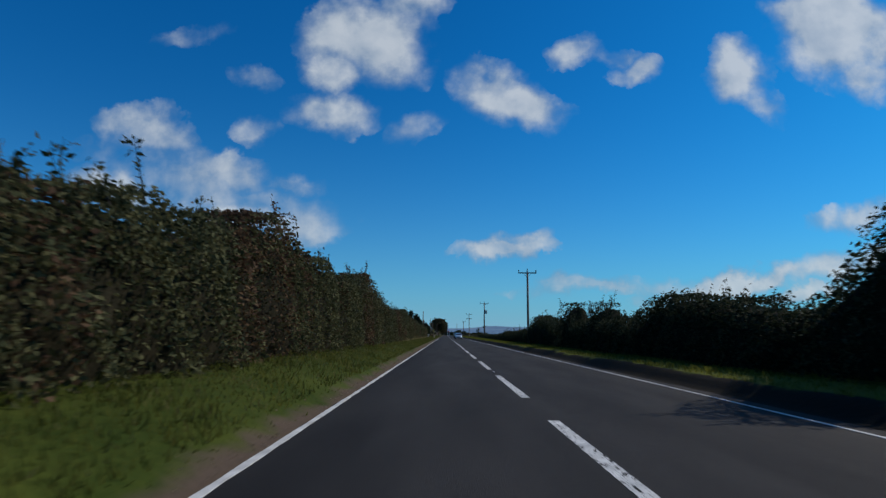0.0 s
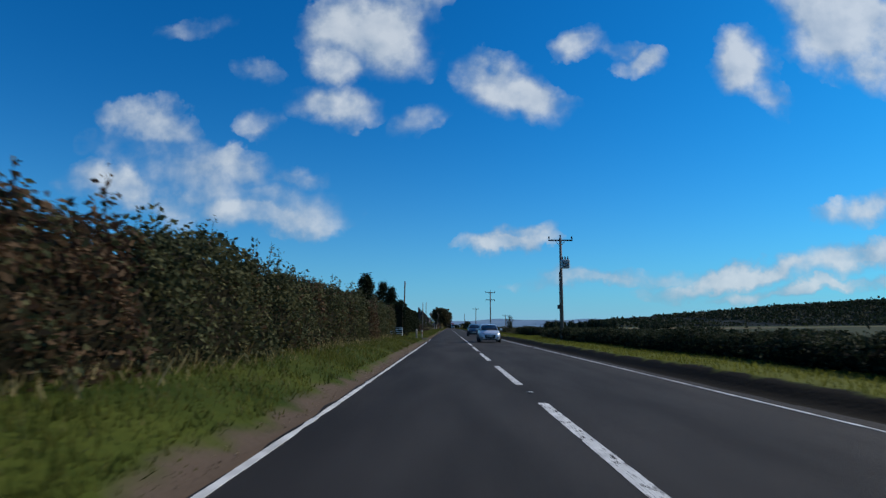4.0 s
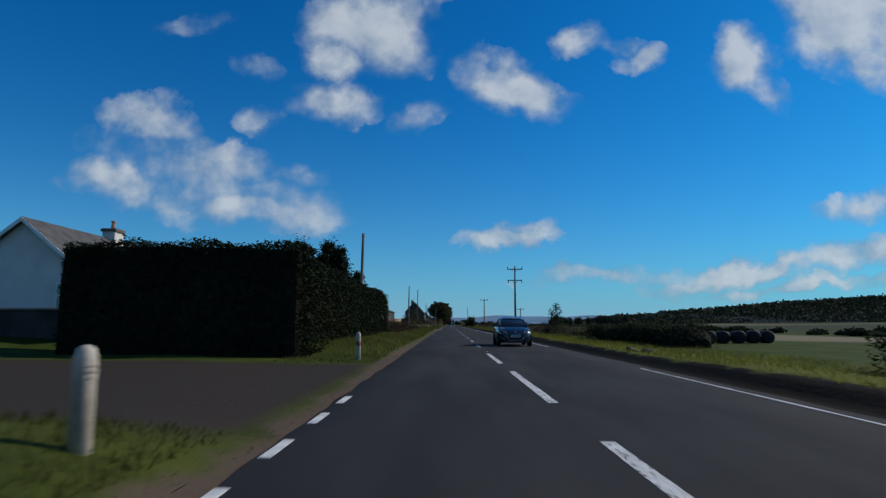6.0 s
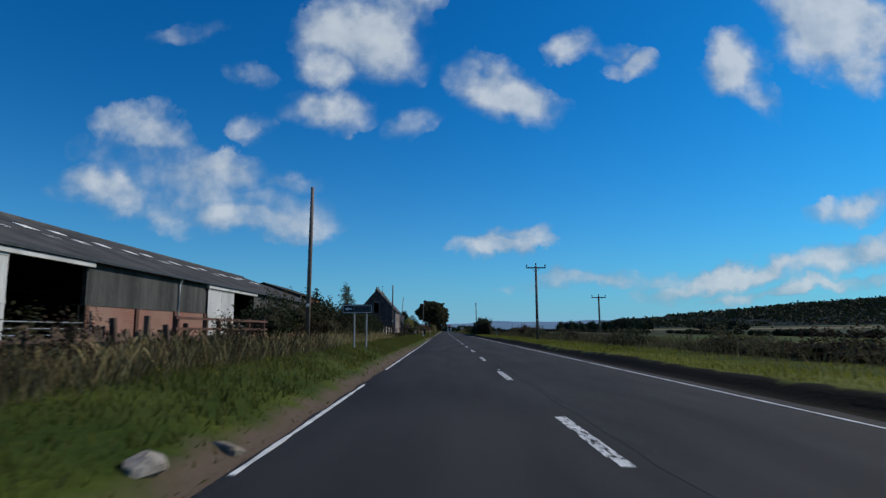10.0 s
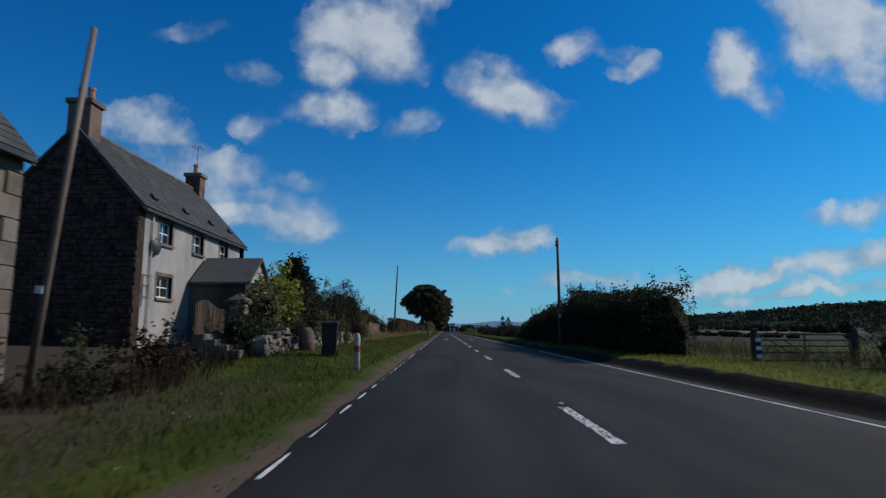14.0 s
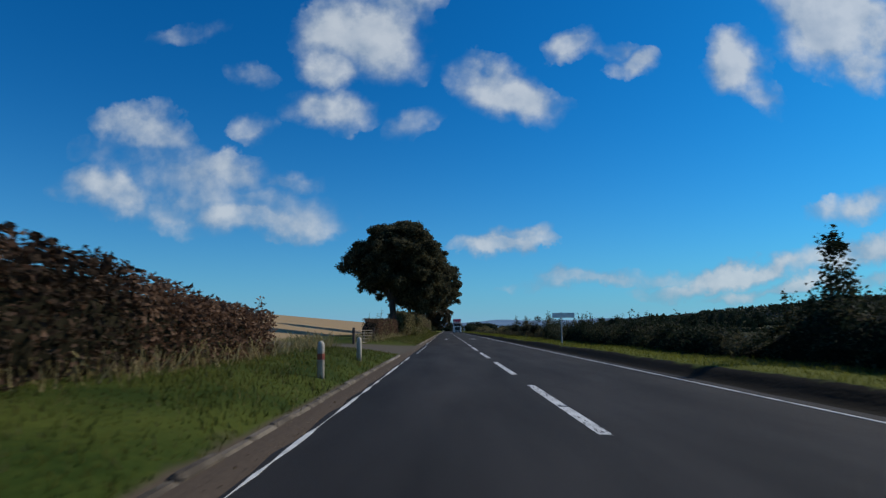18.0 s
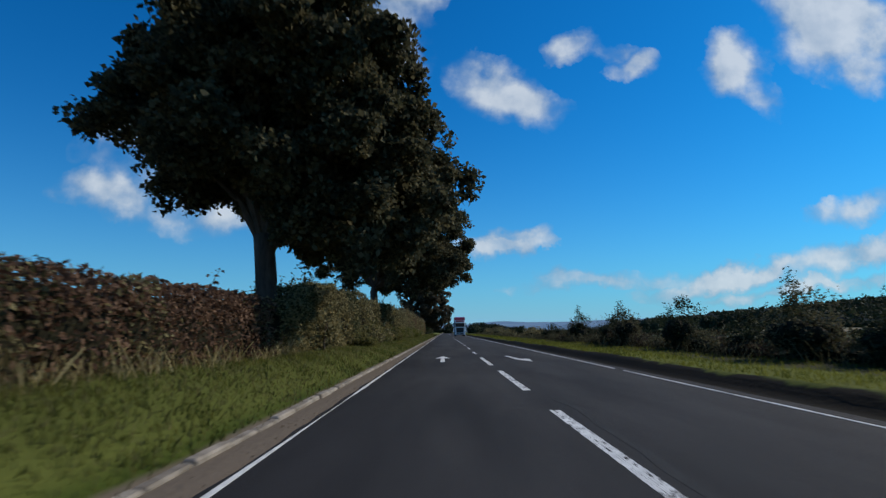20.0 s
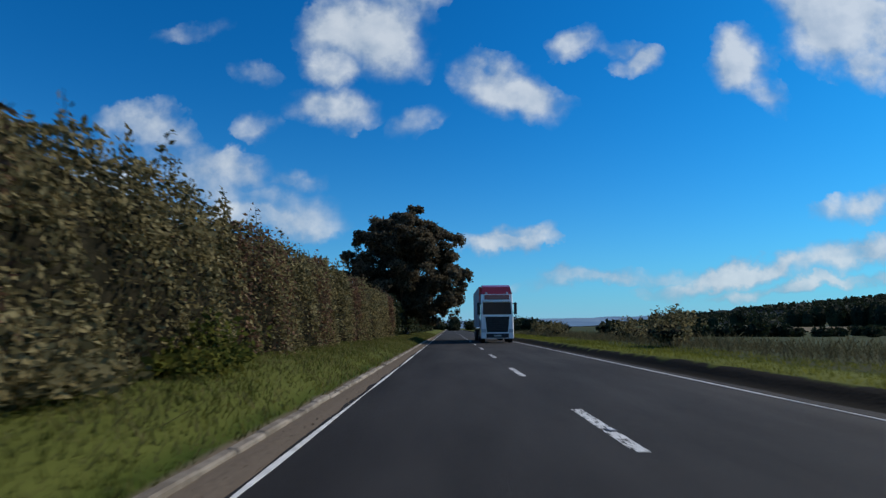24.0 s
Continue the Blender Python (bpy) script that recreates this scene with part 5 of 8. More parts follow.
for i, (by, bh, lf) in enumerate(((363.5, 0.95, M_LEAF_DARK), (365.9, 0.75, M_ROUGH), (368.2, 1.05, M_LEAF_OLIVE), (370.6, 1.15, M_WEED), (372.8, 0.8, M_ROUGH), (374.9, 1.25, M_ROUGH), (377.2, 1.1, M_WEED), (379.0, 0.8, M_LEAF_DARK), (380.8, 1.1, M_LEAF_OLIVE))):
    bush("creeping_shrub", "low creeper sprawling over the garden wall", -7.1 - 0.3 * (i % 2), by, (0.6, 1.1), bh * 1.12, lf, 2200, 0.09, 170 + i, spiky=0.5)
conifer("cypress", "dark spreading conifer beside the farmhouse garden", -10.3, 375.4, 2.2, 4.6, 67, n=6500)
hedge("garden_hedge", "dark overgrown hedge behind the paling fence", -9.6, 386, 413, 2.3, M_LEAF_DARK, 0.16, 90, 2.0, -1, 0.8, 25, 0.3, extra=True, mixin=M_LEAF_RED)
for i, by in enumerate((389.8, 404.2, 411.2)):
    bush("climbing_shrub", "dark ivy-like shrub swallowing the paling fence", -8.3, by, (0.55, 1.0), 1.7, M_LEAF_DARK, 1500, 0.13, 70 + i)
h2 = lambda y: 2.02 - 0.75 * smooth01(444, 458, y) + 0.1 * smooth01(414, 430, y)
hedge("beech_hedge", "trimmed brown hedge of dry beech and thorn", -7.1, 413.5, 458, h2, M_BEECH, 0.13, 150, 1.6, -1, 0.02, 26, 0.07, extra=True, mixin=M_WEED)
h3 = lambda y: 1.45 + 0.35 * smooth01(490, 505, y) + 0.12 * (1 - smooth01(497, 503, y))
hedge("beech_hedge", "trimmed brown hedge beside the field gate", -7.1, 488.5, 507.5, h3, M_BEECH, 0.13, 150, 1.5, -1, 0.1, 27, 0.12, extra=True, mixin=M_LEAF_OLIVE)
h4 = lambda y: 1.9 + 1.0 * smooth01(509, 516, y) + 0.15 * smooth01(530, 545, y) + 0.6 * smooth01(560, 575, y) - 0.3 * smooth01(588, 600, y)
hedge("mixed_hedge", "tall mixed hedge with olive, green and rusty leaves", -6.8, 507.8, 566, h4, M_LEAF_OLIVE, 0.13, 170, 1.9, -1, 0.7, 28, 0.32, mixin=M_LEAF)
hedge("mixed_hedge", "tall mixed hedge with olive and reddish-brown leaves", -6.8, 566.2, 640, h4, M_LEAF_OLIVE, 0.13, 170, 1.9, -1, 1.1, 29, 0.32, mixin=M_BEECH)
hedge("mixed_hedge", "distant dark mixed hedge along the road", -6.8, 640.3, 760, 3.0, M_LEAF_DARK, 0.4, 14, 1.9, -1, 0.2, 30, 0.3)
bush("undergrowth", "bright nettle and dock clump at the hedge foot", -6.3, 571.0, (0.5, 2.2), 0.75, M_GRASS, 1500, 0.2, 81)
bush("undergrowth", "bright dock leaves at the hedge foot", -6.3, 596.5, (0.4, 2.5), 0.38, M_GRASS, 1200, 0.2, 82)
for i in range(24):
    bush("undergrowth", "bright nettle and dock clump at the hedge foot", -6.25 + 0.2 * math.sin(i * 2.3), 522 + i * 3.2 + 1.0 * math.sin(i * 1.7), (0.8, 1.9), (0.6 + 0.4 * abs(math.sin(i * 1.1))) * (1.0 if i < 18 else 0.6), (M_GRASS_PALE, M_LEAF_OLIVE, M_GRASS)[i % 3], 1700, 0.14, 84 + i, spiky=0.6)
bush("undergrowth", "bright bush below the trees", -6.6, 512.5, (0.8, 1.6), 1.9, M_LEAF_OLIVE, 1800, 0.17, 83)

# beyond the road
r1 = lambda y: 1.75 + 1.8 * np.exp(-((y - 11.5) / 2.2) ** 2) + 0.9 * np.exp(-((y - 23) / 4.0) ** 2) + 1.6 * np.exp(-((y - 45) / 1.3) ** 2) + 1.5 * np.exp(-((y - 36.5) / 1.2) ** 2)
# road side of this hedge is shaded by its dark leaf colour too
hedge("field_hedge", "tall hedge beyond the road with its shade put into dark leaves", 7.3, -6, 48, r1, M_LEAF_DARK, 0.125, 144, 1.8, 1, 0.8, 33, 0.3)
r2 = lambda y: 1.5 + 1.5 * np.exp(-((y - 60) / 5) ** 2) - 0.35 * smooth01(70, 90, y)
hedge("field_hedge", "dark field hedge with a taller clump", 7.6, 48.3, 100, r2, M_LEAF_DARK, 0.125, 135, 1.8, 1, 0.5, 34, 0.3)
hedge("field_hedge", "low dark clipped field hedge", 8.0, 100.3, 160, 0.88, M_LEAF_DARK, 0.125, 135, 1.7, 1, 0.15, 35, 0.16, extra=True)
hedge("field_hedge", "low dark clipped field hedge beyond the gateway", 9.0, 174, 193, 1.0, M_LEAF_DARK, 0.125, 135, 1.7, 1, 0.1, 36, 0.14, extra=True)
hedge("scrub", "dark uneven bramble scrub along the field edge", 10.6, 196, 276, lambda y: 0.34 + 0.3 * wave(y, 93, ((15, 1), (5, 0.9))), M_ROUGH, 0.12, 80, 2.4, 1, 0.5, 43, 0.25, mixin=M_LEAF_DARK)
hedge("scrub", "dark uneven bramble scrub along the field edge", 11.0, 282, 361, lambda y: 0.32 + 0.7 * smooth01(328, 340, y) + 0.28 * wave(y, 94, ((15, 1), (5, 0.9))), M_ROUGH, 0.12, 95, 2.6, 1, 0.6, 44, 0.25, mixin=M_LEAF_DARK)
rough = [(10.5, 200, 1.2), (9.9, 211.5, 1.6), (12, 219, 1.3), (11, 226, 1.4), (13, 238, 1.2), (10.5, 245, 1.3), (12.5, 255, 1.7), (11.5, 263, 1.3), (12, 274, 1.5), (10.8, 284, 1.2), (12.5, 292, 1.4), (11, 303, 1.2), (12, 312, 1.3), (10.6, 322, 1.3), (12.4, 333, 1.5), (11.4, 341, 1.7), (12.6, 350, 1.6)]
for i, (bx, by, bh) in enumerate(rough):
    bush("rough_shrub", "dark bramble clump in the rough beyond the road", bx, by, (1.6 + 0.3 * math.sin(i * 2.1), 2.6 + 0.7 * math.sin(i)), bh * (0.55 if by < 328 else 0.85), (M_ROUGH, M_LEAF_DARK, M_ROUGH, M_WEED)[i % 4], 2200, 0.12, 100 + i, spiky=0.5)
bush("sapling", "thin dark sapling standing in the rough", 10.0, 211.5, (0.8, 0.9), 2.9, M_LEAF_DARK, 900, 0.15, 130, "sapling", 0.7, lumps=6)
r3 = lambda y: 2.6 + 0.7 * np.exp(-((y - 379) / 4) ** 2) - 1.1 * smooth01(392, 403, y)
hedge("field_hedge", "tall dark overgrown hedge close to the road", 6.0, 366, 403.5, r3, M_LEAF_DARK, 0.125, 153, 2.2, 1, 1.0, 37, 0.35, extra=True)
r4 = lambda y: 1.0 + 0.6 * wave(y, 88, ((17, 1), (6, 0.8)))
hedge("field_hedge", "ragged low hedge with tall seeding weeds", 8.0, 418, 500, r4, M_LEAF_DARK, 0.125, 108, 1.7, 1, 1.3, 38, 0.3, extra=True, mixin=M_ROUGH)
hedge("field_hedge", "ragged low brown scrub of bramble and thorn", 9.6, 501, 562, lambda y: 0.62 + 0.3 * wave(y, 91, ((13, 1), (5, 0.8))) - 0.1 * smooth01(530, 545, y), M_ROUGH, 0.12, 90, 2.0, 1, 0.7, 39, 0.15, mixin=M_WEED)
bush("sapling", "leafy sapling rising from the low hedge", 8.9, 443.5, (0.7, 0.8), 2.8, M_LEAF_DARK, 900, 0.15, 131, "sapling", 0.7, lumps=6)
bush("sapling", "leafy sapling rising from the low hedge", 9.2, 456.0, (0.8, 0.8), 3.4, M_LEAF_DARK, 1000, 0.15, 132, "sapling", 0.7, lumps=6)
for i, (bx, by, bh, br) in enumerate(((10.4, 503.5, 1.7, 1.2), (10.2, 507.5, 1.9, 1.3), (10.6, 512.0, 1.2, 1.2), (10.3, 518.0, 2.2, 1.3), (10.2, 527.5, 2.0, 1.2), (10.5, 531.5, 1.7, 1.4), (10.3, 540.5, 2.1, 1.3), (10.6, 545.5, 1.4, 1.3), (10.5, 556.0, 1.3, 1.5))):
    bush("rough_shrub", "dark straggling thorn shrub in the rough", bx, by, (br, br * 1.7), bh, M_ROUGH if i % 3 == 1 else M_LEAF_DARK, 2600, 0.11, 330 + i, spiky=0.9)
    if i in (1, 4, 6):
        bush("sapling", "thin straggling sapling among the thorn scrub", bx - 0.2, by + 0.6, (0.45, 0.5), bh + 0.65, M_LEAF, 420, 0.11, 350 + i, "sapling", 0.8, lumps=6)
for i, (bx, by, bh) in enumerate(((10.5, 570, 1.1), (12, 582, 1.0), (9.5, 594, 0.8), (9.8, 617, 1.55), (11.5, 630, 1.2), (10.5, 655, 1.3), (11.5, 676, 1.4))):
    bush("rough_shrub", "grey-green shrub in the rough field edge", bx, by, (1.7, 2.6), bh, M_LEAF_OLIVE, 1800, 0.17, 140 + i, spiky=0.6)

# the big roadside trees
tree("sycamore", "tall broad sycamore with a dark dome of leaves", -8.0, 509, [(0.7, 0, 8.9, 4.6, 4.5, 3.5), (0.9, 0, 10.2, 3.9, 3.9, 2.85), (3.95, 3.4, 7.0, 2.5, 3.0, 3.0), (-2.65, -0.3, 8.7, 2.5, 2.7, 1.7), (2.8, 0.6, 5.6, 2.7, 3.2, 2.2), (-2.2, -0.3, 6.5, 1.6, 2.0, 0.9)], 4.2, 0.62, 201, 560, 330, size=0.21)
tree("sycamore", "tall broad sycamore leaning over the road", -7.8, 541, [(0.6, 0.6, 10.3, 6.4, 6.2, 4.2), (5.0, 0.4, 8.8, 3.2, 4.5, 3.3), (-4.3, 0.5, 9.9, 2.8, 4.2, 2.3), (0.4, 0.5, 12.4, 4.4, 4.4, 2.0), (4.8, -0.5, 6.3, 3.1, 3.6, 2.2), (2.0, 0, 6.7, 2.5, 3.0, 2.0), (-0.8, 0, 7.4, 2.2, 2.4, 1.5), (1.2, 6.5, 6.3, 3.6, 2.6, 1.4), (-2.6, 6.8, 6.8, 3.2, 2.6, 1.3), (5.6, 5.5, 7.3, 2.8, 3.0, 1.8)], 5.2, 0.55, 202, 520, 400, size=0.20)
tree("sycamore", "large dark roadside tree with a rounded crown", -7.1, 655, [(0.4, 0, 8.6, 6.0, 6.0, 5.0), (2.6, 0, 5.2, 4.2, 4.4, 3.6), (-2.4, 0, 5.4, 4.2, 4.0, 3.4), (0.2, 0, 11.2, 4.0, 4.0, 2.6)], 2.4, 0.5, 203, 420, 300, leaf=M_TREE_BROWN, size=0.27)

# far woods along the rising ground
def far_wood(name, label, line, count, r, hgt, seed, leaf=M_FARWOOD):
    rs = np.random.RandomState(seed)
    ob = stuff(name, label, "woodland")
    qs, core = [], Geo()
    for i in range(count):
        f = rs.uniform(0, 1)
        x = line[0] + (line[2] - line[0]) * f + rs.normal(0, r * 1.6)
        y = line[1] + (line[3] - line[1]) * f + rs.normal(0, r * 1.6)
        hh = hgt * rs.uniform(0.55, 1.2)
        z = gz(x, y)
        qs.append(leaves_at(blob_points(260, (x, y, z + hh * 0.55), (r, r, hh * 0.52), rs, 0.5), 0.25 + r * 0.2, rs, 0.1, 0.8))
        core.loft([[(x + r * w_ * math.cos(s), y + r * w_ * math.sin(s), z + hh * v) for s in np.linspace(0, 5.3, 7)] for v, w_ in ((-0.05, 0.5), (0.25, 0.8), (0.6, 0.75), (0.9, 0.3))], cap=True)
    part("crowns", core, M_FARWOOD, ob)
    part("leaves", quad_mesh("leaves", np.concatenate(qs), leaf), leaf, ob)
    return ob


far_wood("woodland", "belt of dark trees across the pasture", (150, 1050, 200, 810), 55, 4.2, 10, 303)
far_wood("woodland", "low dark trees along the far fields", (150, 560, 420, 1250), 60, 3.6, 5.0, 302)
far_wood("woodland", "distant dark trees at the end of the road", (-30, 820, 25, 860), 20, 3.2, 5.5, 304)
far_wood("woodland", "distant trees beyond the stubble", (14, 760, 60, 960), 26, 3.0, 4.5, 305)
far_wood("field_boundary", "dark hedge line across the far fields", (60, 150, 90, 640), 130, 1.3, 1.25, 306)
far_wood("field_boundary", "dark hedge line across the far fields", (14, 660, 110, 700), 50, 1.4, 1.7, 307)
# long wooded ridge beyond the fields, its top ragged with trees
rx_ = np.arange(300.0, 2700.0, 5.0)
rs = np.random.RandomState(311)
crest = np.minimum(-14 + 0.076 * rx_, 118) + 3.5 * wave(rx_, 12, ((900, 1), (340, 0.5)))
crest = crest * smooth01(320, 470, rx_)
ragged = np.convolve(rs.uniform(0, 1, len(rx_)), (0.25, 0.5, 0.25), "same") * 7
cols = [(1480, -6 + 0 * rx_), (1560, crest * 0.18), (1660, crest * 0.48), (1735, crest * 0.76), (1790, crest - 3), (1800, crest + ragged), (1812, crest - 3), (2100, crest * 0.6), (2300, -10 + 0 * rx_)]
gg = Geo().loft([[(x, dy_, float(z_[i]) + 3) for dy_, z_ in cols] for i, x in enumerate(rx_)], closed=False)
n_ = 26000
wx, wf = rs.uniform(330, 2600, n_), rs.uniform(0, 1, n_) ** 0.8
wooded = wave(wx + 260 * wf, 14, ((420, 1), (150, 0.8))) + rs.normal(0, 0.25, n_) > -0.45
wy = np.interp(wf, (0, 0.18, 0.48, 0.76, 1), (1500, 1560, 1660, 1735, 1796))
wz = np.interp(wx, rx_, crest) * np.interp(wf, (0, 1), (0.05, 1)) + 3 + rs.uniform(0, 6, n_)
wpts = np.stack([wx, wy - 3, wz], -1)[wooded]
ridge_leaves = leaves_at(wpts, 6.5, rs, 0.1, 0.9)
ridge = tagged(part("wooded_ridge", gg, M_RIDGE, smooth=True), "long dark wooded ridge beyond the fields", "ridge", kind="structure")
part("tree_clumps", quad_mesh("tree_clumps", ridge_leaves, M_FARWOOD), M_FARWOOD, ridge)
# distant hills, the blue of the air between put into their colour
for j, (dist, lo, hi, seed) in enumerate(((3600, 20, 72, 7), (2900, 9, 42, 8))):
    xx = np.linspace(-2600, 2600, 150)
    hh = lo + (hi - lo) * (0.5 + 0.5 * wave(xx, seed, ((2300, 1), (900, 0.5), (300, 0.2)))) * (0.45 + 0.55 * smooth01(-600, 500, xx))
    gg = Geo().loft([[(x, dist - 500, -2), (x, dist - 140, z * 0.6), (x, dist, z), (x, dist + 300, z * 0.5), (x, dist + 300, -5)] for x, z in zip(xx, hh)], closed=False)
    tagged(part("distant_hill", gg, M_HILL, smooth=True), "distant hills on the horizon with blue haze in their colour", "hills", kind="structure")


# ---- buildings ----
def holed_wall(u0, u1, z0, z1, holes, at, out, thick=0.4):
    """A wall panel with openings. at(u, z) gives the place on its face, out is the outward normal; holes: (u0, u1, z0, z1)."""
    us = sorted({u0, u1, *[h_[0] for h_ in holes], *[h_[1] for h_ in holes]})
    zs = sorted({z0, z1, *[h_[2] for h_ in holes], *[h_[3] for h_ in holes]})
    us, zs = [u for u in us if u0 <= u <= u1], [z for z in zs if z0 <= z <= z1]
    o = Vector(out) * -thick
    nu, nz_ = len(us), len(zs)
    verts = [Vector(at(u, z)) for z in zs for u in us]
    verts += [v + o for v in verts]
    n = nu * nz_
    front = []
    for i in range(nu - 1):
        for j in range(nz_ - 1):
            mu, mz = (us[i] + us[i + 1]) / 2, (zs[j] + zs[j + 1]) / 2
            if not any(h_[0] < mu < h_[1] and h_[2] < mz < h_[3] for h_ in holes):
                k_ = j * nu + i
                front.append((k_, k_ + 1, k_ + 1 + nu, k_ + nu))
    edges = {}
    for f in front:
        for p, q in zip(f, f[1:] + f[:1]):
            edges.setdefault((min(p, q), max(p, q)), []).append((p, q))
    faces = front + [tuple(v + n for v in reversed(f)) for f in front]
    faces += [(q, p, p + n, q + n) for e in edges.values() if len(e) == 1 for p, q in e]
    used = sorted({v for f in faces for v in f})
    new_i = {v: i for i, v in enumerate(used)}
    return Geo().add([verts[v] for v in used], [tuple(new_i[v] for v in f) for f in faces])


def corrugated(y0, y1, step, p_low, p_high, amp, thick=0.02):
    """A ribbed sheet that runs along y between two (x, z) lines."""
    ys_ = np.arange(y0, y1 + step / 2, step / 2)
    nx, nz = -(p_high[1] - p_low[1]), (p_high[0] - p_low[0])
    ln = math.hypot(nx, nz)
    nx, nz = nx / ln, nz / ln
    if nz < 0 or (abs(nz) < 1e-6 and nx < 0):
        nx, nz = -nx, -nz
    g_ = Geo()
    rows = []
    for i, y in enumerate(ys_):
        o = amp if i % 2 else 0.0
        rows.append([(p_low[0] + nx * o, y, p_low[1] + nz * o), (p_high[0] + nx * o, y, p_high[1] + nz * o),
                     (p_high[0] + nx * (o - thick), y, p_high[1] + nz * (o - thick)), (p_low[0] + nx * (o - thick), y, p_low[1] + nz * (o - thick))])
    return g_.loft(rows, cap=True)


stone_meshes = []
for i in range(8):
    rs = np.random.RandomState(700 + i)
    c = 0.12
    ring = [(-0.5 + c, -0.5), (0.5 - c, -0.5), (0.5, -0.5 + c), (0.5, 0.5 - c), (0.5 - c, 0.5), (-0.5 + c, 0.5), (-0.5, 0.5 - c), (-0.5, -0.5 + c)]
    ring = [(a + rs.normal(0, 0.05), b + rs.normal(0, 0.05)) for a, b in ring]
    s_ = Geo().loft([[(a, b, -0.5) for a, b in ring], [(a, b, 0.25) for a, b in ring], [(a * 0.78, b * 0.78, 0.5 + rs.normal(0, 0.08)) for a, b in ring]], cap=True)
    stone_meshes.append(s_.mesh("stone", M_STONE))


def stone_face(parent, at_matrix, u0, u1, z0, z1, holes, seed, inside=lambda u, z: True, limit=300, course=(0.11, 0.24), lengths=(0.15, 0.46), proud=0.05, cover=1.0, stones=None, material=M_STONE):
    """Lays uneven stones over a wall's face: the first ones as parts, the rest joined. at_matrix maps (u, z, out) to the world."""
    rs = np.random.RandomState(seed)
    z, made, rest = z0, 0, Geo()
    while z < z1 - 0.05:
        hh = min(rs.uniform(*course), z1 - z)
        u = u0 + rs.uniform(-0.1, 0)
        while u < u1:
            ln = rs.uniform(*lengths)
            a, b = max(u, u0), min(u + ln, u1)
            u += ln
            mu, mz = (a + b) / 2, z + hh / 2
            if b - a < 0.08 or not inside(mu, mz) or noise.noise(Vector((mu * 0.9, mz * 0.9, seed))) + rs.normal(0, 0.18) > cover:
                continue
            if any(h_[0] - 0.02 < b and a < h_[1] + 0.02 and h_[2] - 0.02 < z + hh and z < h_[3] + 0.02 for h_ in holes):
                a2 = [h_ for h_ in holes if h_[0] - 0.02 < b and a < h_[1] + 0.02 and h_[2] - 0.02 < z + hh and z < h_[3] + 0.02][0]
                if a < a2[0]:
                    b = a2[0] - 0.02
                elif b > a2[1]:
                    a = a2[1] + 0.02
                else:
                    continue
                if b - a < 0.08:
                    continue
                mu = (a + b) / 2
            m = at_matrix @ Matrix.Translation((mu, mz + rs.normal(0, 0.014), rs.uniform(0, 0.02))) @ Matrix.Rotation(rs.normal(0, 0.05), 4, "Z") @ Matrix.Diagonal(((b - a) * rs.uniform(0.8, 1.0) - 0.01, hh * rs.uniform(0.72, 1.05) - 0.008, 2 * proud, 1))
            sm = (stones or stone_meshes)[rs.randint(8)]
            if made < limit:
                ob = part("stone", sm, material, parent)
                ob.matrix_basis = m
                made += 1
            else:
                rest.add([m @ v.co for v in sm.vertices], [tuple(p.vertices) for p in sm.polygons])
        z += hh
    if rest.v:
        ob = part("stonework", rest, material, parent, "rubble stones of the upper wall")
        ob["kind"] = "stuff"


def window(parent, x, y0, y1, z0, z1, material=M_WHITE, cols=2, rows=2, depth=0.14):
    """A sash window that faces +x, set back in its opening."""
    fr = Geo()
    t_ = 0.06
    xi = x - depth
    for a, b, c, d in ((y0, y0 + t_, z0, z1), (y1 - t_, y1, z0, z1), (y0 + t_, y1 - t_, z0, z0 + t_), (y0 + t_, y1 - t_, z1 - t_, z1)):
        fr.box(xi - 0.05, xi, a, b, c, d)
    for i in range(1, cols):
        c = y0 + (y1 - y0) * i / cols
        fr.box(xi - 0.04, xi - 0.006, c - 0.018, c + 0.018, z0 + t_, z1 - t_)
    for i in range(1, rows):
        c = z0 + (z1 - z0) * i / rows
        fr.box(xi - 0.042, xi - 0.004, y0 + t_, y1 - t_, c - 0.018, c + 0.018)
    w_ = part("window", fr, material, parent, "white painted sash window")
    part("pane", Geo().box(xi - 0.03, xi - 0.022, y0 + t_ * 0.6, y1 - t_ * 0.6, z0 + t_ * 0.6, z1 - t_ * 0.6), M_PANE, w_)
    part("sill", Geo().box(x - depth, x + 0.09, y0 - 0.08, y1 + 0.08, z0 - 0.10, z0 - 0.004, 0.01), M_QUOIN, w_, "stone sill")
    return w_


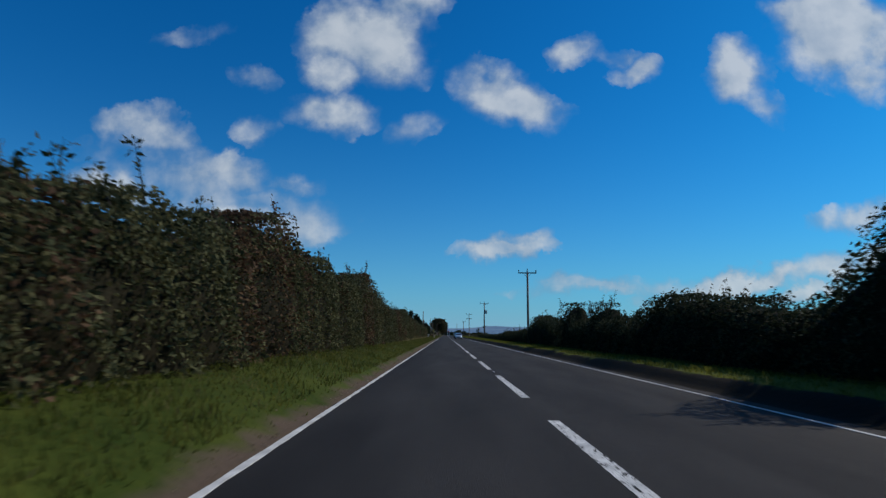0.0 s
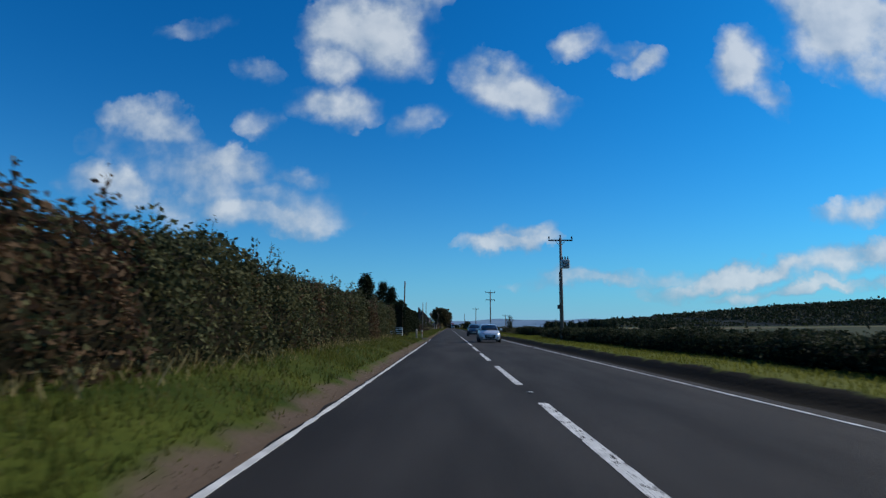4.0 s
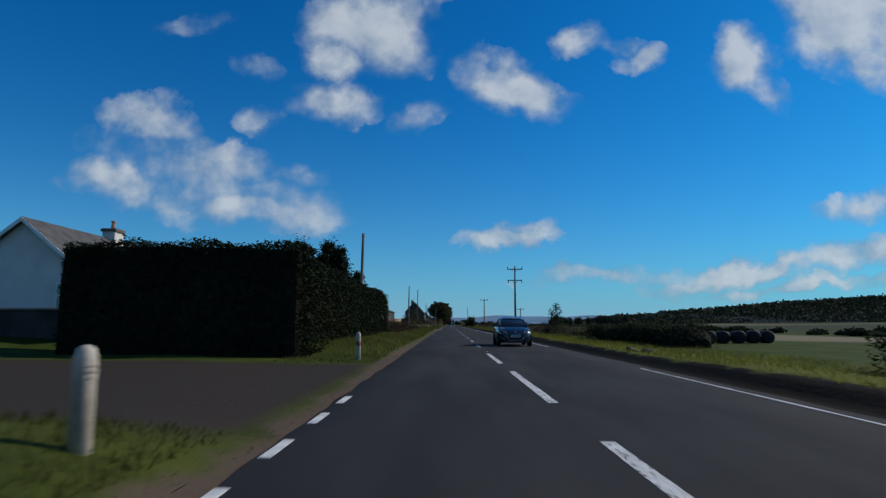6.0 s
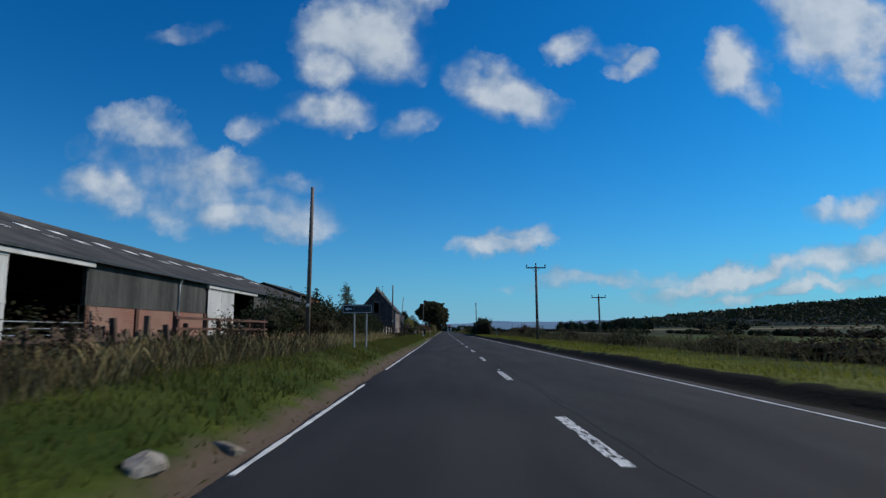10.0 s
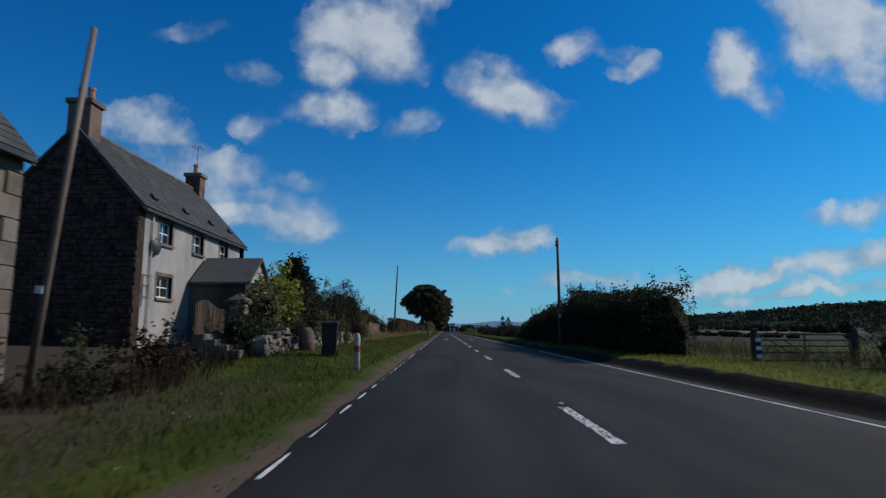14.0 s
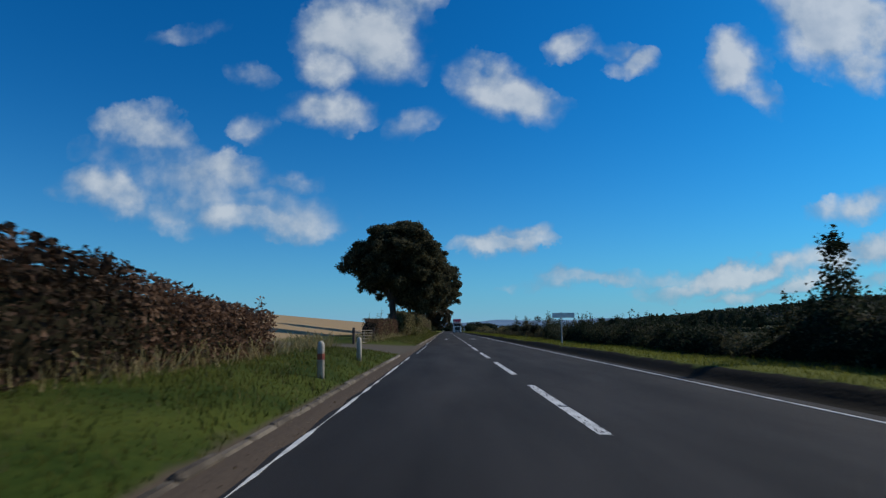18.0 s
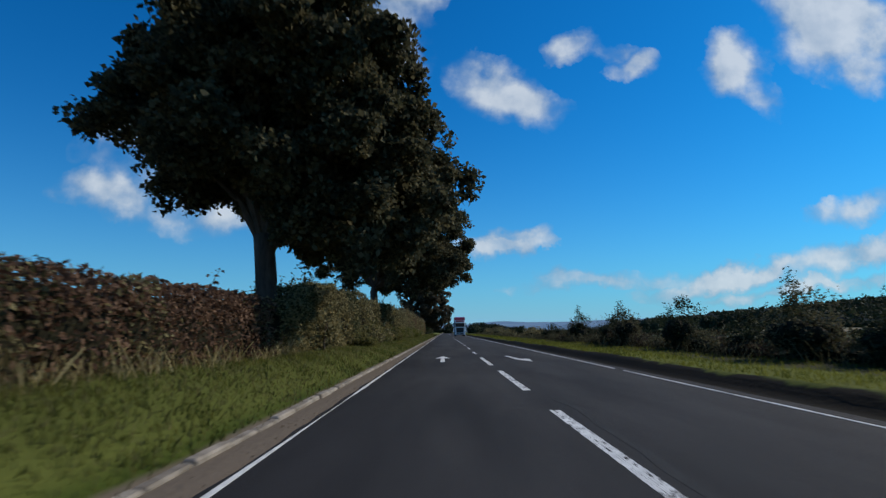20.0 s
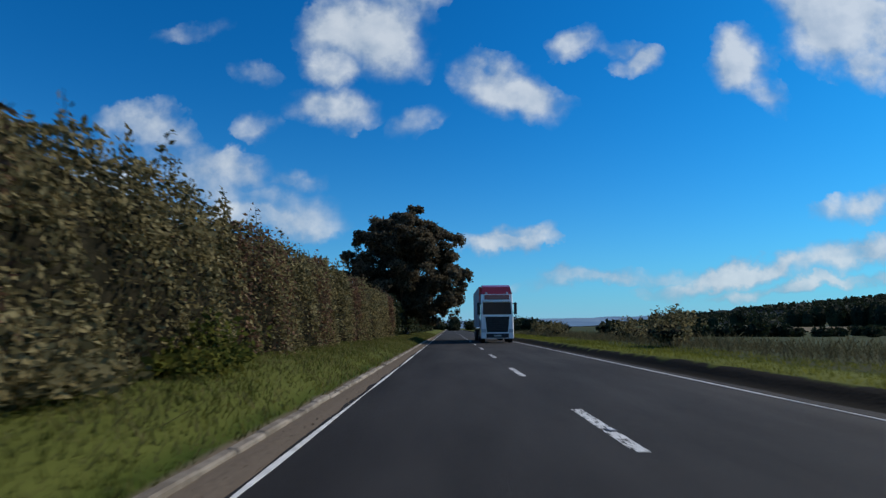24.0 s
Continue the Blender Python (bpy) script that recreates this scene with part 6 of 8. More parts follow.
def slates(parent, y0, y1, eave, ridge, seed, limit=300, size=(0.30, 0.24), material=M_SLATE):
    """Courses of slates on a roof slope, between eave and ridge lines (x, z)."""
    rs = np.random.RandomState(seed)
    dx, dz = ridge[0] - eave[0], ridge[1] - eave[1]
    ln = math.hypot(dx, dz)
    ux, uz = dx / ln, dz / ln
    nx, nz = (-uz, ux) if ux > 0 else (uz, -ux)
    g_ = Geo()
    n = int(ln / size[1])
    for i in range(n + 1):
        s0, s1 = i * size[1], min((i + 1) * size[1] + 0.05, ln)
        if s1 - s0 < 0.06:
            continue
        yy = y0 - (0.15 if i % 2 else 0.0)
        while yy < y1:
            a, b = max(yy, y0), min(yy + size[0] - 0.008, y1)
            yy += size[0]
            if b - a < 0.04:
                continue
            lift = 0.022 + rs.uniform(0, 0.008)
            pts = []
            for y in (a, b):
                for s, o in ((s0, lift), (s0, lift - 0.012), (s1, 0.006), (s1, 0.012)):
                    pts.append((eave[0] + ux * s + nx * o, y, eave[1] + uz * s + nz * o))
            g_.add(pts, [(0, 1, 2, 3), (7, 6, 5, 4), (0, 4, 5, 1), (3, 2, 6, 7), (0, 3, 7, 4), (1, 5, 6, 2)])
    ob = part("slating", g_, material, parent, "courses of grey slates")
    ob["kind"] = "stuff"


# ---- long cattle shed ----
shed = thing("cattle_shed", "long farm shed of brick and weathered ribbed cladding with sliding doors", "farm shed")
SX, SY0, SY1, EZ, RX, RZ = -16.8, 224.5, 313.5, 4.25, -25.2, 7.45
bays = [237.15, 259.55, 281.95]
gb = 0.45
openings = []
for b in bays:
    if b + 9.4 > SY0:
        openings.append((max(b, SY0 + 0.3), b + 9.5))
cur = SY0
for a, b in openings + [(SY1, SY1)]:
    if a - cur > 0.3:
        gg = Geo().box(SX - 0.24, SX, cur, a, gb, 2.36)
        part("brick_panel", gg, M_BRICK, shed, "red brick wall panel")
        part("cladding", corrugated(cur, a, 0.16, (SX + 0.02, 2.34), (SX + 0.02, EZ), 0.035), M_CLAD, shed, "weathered grey-green ribbed cladding")
        yy = cur + 0.02
        while yy < a:
            part("pilaster", Geo().box(SX, SX + 0.09, yy, yy + 0.28, gb, 2.34, 0.01), M_RUST, shed, "rust-brown steel post")
            yy += max(3.0, (a - cur - 0.3) / max(1, round((a - cur) / 4.4)))
    cur = b
for i, (a, b) in enumerate(openings):
    m_ = a + 4.7 if b - a > 8 else a + (b - a) * 0.3
    if m_ > a:
        half = (a + m_) / 2
        for c, d in ((a, half - 0.03), (half + 0.03, m_)):
            dr = part("sliding_door", corrugated(c, d, 0.18, (SX + 0.16, gb + 0.05), (SX + 0.16, EZ - 0.30), 0.02, 0.03), M_WHITEDOOR, shed, "pale painted sliding door leaf")
            for z in (gb + 0.1, 2.2, EZ - 0.4):
                part("door_rail", Geo().box(SX + 0.182, SX + 0.20, c, d, z, z + 0.10), M_WHITEDOOR, dr)
    part("door_track", Geo().box(SX + 0.10, SX + 0.30, a - 0.2, b + 0.2, EZ - 0.30, EZ - 0.10, 0.02), M_WHITEDOOR, shed, "white door track cover")
    for y in (a - 0.12, b):
        part("door_post", Geo().box(SX - 0.15, SX + 0.05, y, y + 0.12, gb, EZ - 0.3), M_DARKSTEEL, shed)
    for z in (0.85, 1.1, 1.35, 1.6):
        part("barrier_bar", Geo().tube([(SX + 0.0, m_, z), (SX + 0.0, b, z)], 0.025, 5), M_STEEL, shed, "galvanised barrier bar")
for y in (233.3, 255.5, 277.9, 300.3):
    part("downpipe", Geo().tube([(SX + 0.28, y, EZ - 0.02), (SX + 0.10, y, EZ - 0.35), (SX + 0.10, y, 1.4), (SX + 0.16, y - 0.35, 1.0), (SX + 0.16, y - 0.35, gb)], 0.07, 7), M_GREYPIPE if y > 250 or y < 240 else M_GUTTER, shed, "downpipe")
part("gutter", Geo().box(SX + 0.26, SX + 0.40, SY0 - 0.2, SY1 + 0.2, EZ - 0.08, EZ + 0.04, 0.02), M_GUTTER, shed, "dark eaves gutter")
part("roof_slope", corrugated(SY0 - 0.3, SY1 + 0.3, 0.32, (SX + 0.35, EZ), (RX, RZ), 0.05), M_FIBRE, shed, "ribbed fibre cement roof")
part("roof_slope", corrugated(SY0 - 0.3, SY1 + 0.3, 0.64, (2 * RX - SX - 0.35, EZ), (RX, RZ), 0.05), M_FIBRE, shed, "ribbed fibre cement roof")
part("ridge_cap", Geo().tube([(RX, SY0 - 0.3, RZ + 0.03), (RX, SY1 + 0.3, RZ + 0.03)], 0.14, 7), M_FIBRE, shed)
sl = ((RX - SX) , (RZ - EZ))
for i in range(26):
    y = 226 + i * 3.3
    for f in ((0.42, 0.50), (0.60, 0.68)) if i % 3 else ((0.30, 0.37), (0.5, 0.58), (0.68, 0.74)):
        a, b = f
        px = lambda s: (SX + sl[0] * s, EZ + sl[1] * s + 0.085)
        p0, p1 = px(a), px(b)
        gg = Geo().poly([(p0[0], y, p0[1]), (p0[0], y + 1.05, p0[1]), (p1[0], y + 1.05, p1[1]), (p1[0], y, p1[1])], (0, 0, 0.02))
        part("roof_light", gg, M_WHITE, shed, "translucent pale roof sheet")
gg = holed_wall(2 * RX - SX, SX, gb, EZ, [(-20.0, -16.95, gb - 1, 4.05)], lambda u, z: (u, SY0, z), (0, -1, 0), 0.24)
part("gable_wall", gg, M_CLAD, shed, "dark cladded gable with an open doorway")
part("gable_top", Geo().poly([(2 * RX - SX, SY0, EZ), (SX, SY0, EZ), (RX, SY0, RZ - 0.05)], (0, 0.24, 0)), M_CLAD, shed, "dark cladded gable top")
for x0 in (-24.0, -22.0):
    part("sliding_door", Geo().box(x0, x0 + 1.95, SY0 - 0.14, SY0 - 0.09, gb + 0.05, 4.0, 0.01), M_WHITEDOOR, shed, "pale painted sliding door leaf")
part("door_track", Geo().box(-24.2, -16.9, SY0 - 0.24, SY0 - 0.03, 4.08, 4.24, 0.02), M_WHITEDOOR, shed, "white door track cover")
for ye in (SY1 - 0.24,):
    gg = Geo().poly([(SX, ye, gb), (2 * RX - SX, ye, gb), (2 * RX - SX, ye, EZ), (RX, ye, RZ - 0.05), (SX, ye, EZ)], (0, 0.24, 0))
    part("gable_wall", gg, M_CLAD, shed)
part("back_wall", Geo().box(2 * RX - SX, 2 * RX - SX + 0.2, SY0, SY1, gb, EZ), M_CLAD, shed)
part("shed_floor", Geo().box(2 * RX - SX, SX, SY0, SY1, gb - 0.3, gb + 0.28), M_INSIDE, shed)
for y in np.arange(SY0 + 6, SY1, 7.47):
    part("stanchion", Geo().box(RX + 3.4, RX + 3.6, y, y + 0.2, gb, 5.9), M_DARKSTEEL, shed)
for x0, y0 in ((SX + 0.075, 226.0), (SX + 0.075, 226.95)):
    part("notice_plate", Geo().box(x0, x0 + 0.015, y0, y0 + 0.55, 3.35, 3.75), M_WHITE, shed, "small white notice")

# timber fence before the shed
fence = thing("timber_fence", "broken row of weathered timber posts and rails before the shed", "fence")
rs = np.random.RandomState(17)
y = 206.0
pm = [Geo().box(-0.07, 0.07, -0.06, 0.06, -0.35, 0.84 + 0.07 * i, 0.012).mesh("post", M_OLDPOST) for i in range(4)]
while y < 268:
    ob = part("post", pm[rs.randint(4)], M_OLDPOST, fence)
    ob.matrix_basis = pose(-9.5 + rs.normal(0, 0.06), y, gz(-9.5, y) + rs.normal(0, 0.1), rs.normal(0, 2.5), rs.normal(0, 3), rs.normal(0, 8))
    y += rs.uniform(0.8, 1.7)
bm_ = [Geo().box(-0.03, 0.03, -0.105 - 0.012 * i, 0.105 + 0.012 * i, -0.95, 0.0, 0.01).mesh("board", M_OLDPOST) for i in range(4)]
y = 206.2
while y < 262:
    ob = part("board", bm_[rs.randint(4)], M_OLDPOST, fence)
    ob.matrix_basis = pose(-9.66 + rs.normal(0, 0.015), y, 1.26 + rs.normal(0, 0.05) - (0.25 if rs.uniform() < 0.07 else 0), rs.normal(0, 2.0), rs.normal(0, 1.5), rs.normal(0, 3))
    y += rs.uniform(0.235, 0.30) + (0.22 if rs.uniform() < 0.08 else 0)
for a in np.arange(206, 266, 6.0):
    for z in (0.5,) if a % 12 else (0.5, 0.8):
        part("rail", Geo().box(-9.62, -9.57, a, a + 6.05, gz(-9.5, a) + z, gz(-9.5, a) + z + 0.09), M_OLDPOST, fence)

pen = thing("pen_rails", "rusty brown post and rail pen beside the shed", "fence")
for y in (261.6, 263.8, 266.0, 268.2, 270.2):
    part("post", Geo().box(-9.62, -9.48, y, y + 0.13, gz(-9.5, y) - 0.3, 1.70 + 0.05 * math.sin(y * 3), 0.012), M_RUST, pen)
for z in (0.92, 1.24, 1.57):
    part("rail", Geo().box(-9.475, -9.43, 261.4, 270.5, z, z + 0.085, 0.008), M_RUST, pen)

# ---- yard: boarded fence, open barn, red-clad barn ----
yf = thing("yard_fence", "weathered grey board fence round the farm yard", "fence")
rs = np.random.RandomState(18)
for y in np.arange(305.0, 321.9, 3.3):
    ob = part("post", Geo().box(-0.09, 0.09, -0.08, 0.08, -0.4, 1.15, 0.015), M_OLDPOST, yf)
    ob.matrix_basis = pose(-8.22, y, gz(-8.3, y), 0, rs.normal(0, 1.5), 0)
for j in range(5):
    for z, w_ in ((-0.06, 0.15), (0.13, 0.15), (0.32, 0.14), (0.50, 0.15), (0.69, 0.14), (0.90, 0.18)):
        a = 305 + 3.3 * j
        ob = part("board", Geo().box(-0.03, 0.03, 0, 3.28, 0, w_, 0.008), M_BOARD, yf)
        ob.matrix_basis = pose(-8.36, a, gz(-8.3, a + 1.6) + z, rs.normal(0, 0.5), rs.normal(0, 1), 0)
gt = Geo()
for z in (0.15, 0.35, 0.55, 0.75, 0.95):
    gt.tube([(-8.4, 320.2, gz(-8.4, 321) + z), (-9.4, 324.4, gz(-9, 324) + z)], 0.022, 5)
gate_y = thing("yard_gate", "galvanised tubular gate at the yard fence", "gate")
part("bars", gt, M_STEEL, gate_y)
part("gate_stile", Geo().tube([(-8.4, 320.2, 0.5), (-8.4, 320.2, 1.65)], 0.025, 6).tube([(-9.4, 324.4, 0.5), (-9.4, 324.4, 1.65)], 0.025, 6), M_STEEL, gate_y)

openb = thing("hay_barn", "open-fronted farm barn stacked with pale straw bales", "barn")
OX, OE = -33.0, 6.7
og = gz(-33, 345)
for y in np.arange(324.0, 359.0, 3.7):
    part("post", Geo().box(OX - 0.07, OX + 0.07, y, y + 0.14, og - 0.2, OE), M_DARKSTEEL, openb)
    for s in (-1, 1):
        part("brace", Geo().tube([(OX, y + 0.1, OE - 1.0), (OX, y + 0.1 + s * 0.9, OE - 0.1)], 0.04, 5), M_DARKSTEEL, openb)
part("eaves_beam", Geo().box(OX - 0.1, OX + 0.12, 323.5, 358.6, OE - 0.25, OE), M_DARKSTEEL, openb)
part("roof", corrugated(323, 359, 0.32, (OX + 0.6, OE - 0.1), (OX - 11, OE + 2.3), 0.05), M_FIBRE, openb, "dark ribbed roof")
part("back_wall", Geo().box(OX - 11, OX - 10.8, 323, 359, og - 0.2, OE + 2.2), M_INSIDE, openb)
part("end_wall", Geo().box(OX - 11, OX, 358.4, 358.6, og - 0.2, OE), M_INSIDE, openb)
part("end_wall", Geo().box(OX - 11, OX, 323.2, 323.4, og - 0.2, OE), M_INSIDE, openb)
bale = Geo().box(-1.15, 1.15, -0.58, 0.58, 0, 0.86, 0.05).mesh("straw_bale", M_STRAW)
for j in range(12):
    for kz in range(5):
        if j * 2.4 + 324.6 > 353 and kz > 3:
            continue
        ob = tagged(part("straw_bale", bale, M_STRAW), "large pale rectangular straw bale stacked in the barn", "bale", "stacked straw bales")
        ob.matrix_basis = pose(OX - 1.6, 325.8 + j * 2.36, gz(-33, 340) + kz * 0.865, 0, 0, 90)

redb = thing("steel_barn", "tall steel-framed barn with dark gable and red sheeted side", "barn")
BX, BY0, BY1, BE, BRX, BRZ = -29.7, 361.0, 379.0, 8.2, -37.0, 10.75
bg0 = gz(-30, 365) - 0.3
gg = holed_wall(2 * BRX - BX, BX, bg0, BE - 0.6, [(BRX - 5.5, BX - 0.3, bg0 - 1, 5.6)], lambda u, z: (u, BY0, z), (0, -1, 0), 0.25)
gg.poly([(2 * BRX - BX, BY0, BE - 0.6), (BX, BY0, BE - 0.6), (BX, BY0, BE), (BRX, BY0, BRZ), (2 * BRX - BX, BY0, BE)], (0, 0.25, 0))
part("gable_wall", gg, M_SHADED_CLAD, redb, "dark cladded gable")
part("roof_slope", corrugated(BY0 - 0.4, BY1 + 0.3, 0.32, (BX + 0.4, BE - 0.05), (BRX, BRZ), 0.05), M_FIBRE, redb, "ribbed roof")
part("roof_slope", corrugated(BY0 - 0.4, BY1 + 0.3, 0.32, (2 * BRX - BX - 0.4, BE - 0.05), (BRX, BRZ), 0.05), M_FIBRE, redb, "ribbed roof")
part("cladding", corrugated(367.2, 372.5, 0.2, (BX, bg0), (BX, BE - 0.35), 0.03), M_REDCLAD, redb, "faded red steel sheeting")
part("cladding", corrugated(372.7, BY1, 0.2, (BX, bg0), (BX, BE - 0.35), 0.03), M_REDCLAD, redb, "faded red steel sheeting")
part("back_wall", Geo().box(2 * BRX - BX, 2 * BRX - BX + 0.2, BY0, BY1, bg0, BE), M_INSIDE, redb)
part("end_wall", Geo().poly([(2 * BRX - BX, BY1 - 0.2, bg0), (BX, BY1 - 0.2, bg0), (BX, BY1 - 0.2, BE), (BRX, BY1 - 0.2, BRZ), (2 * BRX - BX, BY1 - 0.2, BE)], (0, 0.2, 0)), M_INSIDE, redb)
for y in (BY0 + 0.1, 366.9, 372.5):
    part("stanchion", Geo().box(BX - 0.25, BX + 0.04, y, y + 0.22, bg0, BE - 0.1), M_DARKSTEEL, redb)
part("downpipe", Geo().tube([(BX + 0.12, BY0 - 0.1, BE - 0.1), (BX + 0.12, BY0 - 0.1, bg0)], 0.07, 6), M_GREYPIPE, redb)
part("vent_hatch", Geo().box(BRX + 3.6, BRX + 4.5, BY0 - 0.06, BY0, 6.9, 7.5), M_WHITE, redb, "small white hatch")

# ---- stone barn ----
barn = thing("stone_barn", "old rubble-stone barn with slate roof and small openings", "barn")
AX0, AX1, AY0, AY1, AE, ARX, ARZ = -15.6, -9.6, 342.0, 352.4, 4.35, -12.6, 7.75
ag = -0.3
gdoor = (-13.1, -12.25, 4.15, 5.75)
gg = holed_wall(AX0, AX1, ag, AE, [gdoor], lambda u, z: (u, AY0, z), (0, -1, 0), 0.55)


def slope_at(z):
    return (z - AE) / (ARZ - AE) * (AX1 - ARX)


# stepped pieces round the loft door up to the apex
zs_ = [AE, 5.0, gdoor[3], 6.4, 7.1, ARZ]
for a, b in zip(zs_, zs_[1:]):
    la, lb, ra, rb = AX0 + slope_at(a), AX0 + slope_at(b), AX1 - slope_at(a), AX1 - slope_at(b)
    if b <= gdoor[3] + 1e-6:
        gg.poly([(la, AY0, a), (gdoor[0], AY0, a), (gdoor[0], AY0, b), (lb, AY0, b)], (0, 0.55, 0))
        gg.poly([(gdoor[1], AY0, a), (ra, AY0, a), (rb, AY0, b), (gdoor[1], AY0, b)], (0, 0.55, 0))
    else:
        gg.poly([(la, AY0, a), (ra, AY0, a), (rb, AY0, b), (lb, AY0, b)] if rb - lb > 0.01 else [(la, AY0, a), (ra, AY0, a), (ARX, AY0, b)], (0, 0.55, 0))
gw = part("gable_wall", gg, M_GABLE_JOINT, barn, "rubble-stone gable with a dark loft opening")
bm = bmesh.new()
bm.from_mesh(gw.data)
bmesh.ops.remove_doubles(bm, verts=bm.verts, dist=0.001)
bm.to_mesh(gw.data)
bm.free()
wins = [(343.05, 343.72, 3.72, 4.16), (345.75, 346.4, 3.70, 4.14), (348.47, 349.15, 3.68, 4.12)]
sw = part("side_wall", holed_wall(AY0 + 0.55, AY1 - 0.55, ag, AE, wins, lambda u, z: (AX1, u, z), (1, 0, 0), 0.55), M_HARL, barn, "patchy harled rubble side wall with three small openings")
part("back_gable", Geo().poly([(AX0, AY1 - 0.5, ag), (AX1, AY1 - 0.5, ag), (AX1, AY1 - 0.5, AE), (ARX, AY1 - 0.5, ARZ), (AX0, AY1 - 0.5, AE)], (0, 0.5, 0)), M_MORTAR, barn)
part("back_wall", Geo().box(AX0, AX0 + 0.5, AY0 + 0.55, AY1 - 0.5, ag, AE), M_MORTAR, barn)
part("loft_floor", Geo().box(AX0 + 0.5, AX1 - 0.55, AY0 + 0.55, AY1 - 0.5, 3.2, 3.3), M_INSIDE, barn)
for e, s in ((AX1, 1), (AX0, -1)):
    ex, ez = e + s * 0.22, AE - 0.18
    part("roof_slope", Geo().poly([(ex, AY0 - 0.08, ez), (ARX, AY0 - 0.08, ARZ), (ARX, AY0 - 0.08, ARZ + 0.14), (ex, AY0 - 0.08, ez + 0.14)], (0, AY1 - AY0 + 0.16, 0)), M_SLATE, barn, "slate roof slope")
slates(barn, AY0 - 0.1, AY1 + 0.1, (AX1 + 0.26, AE - 0.04), (ARX, ARZ + 0.14), 5)
part("ridge_cap", Geo().tube([(ARX, AY0 - 0.1, ARZ + 0.14), (ARX, AY1 + 0.1, ARZ + 0.14)], 0.12, 8), M_QUOIN, barn, "stone ridge tiles")
rl = (ARX - AX1 - 0.26, ARZ + 0.14 - AE + 0.04)
for y, a, b, mt in ((344.2, 0.42, 0.62, M_INSIDE), (346.6, 0.45, 0.60, M_WHITE), (348.9, 0.43, 0.55, M_WHITE)):
    p0 = (AX1 + 0.26 + rl[0] * a, AE - 0.04 + rl[1] * a + 0.05)
    p1 = (AX1 + 0.26 + rl[0] * b, AE - 0.04 + rl[1] * b + 0.05)
    part("roof_light", Geo().poly([(p0[0], y, p0[1]), (p0[0], y + 0.34, p0[1]), (p1[0], y + 0.34, p1[1]), (p1[0], y, p1[1])], (0.02, 0, 0.03)), mt, barn, "small roof light")
part("gutter", Geo().box(AX1 + 0.20, AX1 + 0.32, AY0, AY1, AE - 0.16, AE - 0.05, 0.02), M_GUTTER, barn)
part("downpipe", Geo().tube([(AX1 + 0.26, AY0 + 0.12, AE - 0.1), (AX1 + 0.10, AY0 + 0.12, AE - 0.4), (AX1 + 0.10, AY0 + 0.12, -0.1)], 0.055, 7), M_WHITEDOOR, barn, "pale grey downpipe")
for z in np.arange(-0.2, AE - 0.3, 0.42):
    for y0, y1 in ((AY0 - 0.03, AY0 + (0.55 if int(z / 0.42) % 2 else 0.34)), (AY1 - (0.55 if int(z / 0.42) % 2 else 0.34), AY1 + 0.03)):
        part("quoin", Geo().box(AX1 - 0.5, AX1 + 0.06, y0, y1, z, z + 0.40, 0.015), M_QUOIN, barn)
for (a, b, c, d) in wins:
    part("lintel", Geo().box(AX1 - 0.2, AX1 + 0.06, a - 0.14, b + 0.14, d, d + 0.16, 0.01), M_QUOIN, barn)
    part("shutter", Geo().box(AX1 - 0.42, AX1 - 0.38, a, b, c, d), M_INSIDE, barn, "dark boarded opening")
for u0, u1, z0, z1 in ((gdoor[0] - 0.16, gdoor[0], gdoor[2], gdoor[3]), (gdoor[1], gdoor[1] + 0.16, gdoor[2], gdoor[3]), (gdoor[0] - 0.16, gdoor[1] + 0.16, gdoor[3], gdoor[3] + 0.2)):
    part("door_margin", Geo().box(u0, u1, AY0 - 0.07, AY0 + 0.2, z0, z1, 0.01), M_QUOIN, barn)

# ---- farmhouse ----
house = thing("farmhouse", "two-storey farmhouse with grey rendered front and slate roof", "house")
HX, HY0, HY1, HE, HRX, HRZ = -12.3, 361.85, 372.4, 5.42, -14.75, 8.15
HB = 2 * HRX - HX
hg = 0.1
uw = [(363.35, 364.4, 4.35, 5.17), (366.3, 367.35, 4.35, 5.17), (369.25, 370.25, 4.38, 5.15)]
lw = [(363.4, 364.6, 2.35, 3.15), (369.6, 370.6, 2.2, 3.1)]
part("front_wall", holed_wall(HY0 + 0.46, HY1, hg, HE, uw + lw, lambda u, z: (HX, u, z), (1, 0, 0), 0.45), M_RENDER, house, "weathered grey-white rendered front")
ng = part("gable_wall", Geo().poly([(HX, HY0 + 0.45, hg), (HB, HY0 + 0.45, hg), (HB, HY0 + 0.45, HE), (HRX, HY0 + 0.45, HRZ), (HX, HY0 + 0.45, HE)], (0, -0.42, 0)), M_SHADED_GABLE, house, "dark rubble-stone gable")
part("gable_wall", Geo().poly([(HX, HY1 - 0.45, hg), (HB, HY1 - 0.45, hg), (HB, HY1 - 0.45, HE), (HRX, HY1 - 0.45, HRZ), (HX, HY1 - 0.45, HE)], (0, 0.45, 0)), M_MORTAR, house)
part("back_wall", Geo().box(HB, HB + 0.45, HY0 + 0.45, HY1 - 0.45, hg, HE), M_MORTAR, house)
part("upper_floor", Geo().box(HB + 0.45, HX - 0.45, HY0 + 0.45, HY1 - 0.45, 3.3, 3.5), M_INSIDE, house)
for (a, b, c, d) in uw + lw:
    window(house, HX, a, b, c, d, rows=2 if d - c > 0.7 else 1)
    for u0, u1, z0, z1 in ((a - 0.12, a, c, d), (b, b + 0.12, c, d), (a - 0.12, b + 0.12, d, d + 0.13)):
        part("window_margin", Geo().box(HX - 0.1, HX + 0.012, u0, u1, z0, z1), M_QUOIN, house, "dark stone window margin")
